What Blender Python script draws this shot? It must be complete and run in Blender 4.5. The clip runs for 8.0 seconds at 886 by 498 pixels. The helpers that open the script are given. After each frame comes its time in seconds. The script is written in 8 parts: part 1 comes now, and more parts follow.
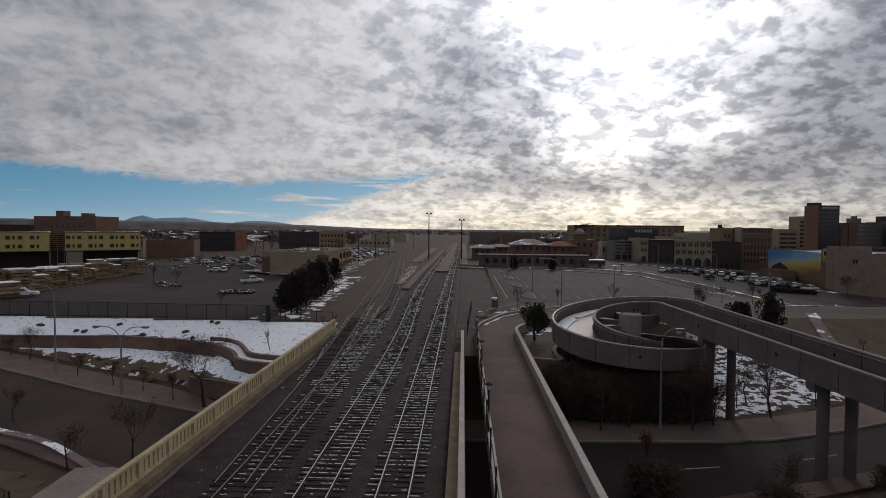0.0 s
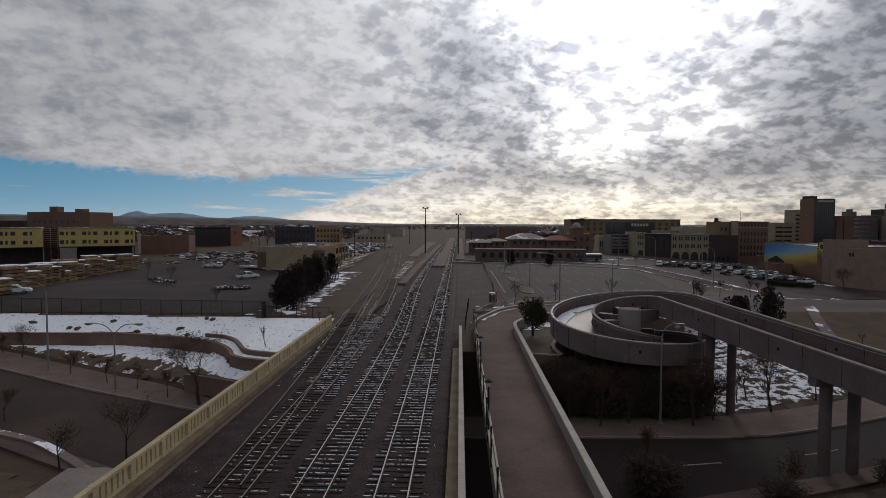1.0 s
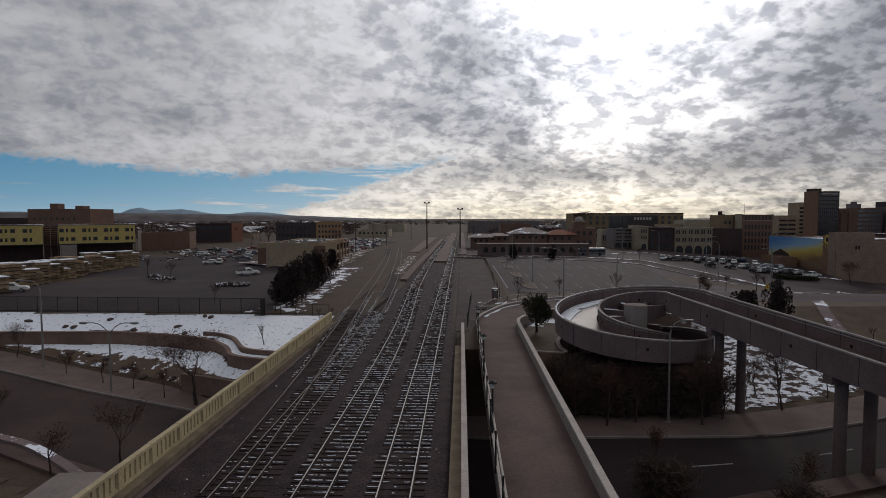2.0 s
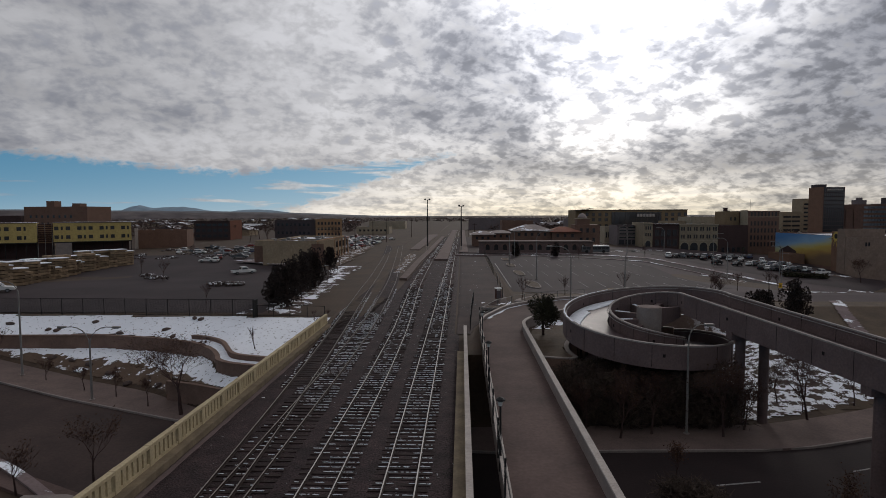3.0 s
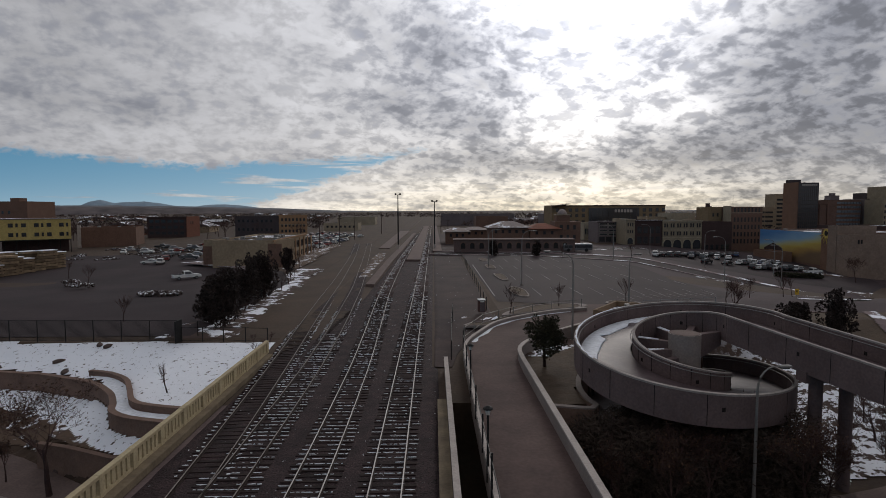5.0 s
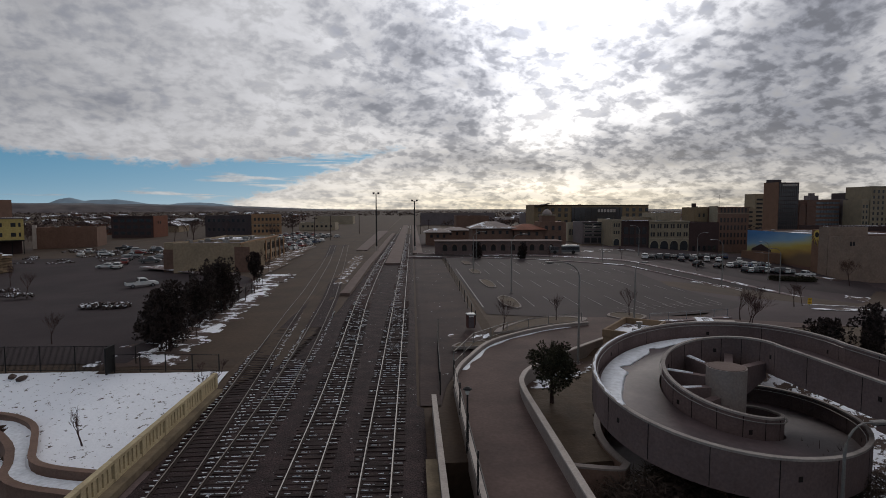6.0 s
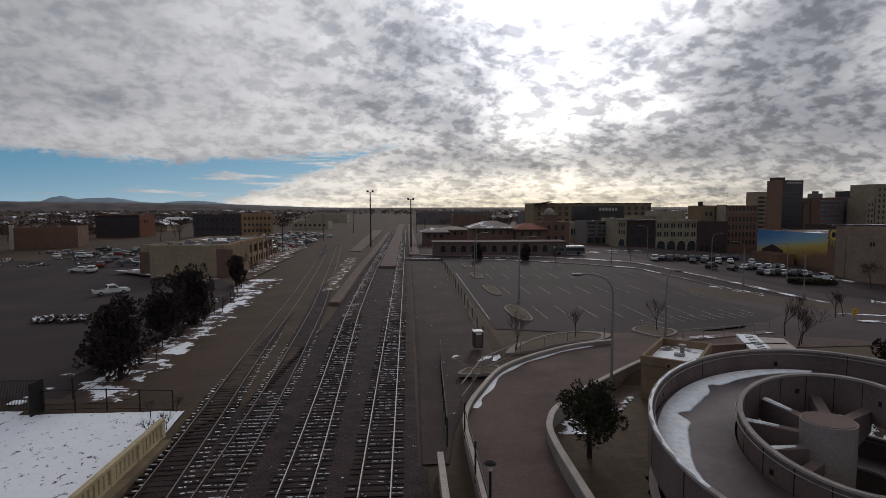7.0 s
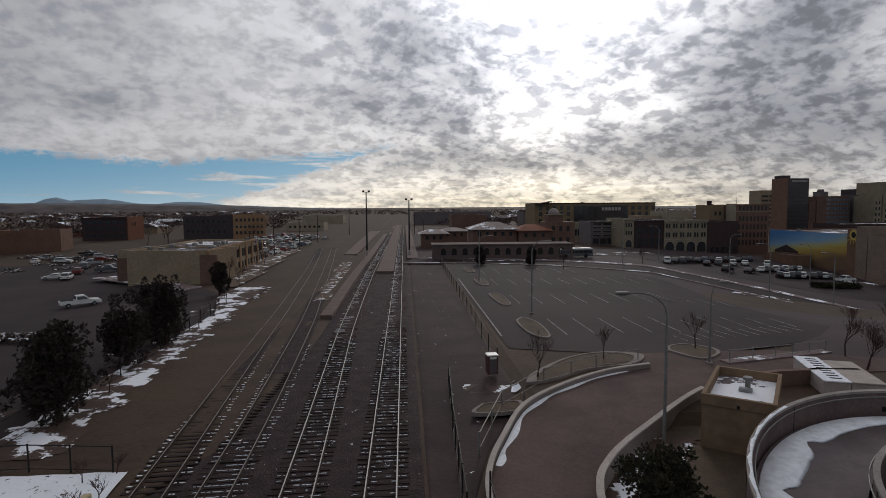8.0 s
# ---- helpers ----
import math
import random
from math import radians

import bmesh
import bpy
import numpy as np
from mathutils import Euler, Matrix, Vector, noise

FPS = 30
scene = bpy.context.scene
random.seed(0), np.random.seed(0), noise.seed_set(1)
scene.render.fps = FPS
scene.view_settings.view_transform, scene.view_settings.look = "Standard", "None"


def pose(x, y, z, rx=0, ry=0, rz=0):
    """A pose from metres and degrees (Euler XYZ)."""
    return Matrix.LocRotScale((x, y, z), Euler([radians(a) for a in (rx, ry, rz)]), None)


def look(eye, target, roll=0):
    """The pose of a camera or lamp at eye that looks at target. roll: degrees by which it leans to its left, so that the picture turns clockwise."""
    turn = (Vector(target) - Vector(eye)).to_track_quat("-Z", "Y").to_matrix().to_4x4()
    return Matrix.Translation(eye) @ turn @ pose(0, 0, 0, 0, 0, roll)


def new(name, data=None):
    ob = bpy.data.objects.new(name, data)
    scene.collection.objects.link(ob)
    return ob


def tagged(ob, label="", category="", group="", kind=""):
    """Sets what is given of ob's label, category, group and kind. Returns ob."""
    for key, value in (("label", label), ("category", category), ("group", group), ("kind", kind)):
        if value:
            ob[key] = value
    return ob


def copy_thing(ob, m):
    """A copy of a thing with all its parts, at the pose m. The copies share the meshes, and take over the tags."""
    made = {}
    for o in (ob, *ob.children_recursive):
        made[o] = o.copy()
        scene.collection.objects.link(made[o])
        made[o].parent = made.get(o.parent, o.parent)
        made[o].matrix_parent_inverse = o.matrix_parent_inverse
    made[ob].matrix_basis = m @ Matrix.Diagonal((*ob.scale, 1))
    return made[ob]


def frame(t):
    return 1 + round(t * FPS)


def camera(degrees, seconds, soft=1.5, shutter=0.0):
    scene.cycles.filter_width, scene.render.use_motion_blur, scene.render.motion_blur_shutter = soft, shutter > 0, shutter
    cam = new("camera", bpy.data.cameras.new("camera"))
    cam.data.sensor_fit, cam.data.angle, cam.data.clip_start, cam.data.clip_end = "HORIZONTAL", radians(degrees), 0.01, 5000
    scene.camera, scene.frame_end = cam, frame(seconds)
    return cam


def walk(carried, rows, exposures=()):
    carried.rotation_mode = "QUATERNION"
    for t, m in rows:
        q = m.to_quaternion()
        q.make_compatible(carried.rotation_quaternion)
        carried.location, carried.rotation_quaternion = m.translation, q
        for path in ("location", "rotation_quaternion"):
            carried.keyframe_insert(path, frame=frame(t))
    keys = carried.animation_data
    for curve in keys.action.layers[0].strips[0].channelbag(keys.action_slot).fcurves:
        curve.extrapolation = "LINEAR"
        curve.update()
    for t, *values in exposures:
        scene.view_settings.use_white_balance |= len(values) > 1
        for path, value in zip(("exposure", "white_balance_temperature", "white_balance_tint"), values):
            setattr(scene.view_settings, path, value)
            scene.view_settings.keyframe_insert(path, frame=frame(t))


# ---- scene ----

# camera and its flight along the tracks
cam = camera(76.8, 8.0, soft=0.6)
walk(cam, [
    (0.0, pose(3.052, -0.961, 11.825, 87.836, -0.408, 2.092)),
    (0.5, pose(2.925, -0.764, 11.826, 87.589, -0.316, 1.772)),
    (1.0, pose(2.909, -0.324, 11.822, 87.281, -0.210, 1.703)),
    (1.5, pose(2.923, 0.180, 11.831, 86.961, -0.021, 1.768)),
    (3.0, pose(2.769, 4.176, 11.803, 86.450, 0.226, 1.948)),
    (3.5, pose(2.660, 6.858, 11.882, 86.227, 0.242, 1.838)),
    (4.0, pose(2.490, 9.869, 11.943, 86.077, 0.242, 1.762)),
    (4.5, pose(2.270, 13.053, 12.062, 85.962, 0.300, 1.657)),
    (4.8, pose(2.170, 15.315, 12.080, 85.948, 0.240, 1.217)),
    (4.9, pose(2.160, 16.074, 12.080, 85.938, 0.230, 0.159)),
    (5.0, pose(2.140, 16.835, 12.090, 85.930, 0.220, -1.003)),
    (5.2, pose(2.050, 18.316, 12.150, 85.913, 0.184, -1.933)),
    (6.3, pose(1.660, 27.167, 12.590, 85.706, 0.100, -3.455)),
    (6.5, pose(1.610, 28.776, 12.630, 85.656, 0.110, -3.590)),
    (7.0, pose(1.550, 32.820, 12.684, 85.585, 0.130, -3.644)),
    (7.5, pose(1.430, 36.733, 12.730, 85.598, 0.300, -3.728)),
    (8.0, pose(1.201, 40.405, 12.829, 85.582, 0.387, -3.992)),
], [(0.0, 0.0, 6350, 13), (8.0, 0.0, 6350, 13)])

# ------------------------------------------------------------------ light
SUN_AZ, SUN_EL = radians(14.0), radians(21.0)      # to the right of +y, veiled by the cloud deck
sun = new("sun", bpy.data.lights.new("sun", "SUN"))
sun.data.energy, sun.data.angle, sun.data.color = 0.5, radians(12), (1.0, 0.93, 0.82)
SUN_DIR = Vector((math.sin(SUN_AZ) * math.cos(SUN_EL), math.cos(SUN_AZ) * math.cos(SUN_EL), math.sin(SUN_EL)))
sun.matrix_world = look((0, 0, 60), Vector((0, 0, 60)) - SUN_DIR)

world = bpy.data.worlds.new("world")
scene.world = world
world.use_nodes = True


def sky_nodes():
    """Blue sky with a broken deck of altocumulus, thin and bright round the sun, ending in a clear strip to the left."""
    nt = world.node_tree
    nt.nodes.clear()
    N, L = nt.nodes.new, nt.links.new

    def op(kind, a, b=None, c=None, clamp=False):
        n = N("ShaderNodeMath")
        n.operation, n.use_clamp = kind, clamp
        for i, s in enumerate((a, b, c)):
            if s is None:
                continue
            if isinstance(s, (int, float)):
                n.inputs[i].default_value = s
            else:
                L(s, n.inputs[i])
        return n.outputs[0]

    def smooth(x, lo, hi):
        n = N("ShaderNodeMapRange")
        n.interpolation_type = "SMOOTHSTEP"
        n.inputs["From Min"].default_value, n.inputs["From Max"].default_value = lo, hi
        L(x, n.inputs["Value"])
        return n.outputs["Result"]

    def noise_tex(vec, scale, detail, rough=0.55, dist=0.0):
        n = N("ShaderNodeTexNoise")
        n.inputs["Scale"].default_value, n.inputs["Detail"].default_value = scale, detail
        n.inputs["Roughness"].default_value, n.inputs["Distortion"].default_value = rough, dist
        L(vec, n.inputs["Vector"])
        return n.outputs["Fac"]

    def mix(f, a, b):
        n = N("ShaderNodeMix")
        n.data_type = "RGBA"
        for s, i in ((f, 0), (a, 6), (b, 7)):
            if isinstance(s, tuple):
                n.inputs[i].default_value = (*s, 1)
            elif isinstance(s, (int, float)):
                n.inputs[i].default_value = s
            else:
                L(s, n.inputs[i])
        return n.outputs[2]

    def scale_col(col, f):
        n = N("ShaderNodeVectorMath")
        n.operation = "SCALE"
        L(col, n.inputs[0])
        if isinstance(f, (int, float)):
            n.inputs["Scale"].default_value = f
        else:
            L(f, n.inputs["Scale"])
        return n.outputs[0]

    coord = N("ShaderNodeTexCoord").outputs["Generated"]
    sep = N("ShaderNodeSeparateXYZ")
    L(coord, sep.inputs[0])
    x, y, z = sep.outputs

    def deck(offset):
        """Where the ray meets the cloud deck; offset eases the crowding towards the horizon."""
        zc = op("ADD", op("MAXIMUM", z, 0.0), offset)
        u, v = op("DIVIDE", x, zc), op("DIVIDE", y, zc)
        c = N("ShaderNodeCombineXYZ")
        L(u, c.inputs[0]), L(v, c.inputs[1])
        return u, v, c.outputs[0]

    _, _, plane = deck(0.42)
    mp = N("ShaderNodeMapping")
    mp.inputs["Rotation"].default_value = (0, 0, radians(-24))
    mp.inputs["Location"].default_value = (0.35, 0.9, 0)
    mp.inputs["Scale"].default_value = (1.35, 1.35, 1)
    L(plane, mp.inputs[0])
    lane = mp.outputs[0]
    warp = N("ShaderNodeTexNoise")
    warp.inputs["Scale"].default_value, warp.inputs["Detail"].default_value = 3.0, 3.0
    L(lane, warp.inputs["Vector"])
    bend = N("ShaderNodeVectorMath")
    bend.operation = "MULTIPLY_ADD"
    bend.inputs[1].default_value = (0.10, 0.10, 0.0)
    L(warp.outputs["Color"], bend.inputs[0]), L(lane, bend.inputs[2])
    puffs = N("ShaderNodeTexVoronoi")
    puffs.feature = "SMOOTH_F1"
    puffs.inputs["Scale"].default_value, puffs.inputs["Smoothness"].default_value = 12.0, 0.30
    L(bend.outputs[0], puffs.inputs["Vector"])
    cell = op("SUBTRACT", 1.0, op("MULTIPLY", puffs.outputs["Distance"], 1.25))

    big = noise_tex(lane, 1.2, 2.0, 0.5, 0.1)
    mid = noise_tex(lane, 3.6, 5.0, 0.58, 0.1)
    fine = noise_tex(bend.outputs[0], 11.0, 4.0, 0.52, 0.0)
    grain = noise_tex(bend.outputs[0], 30.0, 3.0, 0.5, 0.0)
    mass = op("ADD", op("MULTIPLY", big, 0.55), op("MULTIPLY", mid, 0.45))
    tuft = op("ADD", op("ADD", op("MULTIPLY", fine, 0.56), op("MULTIPLY", grain, 0.32)), op("MULTIPLY", cell, 0.10))
    # closeness to the sun
    sd = N("ShaderNodeVectorMath")
    sd.operation = "DOT_PRODUCT"
    L(coord, sd.inputs[0])
    sd.inputs[1].default_value = SUN_DIR
    ang = op("ARCCOSINE", op("MINIMUM", sd.outputs["Value"], 1.0))
    near = op("EXPONENT", op("MULTIPLY", op("MULTIPLY", ang, ang), -24.0))
    wide = op("EXPONENT", op("MULTIPLY", ang, -3.0))
    az = op("MULTIPLY", op("ARCTAN2", x, y), 57.2958)
    el = op("MULTIPLY", op("ARCSINE", z), 57.2958)

    def lobe(a0, e0, da, de, amount):
        """A thick (positive) or thin (negative) part of the deck round a bearing and a height, in degrees."""
        p, q = op("MULTIPLY", op("SUBTRACT", az, a0), 1 / da), op("MULTIPLY", op("SUBTRACT", el, e0), 1 / de)
        return op("MULTIPLY", op("EXPONENT", op("MULTIPLY", op("ADD", op("MULTIPLY", p, p), op("MULTIPLY", q, q)), -1.0)), amount)

    for spec in ((33, 13.3, 6.5, 4.4, 0.20), (40, 9, 9, 2.6, 0.10), (-9, 12, 12, 6, -0.04), (4, 9.2, 6, 2.2, 0.09), (28, 5.6, 13, 2.2, 0.15), (11, 4.6, 9, 1.8, 0.20), (-14, 18, 8, 4, -0.07),
                 (16, 17, 9, 7, -0.05), (14, 8, 3.6, 2.4, -0.11), (-22, 6.4, 15, 1.6, -0.09), (-6, 3.6, 9, 1.8, -0.10), (10, 2.2, 16, 1.0, -0.10), (47, 15, 5, 5, -0.07)):
        mass = op("ADD", mass, lobe(*spec))
    thin = op("SUBTRACT", 1.0, smooth(mass, 0.33, 0.69))                      # thick parts are darker
    rough_side = smooth(az, -22.0, 12.0)                                      # the deck is smoother to the left
    dapple = op("SUBTRACT", 1.13, op("MULTIPLY", smooth(tuft, 0.38, 0.60), 0.26))
    ragged = op("SUBTRACT", 1.32, op("MULTIPLY", smooth(tuft, 0.41, 0.57), 0.60))
    dapple = op("ADD", op("MULTIPLY", dapple, op("SUBTRACT", 1.0, rough_side)), op("MULTIPLY", ragged, rough_side))  # small puffs
    lum = op("ADD", op("MULTIPLY", thin, 0.16), 0.235)
    lum = op("ADD", lum, op("MULTIPLY", wide, op("ADD", op("MULTIPLY", thin, 0.62), 0.20)))
    lum = op("ADD", lum, op("MULTIPLY", near, op("ADD", op("MULTIPLY", thin, 0.9), 0.10)))
    lum = op("MULTIPLY", lum, dapple)
    lum = op("ADD", lum, op("MULTIPLY", op("MULTIPLY", op("EXPONENT", op("MULTIPLY", op("MAXIMUM", z, 0.0), -20.0)), lobe(-3, 0, 20, 60, 0.24)), dapple))
    shade = mix(smooth(op("ADD", op("MULTIPLY", mass, 0.5), op("MULTIPLY", tuft, 0.5)), 0.44, 0.60), (0.975, 0.985, 1.0), (0.86, 0.90, 1.0))
    cloud = scale_col(shade, lum)
    # warm strip low under the sun
    low = op("MULTIPLY", op("EXPONENT", op("MULTIPLY", op("MAXIMUM", z, 0.0), -14.0)), op("EXPONENT", op("MULTIPLY", op("MULTIPLY", ang, ang), -3.2)))
    warm = mix(op("MULTIPLY", low, 1.1, clamp=True), (1, 1, 1), (1.0, 0.83, 0.50))
    mul = N("ShaderNodeMix")
    mul.data_type, mul.blend_type = "RGBA", "MULTIPLY"
    mul.inputs[0].default_value = 1.0
    L(cloud, mul.inputs[6]), L(warm, mul.inputs[7])
    cloud = mul.outputs[2]
    # the clear strip low in the west: a wedge that closes towards the sun
    rim = op("ADD", 0.069, op("ADD", op("MULTIPLY", op("MAXIMUM", op("SUBTRACT", -24.0, az), 0.0), 0.0012), op("MULTIPLY", op("MAXIMUM", op("ADD", az, 22.0), 0.0), 0.0014)))
    sill = op("MULTIPLY", op("ADD", az, 19.0), 0.0062)
    edge = op("MAXIMUM", op("SUBTRACT", z, rim), op("SUBTRACT", sill, z))
    edge = op("ADD", edge, op("MULTIPLY", op("SUBTRACT", mid, 0.5), 0.016))
    edge = op("ADD", edge, op("MULTIPLY", op("SUBTRACT", fine, 0.5), 0.024))
    edge = op("ADD", edge, op("MULTIPLY", op("SUBTRACT", grain, 0.5), 0.022))
    cover = smooth(edge, -0.005, 0.009)
    # thin wisps low in the clear part, drawn out level
    flat = N("ShaderNodeCombineXYZ")
    L(op("MULTIPLY", az, 0.10), flat.inputs[0]), L(op("MULTIPLY", z, 70.0), flat.inputs[1])
    wisp = noise_tex(flat.outputs[0], 1.0, 4.0, 0.55, 0.4)
    right = smooth(az, -34.0, -4.0)
    wisp = op("ADD", wisp, op("MULTIPLY", right, 0.10))
    cover = op("MAXIMUM", cover, op("MULTIPLY", smooth(wisp, 0.58, 0.70), op("MULTIPLY", smooth(z, 0.004, 0.02), 0.75)))
    streak = op("MULTIPLY", smooth(wisp, 0.50, 0.66), op("MULTIPLY", op("EXPONENT", op("MULTIPLY", op("MAXIMUM", z, 0.0), -26.0)), lobe(12, 0, 26, 60, 0.42)))
    glow = N("ShaderNodeVectorMath")
    glow.operation = "MULTIPLY_ADD"
    L(streak, glow.inputs[0])
    glow.inputs[1].default_value = (1.0, 0.86, 0.58)
    L(cloud, glow.inputs[2])
    cloud = glow.outputs[0]
    nish = N("ShaderNodeTexSky")
    nish.sky_type, nish.sun_disc = "NISHITA", False
    nish.sun_elevation, nish.sun_rotation = SUN_EL, SUN_AZ
    nish.altitude, nish.air_density, nish.dust_density, nish.ozone_density = 1200, 1.0, 0.6, 1.2
    lift = N("ShaderNodeVectorMath")
    lift.operation = "ADD"
    L(coord, lift.inputs[0])
    lift.inputs[1].default_value = (-0.40, -0.25, 0.34)      # the clear air over the high plain is deep blue down to the hills
    L(lift.outputs[0], nish.inputs["Vector"])
    tint = N("ShaderNodeVectorMath")
    tint.operation = "MULTIPLY"
    tint.inputs[1].default_value = (0.31, 1.20, 1.24)
    L(nish.outputs[0], tint.inputs[0])
    blue = scale_col(tint.outputs[0], 0.092)
    blue = mix(op("MULTIPLY", op("EXPONENT", op("MULTIPLY", op("MAXIMUM", z, 0.0), -38.0)), 0.62), blue, (0.27, 0.42, 0.50))
    blue = mix(op("MULTIPLY", op("EXPONENT", op("MULTIPLY", ang, -2.0)), op("EXPONENT", op("MULTIPLY", op("MAXIMUM", z, 0.0), -9.0)), clamp=True), blue, (0.95, 0.86, 0.66))
    out = N("ShaderNodeOutputWorld")
    bg = N("ShaderNodeBackground")
    L(mix(cover, blue, cloud), bg.inputs[0])
    bg.inputs[1].default_value = 1.0
    L(bg.outputs[0], out.inputs[0])


sky_nodes()

# ------------------------------------------------------------------ materials


def mat(name, col, col2=None, rough=0.85, scale=1.2, fine=18.0, bump=0.25, spec=0.18, metal=0.0, snow=0.0, snow_scale=0.6, contrast=1.0, island=0.0, random_tint=0.0, grain=0.13):
    """A surface with a base colour varied at two scales, fine relief and, where asked, patchy snow on upward faces."""
    m = bpy.data.materials.new(name)
    m.use_nodes = True
    nt = m.node_tree
    b = nt.nodes["Principled BSDF"]
    N, L = nt.nodes.new, nt.links.new
    if col2 is None:
        col2 = tuple(c * 0.72 for c in col)
    if max(col) < 0.2 and metal < 0.2 and col[0] > col[2]:       # the dark earth and asphalt of this town lean to red
        col, col2 = (tuple(c * k for c, k in zip(q, (1.075, 0.94, 0.98))) for q in (col, col2))
    pos = N("ShaderNodeNewGeometry")
    n1, n2 = N("ShaderNodeTexNoise"), N("ShaderNodeTexNoise")
    n1.inputs["Scale"].default_value, n1.inputs["Detail"].default_value, n1.inputs["Roughness"].default_value = scale, 5, 0.6
    n2.inputs["Scale"].default_value, n2.inputs["Detail"].default_value = fine, 3
    for n in (n1, n2):
        L(pos.outputs["Position"], n.inputs["Vector"])
    mr = N("ShaderNodeMapRange")
    mr.inputs["From Min"].default_value, mr.inputs["From Max"].default_value = 0.5 - 0.22 / contrast, 0.5 + 0.22 / contrast
    L(n1.outputs["Fac"], mr.inputs["Value"])
    mx = N("ShaderNodeMix")
    mx.data_type = "RGBA"
    mx.inputs[6].default_value, mx.inputs[7].default_value = (*col, 1), (*col2, 1)
    L(mr.outputs[0], mx.inputs[0])
    hs = N("ShaderNodeHueSaturation")
    g = N("ShaderNodeMapRange")
    g.inputs["To Min"].default_value, g.inputs["To Max"].default_value = 1 - grain, 1 + grain
    g.inputs["From Min"].default_value, g.inputs["From Max"].default_value = 0.3, 0.7
    L(n2.outputs["Fac"], g.inputs["Value"])
    value = g.outputs[0]
    if random_tint or island:
        src = N("ShaderNodeObjectInfo").outputs["Random"] if random_tint else pos.outputs["Random Per Island"]
        r = N("ShaderNodeMapRange")
        k = random_tint or island
        r.inputs["To Min"].default_value, r.inputs["To Max"].default_value = 1 - k, 1 + k
        L(src, r.inputs["Value"])
        mm = N("ShaderNodeMath")
        mm.operation = "MULTIPLY"
        L(value, mm.inputs[0]), L(r.outputs[0], mm.inputs[1])
        value = mm.outputs[0]
    L(mx.outputs[2], hs.inputs["Color"]), L(value, hs.inputs["Value"])
    base = hs.outputs[0]
    if snow:
        n3 = N("ShaderNodeTexNoise")
        n3.inputs["Scale"].default_value, n3.inputs["Detail"].default_value, n3.inputs["Roughness"].default_value = snow_scale, 7, 0.68
        L(pos.outputs["Position"], n3.inputs["Vector"])
        s = N("ShaderNodeMapRange")
        s.inputs["From Min"].default_value, s.inputs["From Max"].default_value = 0.70 - snow * 0.4, 0.73 - snow * 0.4
        L(n3.outputs["Fac"], s.inputs["Value"])
        sep = N("ShaderNodeSeparateXYZ")
        L(pos.outputs["Normal"], sep.inputs[0])
        up = N("ShaderNodeMapRange")
        up.inputs["From Min"].default_value, up.inputs["From Max"].default_value = 0.55, 0.8
        L(sep.outputs[2], up.inputs["Value"])
        f = N("ShaderNodeMath")
        f.operation = "MULTIPLY"
        L(s.outputs[0], f.inputs[0]), L(up.outputs[0], f.inputs[1])
        sm = N("ShaderNodeMix")
        sm.data_type = "RGBA"
        sm.inputs[7].default_value = (0.88, 0.90, 0.95, 1)
        L(f.outputs[0], sm.inputs[0]), L(base, sm.inputs[6])
        base = sm.outputs[2]
    L(base, b.inputs["Base Color"])
    b.inputs["Roughness"].default_value, b.inputs["Metallic"].default_value = rough, metal
    b.inputs["Specular IOR Level"].default_value = spec
    if bump:
        bp = N("ShaderNodeBump")
        bp.inputs["Strength"].default_value, bp.inputs["Distance"].default_value = bump, 0.05
        L(n2.outputs["Fac"], bp.inputs["Height"]), L(bp.outputs[0], b.inputs["Normal"])
    return m


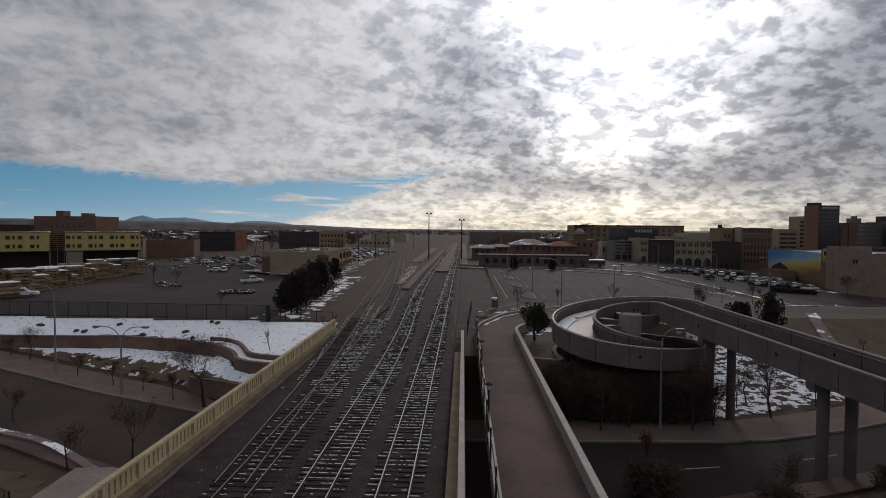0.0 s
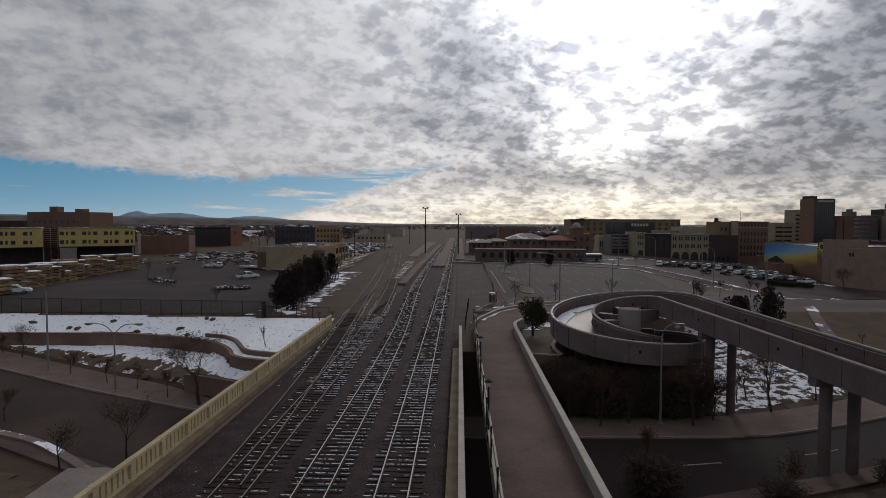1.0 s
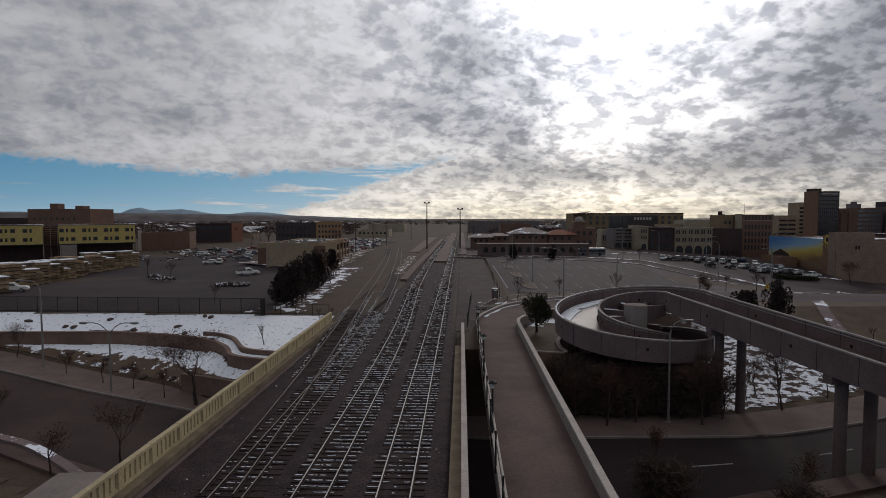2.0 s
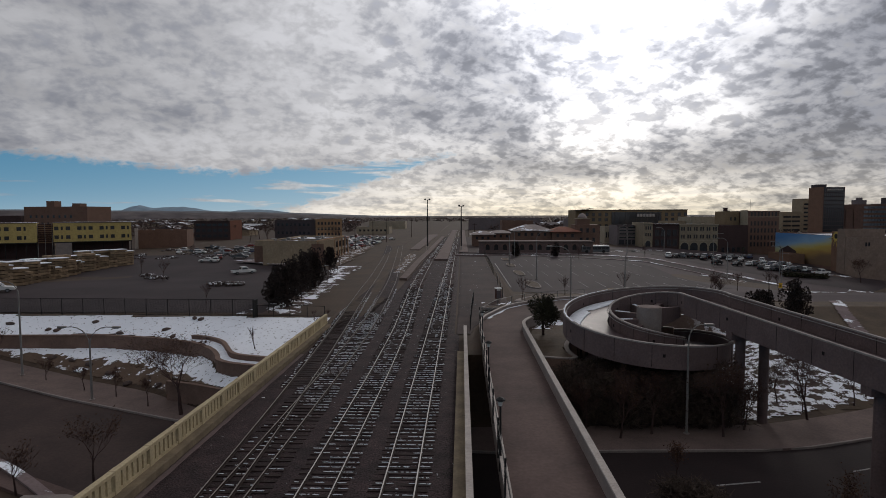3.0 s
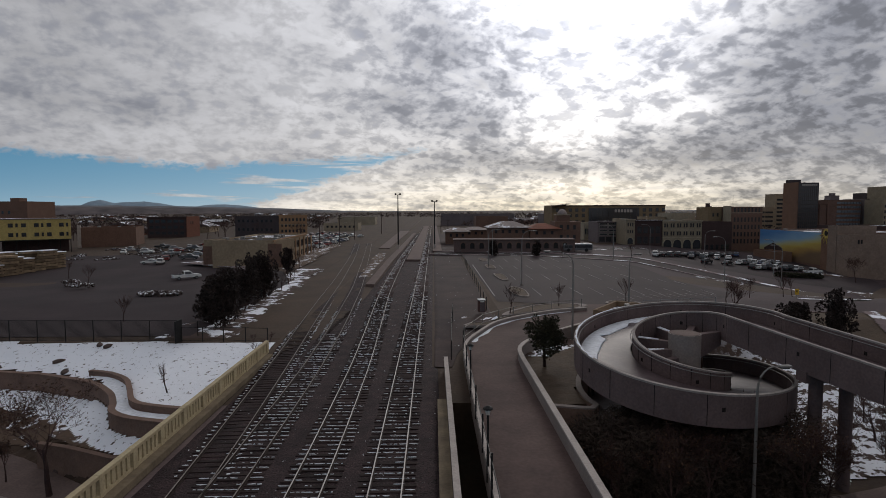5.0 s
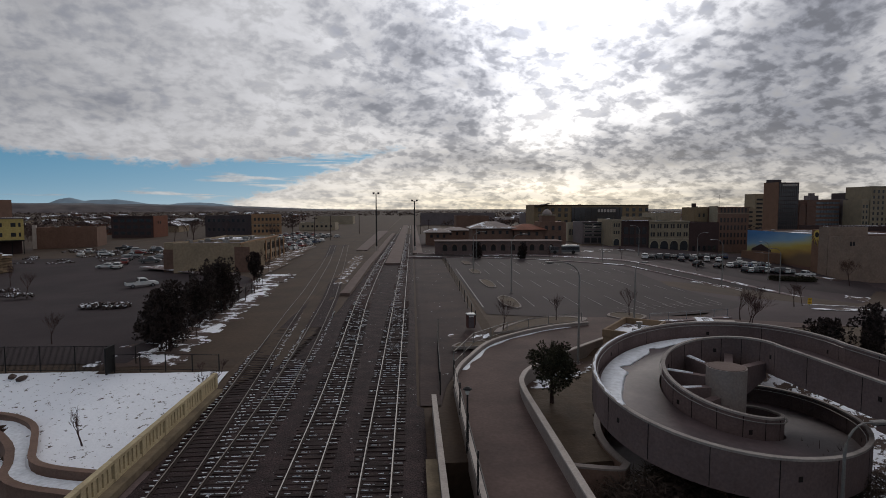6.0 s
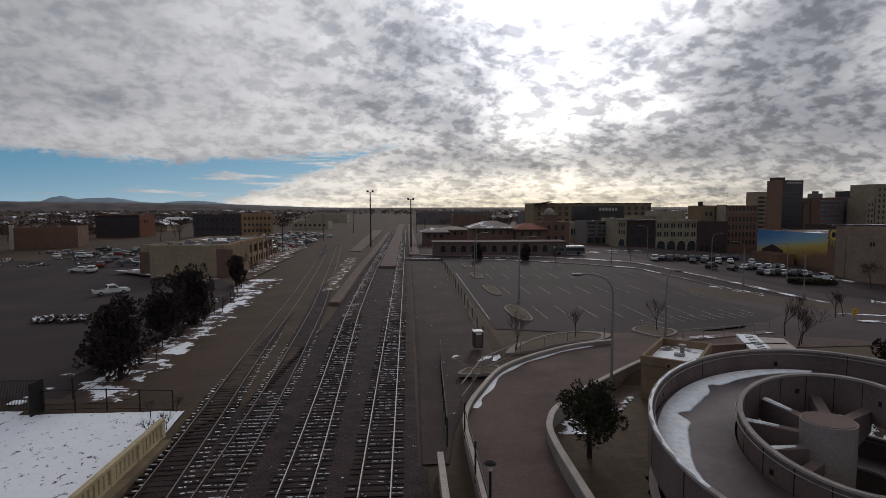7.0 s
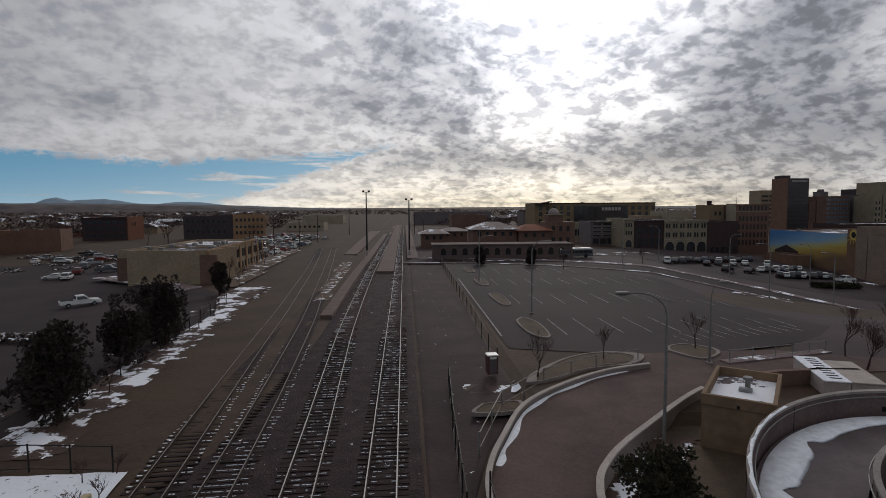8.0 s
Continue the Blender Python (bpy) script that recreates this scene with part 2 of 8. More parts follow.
M = {
    "dirt": mat("dirt", (0.076, 0.057, 0.036), (0.044, 0.034, 0.024), scale=0.16, fine=3.0, bump=0.5),
    "ballast": mat("ballast", (0.042, 0.029, 0.029), (0.018, 0.0128, 0.0132), scale=0.9, fine=11.0, bump=1.0, contrast=1.5, grain=0.85, snow=0.07, snow_scale=2.6),
    "asphalt": mat("asphalt", (0.041, 0.033, 0.0335), (0.027, 0.0215, 0.0225), scale=0.07, fine=5.0, bump=0.2, contrast=1.7),
    "asphalt_pale": mat("asphalt_pale", (0.070, 0.057, 0.056), (0.046, 0.038, 0.039), scale=0.09, fine=4.0, bump=0.2),
    "road": mat("road", (0.029, 0.0215, 0.0205), (0.018, 0.0140, 0.0138), scale=0.2, fine=6.0, bump=0.2),
    # browner copy of road, with the brighter light outside the underpass in its colour
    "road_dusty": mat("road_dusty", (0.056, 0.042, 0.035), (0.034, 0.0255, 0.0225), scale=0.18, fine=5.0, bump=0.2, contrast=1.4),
    "path": mat("path", (0.108, 0.082, 0.069), (0.066, 0.050, 0.044), scale=0.22, fine=5.0, bump=0.15, contrast=1.5),
    "pavement": mat("pavement", (0.158, 0.130, 0.110), (0.104, 0.086, 0.074), scale=0.5, fine=7.0, bump=0.15),
    "concrete": mat("concrete", (0.274, 0.232, 0.212), (0.199, 0.169, 0.154), scale=0.5, fine=8.0, bump=0.2),
    "concrete_dark": mat("concrete_dark", (0.153, 0.126, 0.116), (0.102, 0.084, 0.078), scale=0.4, fine=7.0, bump=0.2),
    "cream": mat("cream", (0.50, 0.41, 0.255), (0.37, 0.30, 0.19), scale=0.8, fine=9.0, bump=0.1),
    "pale_cap": mat("pale_cap", (0.470, 0.414, 0.376), (0.345, 0.302, 0.275), scale=0.9, fine=9.0, bump=0.1),
    "ledge": mat("ledge", (0.225, 0.175, 0.115), (0.135, 0.105, 0.072), scale=0.7, fine=7.0, bump=0.3, contrast=1.4),
    "retaining": mat("retaining", (0.198, 0.146, 0.108), (0.128, 0.096, 0.074), scale=0.6, fine=8.0, bump=0.3),
    "snow": mat("snow", (0.88, 0.90, 0.94), (0.76, 0.79, 0.84), scale=0.7, fine=4.0, bump=0.5, rough=0.7),
    "rail": mat("rail", (0.52, 0.49, 0.46), (0.36, 0.32, 0.29), rough=0.32, metal=0.9, scale=0.4, fine=12, bump=0.05),
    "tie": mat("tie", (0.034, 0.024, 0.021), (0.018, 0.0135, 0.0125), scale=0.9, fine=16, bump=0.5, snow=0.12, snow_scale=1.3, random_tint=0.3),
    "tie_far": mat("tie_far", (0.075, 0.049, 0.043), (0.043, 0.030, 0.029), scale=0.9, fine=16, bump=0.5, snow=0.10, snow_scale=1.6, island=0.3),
    "rust": mat("rust", (0.036, 0.025, 0.020), (0.022, 0.016, 0.014), rough=0.8, fine=12, bump=0.1),
    "rail_dull": mat("rail_dull", (0.26, 0.23, 0.205), (0.16, 0.135, 0.12), rough=0.45, metal=0.5, scale=0.4, fine=12, bump=0.05),
    "snowy_grass": mat("snowy_grass", (0.088, 0.064, 0.047), (0.057, 0.042, 0.035), scale=0.5, fine=5, bump=0.5, snow=0.83, snow_scale=2.6),
    "patchy_snow": mat("patchy_snow", (0.092, 0.068, 0.051), (0.057, 0.044, 0.037), scale=0.5, fine=5, bump=0.5, snow=0.48, snow_scale=0.35),
    "scrap_snow": mat("scrap_snow", (0.125, 0.095, 0.062), (0.080, 0.062, 0.044), scale=0.5, fine=5, bump=0.5, snow=0.36, snow_scale=0.5),
    "snowy_pavement": mat("snowy_pavement", (0.198, 0.169, 0.158), (0.135, 0.116, 0.112), scale=0.5, fine=5, bump=0.2, snow=0.42, snow_scale=0.25),
    "snowy_roof": mat("snowy_roof", (0.13, 0.12, 0.115), (0.09, 0.085, 0.08), scale=0.3, fine=2, bump=0.2, snow=0.42, snow_scale=0.12),
    "brown_grass": mat("brown_grass", (0.100, 0.080, 0.050), (0.058, 0.047, 0.032), scale=0.4, fine=5, bump=0.6),
    "steel": mat("steel", (0.30, 0.30, 0.31), (0.22, 0.22, 0.23), rough=0.5, metal=0.6, bump=0.05),
    "galv": mat("galv", (0.26, 0.245, 0.23), (0.18, 0.17, 0.16), rough=0.55, metal=0.3, bump=0.05),
    "iron": mat("iron", (0.030, 0.029, 0.028), (0.020, 0.019, 0.019), rough=0.6, metal=0.3, bump=0.1),
    "bark": mat("bark", (0.064, 0.044, 0.038), (0.036, 0.026, 0.024), scale=3.0, fine=20, bump=0.7),
    "twig": mat("twig", (0.088, 0.058, 0.050), (0.052, 0.035, 0.030), scale=3.0, fine=20, bump=0.2),
    "dryleaf": mat("dryleaf", (0.095, 0.060, 0.036), (0.055, 0.036, 0.025), scale=3.0, fine=20, bump=0.1, island=0.4),
    "conifer": mat("conifer", (0.056, 0.047, 0.040), (0.028, 0.024, 0.021), scale=1.0, fine=20, bump=0.1, island=0.5),
    "shrub": mat("shrub", (0.058, 0.060, 0.034), (0.034, 0.035, 0.022), scale=1.0, fine=20, bump=0.1, island=0.5),
    "rock": mat("rock", (0.105, 0.085, 0.070), (0.055, 0.047, 0.042), scale=1.5, fine=9, bump=0.6, snow=0.25),
    "white_line": mat("white_line", (0.40, 0.375, 0.365), (0.12, 0.108, 0.108), scale=1.2, fine=7, bump=0.05, contrast=1.6),
    "glass": mat("glass", (0.030, 0.034, 0.040), (0.020, 0.022, 0.026), rough=0.12, spec=0.8, bump=0.0),
    "white_paint": mat("white_paint", (0.72, 0.72, 0.70), (0.60, 0.60, 0.58), rough=0.35, scale=0.8, bump=0.02),
    "rubber": mat("rubber", (0.02, 0.02, 0.02), rough=0.8, bump=0.1),
    "brush": mat("brush", (0.072, 0.060, 0.045), (0.038, 0.031, 0.025), scale=1.0, fine=20, bump=0.1, island=0.5),
    "bank_snow": mat("bank_snow", (0.085, 0.066, 0.050), (0.050, 0.040, 0.033), scale=0.5, fine=5, bump=0.5, snow=0.56, snow_scale=1.1),
    "cinder": mat("cinder", (0.054, 0.039, 0.034), (0.029, 0.022, 0.021), scale=0.18, fine=3.5, bump=0.5, contrast=1.5, snow=0.06, snow_scale=1.4),
    "ramp_deck": mat("ramp_deck", (0.108, 0.088, 0.087), (0.054, 0.044, 0.0435), rough=0.5, spec=0.35, scale=0.32, fine=4.0, bump=0.1, contrast=1.6),
    "ramp_cap": mat("ramp_cap", (0.36, 0.32, 0.295), (0.22, 0.195, 0.18), scale=0.9, fine=8.0, bump=0.15),
    "joint": mat("joint", (0.020, 0.018, 0.017), rough=0.9, bump=0.1),
    "snow_smooth": mat("snow_smooth", (0.86, 0.88, 0.92), (0.78, 0.81, 0.86), scale=0.5, fine=3.0, bump=0.12, rough=0.7),
    # pit floor: leaf litter darkened by the ramp's shade, painted into the colour
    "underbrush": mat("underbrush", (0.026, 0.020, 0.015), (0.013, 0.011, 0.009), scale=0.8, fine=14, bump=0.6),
}


def brickish(name, col, k=0.75):
    """A masonry face: colour mottled over bays and courses."""
    return mat(name, col, tuple(c * k for c in col), scale=0.35, fine=2.2, bump=0.15)


# ------------------------------------------------------------------ mesh helpers


def box(bm, x0, x1, y0, y1, z0, z1):
    v = [bm.verts.new(p) for p in ((x0, y0, z0), (x1, y0, z0), (x1, y1, z0), (x0, y1, z0), (x0, y0, z1), (x1, y0, z1), (x1, y1, z1), (x0, y1, z1))]
    for f in ((0, 3, 2, 1), (4, 5, 6, 7), (0, 1, 5, 4), (1, 2, 6, 5), (2, 3, 7, 6), (3, 0, 4, 7)):
        bm.faces.new([v[i] for i in f])
    return v


def tube(bm, path, radii, n=8, caps=True):
    """A round tube along points, with a radius at each."""
    rings = []
    for i, p in enumerate(path):
        a, b = Vector(path[max(i - 1, 0)]), Vector(path[min(i + 1, len(path) - 1)])
        d = (b - a).normalized() if (b - a).length > 1e-6 else Vector((0, 0, 1))
        u = d.orthogonal().normalized() if abs(d.z) < 0.9 else d.cross(Vector((0, 1, 0))).normalized()
        w = d.cross(u)
        r = radii[i] if isinstance(radii, (list, tuple)) else radii
        rings.append([bm.verts.new(Vector(p) + u * r * math.cos(t) + w * r * math.sin(t)) for t in (2 * math.pi * k / n for k in range(n))])
    for a, b in zip(rings, rings[1:]):
        for k in range(n):
            bm.faces.new((a[k], a[(k + 1) % n], b[(k + 1) % n], b[k]))
    if caps:
        bm.faces.new(list(reversed(rings[0])))
        bm.faces.new(rings[-1])


def sweep(bm, rows):
    """Skin between rows of points (all of one length), closed round the section, with ends."""
    vs = [[bm.verts.new(p) for p in r] for r in rows]
    n = len(vs[0])
    for a, b in zip(vs, vs[1:]):
        for k in range(n):
            bm.faces.new((a[k], a[(k + 1) % n], b[(k + 1) % n], b[k]))
    bm.faces.new(list(reversed(vs[0])))
    bm.faces.new(vs[-1])


def done(bm, name, material, smooth=False, bevel=0.0):
    if bevel:
        bmesh.ops.bevel(bm, geom=[e for e in bm.edges], offset=bevel, segments=1, affect="EDGES", clamp_overlap=True)
    bmesh.ops.recalc_face_normals(bm, faces=bm.faces)
    me = bpy.data.meshes.new(name)
    bm.to_mesh(me)
    bm.free()
    for mt in (material if isinstance(material, (list, tuple)) else (material,)):
        me.materials.append(mt)
    if smooth:
        me.polygons.foreach_set("use_smooth", [True] * len(me.polygons))
    return me


def part(name, bm, material, parent, label="", smooth=False, bevel=0.0, loc=None):
    ob = new(name, done(bm, name, material, smooth, bevel))
    ob.parent = parent
    if loc is not None:
        ob.location = loc
    if label:
        ob["label"] = label
    return ob


def thing(name, label, category, group="", loc=(0, 0, 0), rz=0.0, kind=""):
    ob = new(name)
    ob.location, ob.rotation_euler = loc, (0, 0, radians(rz))
    return tagged(ob, label, category, group, kind)


def solid(name, bm, material, label, category, group="", kind="", smooth=False, bevel=0.0):
    return tagged(new(name, done(bm, name, material, smooth, bevel)), label, category, group, kind)


def lerp_table(x, table):
    return float(np.interp(x, [a for a, _ in table], [b for _, b in table]))


def smooth01(t):
    t = min(max(t, 0.0), 1.0)
    return t * t * (3 - 2 * t)

# ------------------------------------------------------------------ the ground, one sheet to the horizon
# plan of the spiral ramp: centre, stretch and skew of its oval, radii, level and fall a turn
CX, CY, EY, SKEW = 19.79, 55.87, 1.192, 0.30
RO, RI, TOP, FALL, SAG = 7.565, 3.404, 4.40, 4.04, 2.76
FAR_KERB = [(-120, 79), (-46.5, 56.6), (-20.7, 48.6), (-12, 45), (5, 43), (13, 43.5), (26, 44), (36, 46.8), (43, 49.5), (120, 80)]
NEAR_KERB = [(-120, 66), (-34, 42.0), (-22.9, 37.3), (-12, 33), (5, 31.5), (14, 32.5), (23, 35.5), (33, 39), (43, 42.5), (120, 72)]
ROAD_LEVEL = [(-120, -1.2), (-70, -2.0), (-46, -3.6), (-33, -4.7), (-21, -5.2), (30, -5.2), (60, -4.0), (120, -3.0)]
PARK_WALL = [(-120, 70), (-52, 63.8), (-37, 64.3), (-30.4, 63.0), (-25.4, 61.0), (-23.6, 59.6), (-21.9, 57.9), (-20.6, 55.6), (-19.4, 53.9), (-18, 53.0), (-12, 51.4)]


LOW_WALL = [(-24, 53.2), (-21.4, 52.4), (-18, 50.9), (-12.7, 49.9)]


def walk_width(x):
    """Width of the far pavement: narrower where it nears the bridge."""
    return lerp_table(x, [(-27, 4.8), (-21, 3.3), (-18, 2.7), (-11, 2.7), (5, 4.8)])


def road_z(x):
    return lerp_table(x, ROAD_LEVEL)


def fence_y(x):
    return 68.4 + max(0.0, -21 - x) * 0.035


def fall(x, y):
    """The town's ground dips away to both sides, far out."""
    r = x / max(y - 20, 30.0)
    d = 15 * max(0.0, r - 0.39) if x > 0 else 4 * max(0.0, -r - 0.3)
    return -min(d, 7.0) * smooth01((y - 85) / 45)


def off_oval(x, y):
    """How far outside the ramp's oval a place lies, as a share of its radius."""
    v = (y - CY) / EY
    return math.hypot(x - CX - SKEW * v, v) / RO - 1


def in_planter(x, y):
    """The raised bed between footway, plant room and ramp."""
    return 9 < x < 23.5 and 51.5 < y < 73 and off_oval(x, y) > -0.05 and (x < 16 or y > 61)


def height(x, y):
    f, n, rz = lerp_table(x, FAR_KERB), lerp_table(x, NEAR_KERB), road_z(x)
    if -12.2 <= x <= 9.0:
        return rz if 18 < y < 52 else -0.35
    if y < n - 1.5:
        d = n - 1.5 - y
        return rz + (4.6 * smooth01(d / 16) if x > 0 else 1.4 * smooth01(d / 14))
    if y < f + walk_width(x):
        return rz
    if x < -12.2:
        w, fy, sb = lerp_table(x, PARK_WALL), fence_y(x), f + walk_width(x)
        if x > -24.2 and y < w + 0.35:
            lw = lerp_table(x, LOW_WALL)
            if y < lw + 0.30:
                return rz + 0.1 + 0.6 * min(max((y - sb) / max(lw - sb, 0.5), 0.0), 1.0)
            return -3.38 + 0.85 * min((y - lw) / max(w - lw, 1.0), 1.0)
        if y < w + 0.35:
            return min(rz + 0.1 + (-2.95 - rz) * (y - sb) / max(w - sb, 1.0), -2.9)
        if y < fy + 1:
            return -1.75 + 1.63 * min((y - w) / max(fy - w, 2.0), 1.0)
        return -0.06 + fall(x, y)
    if in_planter(x, y):
        return -0.55
    if x < 15.5 and y >= 73:
        return -0.06 + fall(x, y)
    pit = lerp_table(y, [(f + 4.8, -5.2), (68, -4.6), (70.5, -0.06)])
    bank = lerp_table(y, [(f + 4.8, rz), (max(76, f + 18), -0.06)])
    return pit + (bank - pit) * smooth01((x - 25) / 15) + fall(x, y)


def ground_sheet():
    xs = [-4500, -2000, -900, -400, -200, -120, -90, -75] + [i * 0.5 for i in range(-132, -24)] + [i * 1.0 for i in range(-12, 67)] + [75, 90, 120, 200, 400, 900, 2000, 4500]
    ys = [-4500, -1500, -500, -200, -100, -60, -40, -25] + [i * 1.0 for i in range(-15, 46)] + [i * 0.5 for i in range(92, 144)] + [i * 1.0 for i in range(72, 101)] + [110, 130, 160, 200, 260, 340, 450, 600, 900, 1500, 2500, 4500]
    verts = []
    for y in ys:
        for x in xs:
            low = 0.12 * smooth01((y - 76) / 8) if abs(x) > 20 else 0.0      # a little below the paving laid on it
            verts.append((x, y, height(x, y) - low))
    w = len(xs)
    faces = [(j * w + i, j * w + i + 1, (j + 1) * w + i + 1, (j + 1) * w + i) for j in range(len(ys) - 1) for i in range(w - 1)]
    me = bpy.data.meshes.new("ground")
    me.from_pydata(verts, [], faces)
    me.materials.append(M["dirt"])
    tagged(new("ground", me), "brown-grey winter dirt with a cutting for the underpass", "ground", kind="structure")


ground_sheet()


def drape(name, inside, x0, x1, y0, y1, step, material, label, category, lift=0.03, rough=0.0, kind="structure", thick=0.0):
    """A thin surface that lies on the ground over the cells for which inside() holds."""
    bm = bmesh.new()
    cache = {}

    def vert(i, j):
        if (i, j) not in cache:
            x, y = x0 + i * step, y0 + j * step
            z = height(x, y) + lift
            if rough:
                z += rough * noise.noise(Vector((x * 0.9, y * 0.9, 3.0)))
            cache[i, j] = bm.verts.new((x, y, z))
        return cache[i, j]

    for i in range(int((x1 - x0) / step)):
        for j in range(int((y1 - y0) / step)):
            if inside(x0 + (i + 0.5) * step, y0 + (j + 0.5) * step):
                bm.faces.new((vert(i, j), vert(i + 1, j), vert(i + 1, j + 1), vert(i, j + 1)))
    return solid(name, bm, material, label, category, kind=kind)


def slab(name, poly, z, material, label, category, thick=0.12, kind="structure", group=""):
    """A flat paved sheet with a real edge."""
    bm = bmesh.new()
    top = [bm.verts.new((x, y, z)) for x, y in poly]
    low = [bm.verts.new((x, y, z - thick)) for x, y in poly]
    bm.faces.new(top)
    bm.faces.new(list(reversed(low)))
    for i in range(len(poly)):
        k = (i + 1) % len(poly)
        bm.faces.new((top[i], low[i], low[k], top[k]))
    return solid(name, bm, material, label, category, group=group, kind=kind)


def strip(name, left, right, z, material, label, category, thick=0.2, kind="structure", level=None):
    """A ribbon of paving between two lines of points."""
    bm = bmesh.new()
    lv = level or (lambda x: 0.0)
    sweep(bm, [[(a[0], a[1], z + lv(a[0])), (b[0], b[1], z + lv(b[0])), (b[0], b[1], z - thick + lv(b[0])), (a[0], a[1], z - thick + lv(a[0]))] for a, b in zip(left, right)])
    return solid(name, bm, material, label, category, kind=kind)


def smooth_line(pts, n):
    """A line through points, eased by a spline, with n samples."""
    pts = [Vector(p) for p in pts]
    out = []
    segs = len(pts) - 1
    for k in range(n):
        u = k / (n - 1) * segs
        i = min(int(u), segs - 1)
        t = u - i
        p0, p1, p2, p3 = pts[max(i - 1, 0)], pts[i], pts[i + 1], pts[min(i + 2, segs)]
        out.append(0.5 * ((2 * p1) + (p2 - p0) * t + (2 * p0 - 5 * p1 + 4 * p2 - p3) * t * t + (3 * p1 - p0 - 3 * p2 + p3) * t ** 3))
    return out


def kerb_line(table, dy, x0, x1, n=60):
    return [(x0 + (x1 - x0) * k / (n - 1), lerp_table(x0 + (x1 - x0) * k / (n - 1), table) + dy) for k in range(n)]


# the street in the underpass, with its kerbs and pavements
strip("road_underpass", kerb_line(NEAR_KERB, 0, -12.2, 110), kerb_line(FAR_KERB, 0, -12.2, 110), 0.03, M["road"], "dark asphalt street in the underpass", "road", level=road_z)
# same street left of the bridge: the lit copy of its colour
strip("road_approach", kerb_line(NEAR_KERB, 0, -110, -12.2), kerb_line(FAR_KERB, 0, -110, -12.2), 0.03, M["road_dusty"], "brown street left of the bridge, brighter open light put into its colour", "road", level=road_z)
strip("pavement_far", kerb_line(FAR_KERB, 0.0, -110, 110, 90), [(a, b + walk_width(a) - 0.3) for a, b in kerb_line(FAR_KERB, 0.0, -110, 110, 90)], 0.20, M["pavement"], "tan concrete pavement along the street", "pavement", level=road_z)
strip("kerb_far", kerb_line(FAR_KERB, -0.18, -110, 110), kerb_line(FAR_KERB, -0.005, -110, 110), 0.19, M["concrete"], "concrete kerb of the street", "kerb", thick=0.3, level=road_z)
strip("pavement_near", kerb_line(NEAR_KERB, -1.8, -110, 110), kerb_line(NEAR_KERB, 0.0, -110, 110), 0.20, M["path"], "concrete pavement on the near side of the street", "pavement", level=road_z)


def lane_marks():
    for k0 in range(-1, 8):
        x0 = 18.6 + 9.8 * k0
        bm = bmesh.new()
        rows = []
        for k in range(5):
            x = x0 + k * 0.75
            y = (lerp_table(x, FAR_KERB) + lerp_table(x, NEAR_KERB)) / 2 - 0.3
            rows.append([(x, y, road_z(x) + 0.045), (x, y + 0.14, road_z(x) + 0.045), (x, y + 0.14, road_z(x) + 0.032), (x, y, road_z(x) + 0.032)])
        sweep(bm, rows)
        solid("lane_mark", bm, M["white_line"], "worn white painted lane dash on asphalt", "road marking", "lane dashes", kind="structure")


lane_marks()

# paved lots


def paved(name, left, right, y0, y1, dy, material, label, lift=0.05):
    """A paved sheet between two edges x(y), laid on the falling ground."""
    bm = bmesh.new()
    rows, n = [], 40
    y = y0
    while y <= y1 + 1e-6:
        a, b = left(y), right(y)
        rows.append([bm.verts.new((a + (b - a) * i / n, y, -0.06 + fall(a + (b - a) * i / n, y) + lift)) for i in range(n + 1)])
        y += dy
    for r, t in zip(rows, rows[1:]):
        for i in range(n):
            bm.faces.new((r[i], r[i + 1], t[i + 1], t[i]))
    return solid(name, bm, material, label, "car park", kind="structure")


paved("car_park_left", lambda y: -150, lambda y: lerp_table(y, [(70.5, -21.4), (110, -22), (126, -27), (134, -33), (150, -50), (166, -60), (182, -66)]), 70.5, 182.5, 2.8, M["asphalt"],
      "wide worn asphalt car park behind a fence")
paved("car_park_right", lambda y: lerp_table(y, [(86.6, 19.8), (88, 10.5), (165, 9.6)]), lambda y: lerp_table(y, [(86.6, 30), (90, 40), (98, 48), (112, 47), (132, 46), (150, 41), (160, 26), (165, 10.5)]), 86.6, 165, 2.8, M["asphalt"],
      "large empty asphalt car park with painted bays")
paved("yard_asphalt", lambda y: lerp_table(y, [(80, 30), (90, 38), (166, 10)]), lambda y: 150, 80, 204, 3.1, M["asphalt_pale"], "open asphalt between the streets", lift=0.03)
paved("car_park_far", lambda y: lerp_table(y, [(138, 84), (148, 68), (160, 61), (172, 56), (190, 50)]), lambda y: lerp_table(y, [(138, 110), (190, 125)]), 138, 192, 2.7, M["asphalt"],
      "car park in front of the downtown blocks", lift=0.07)


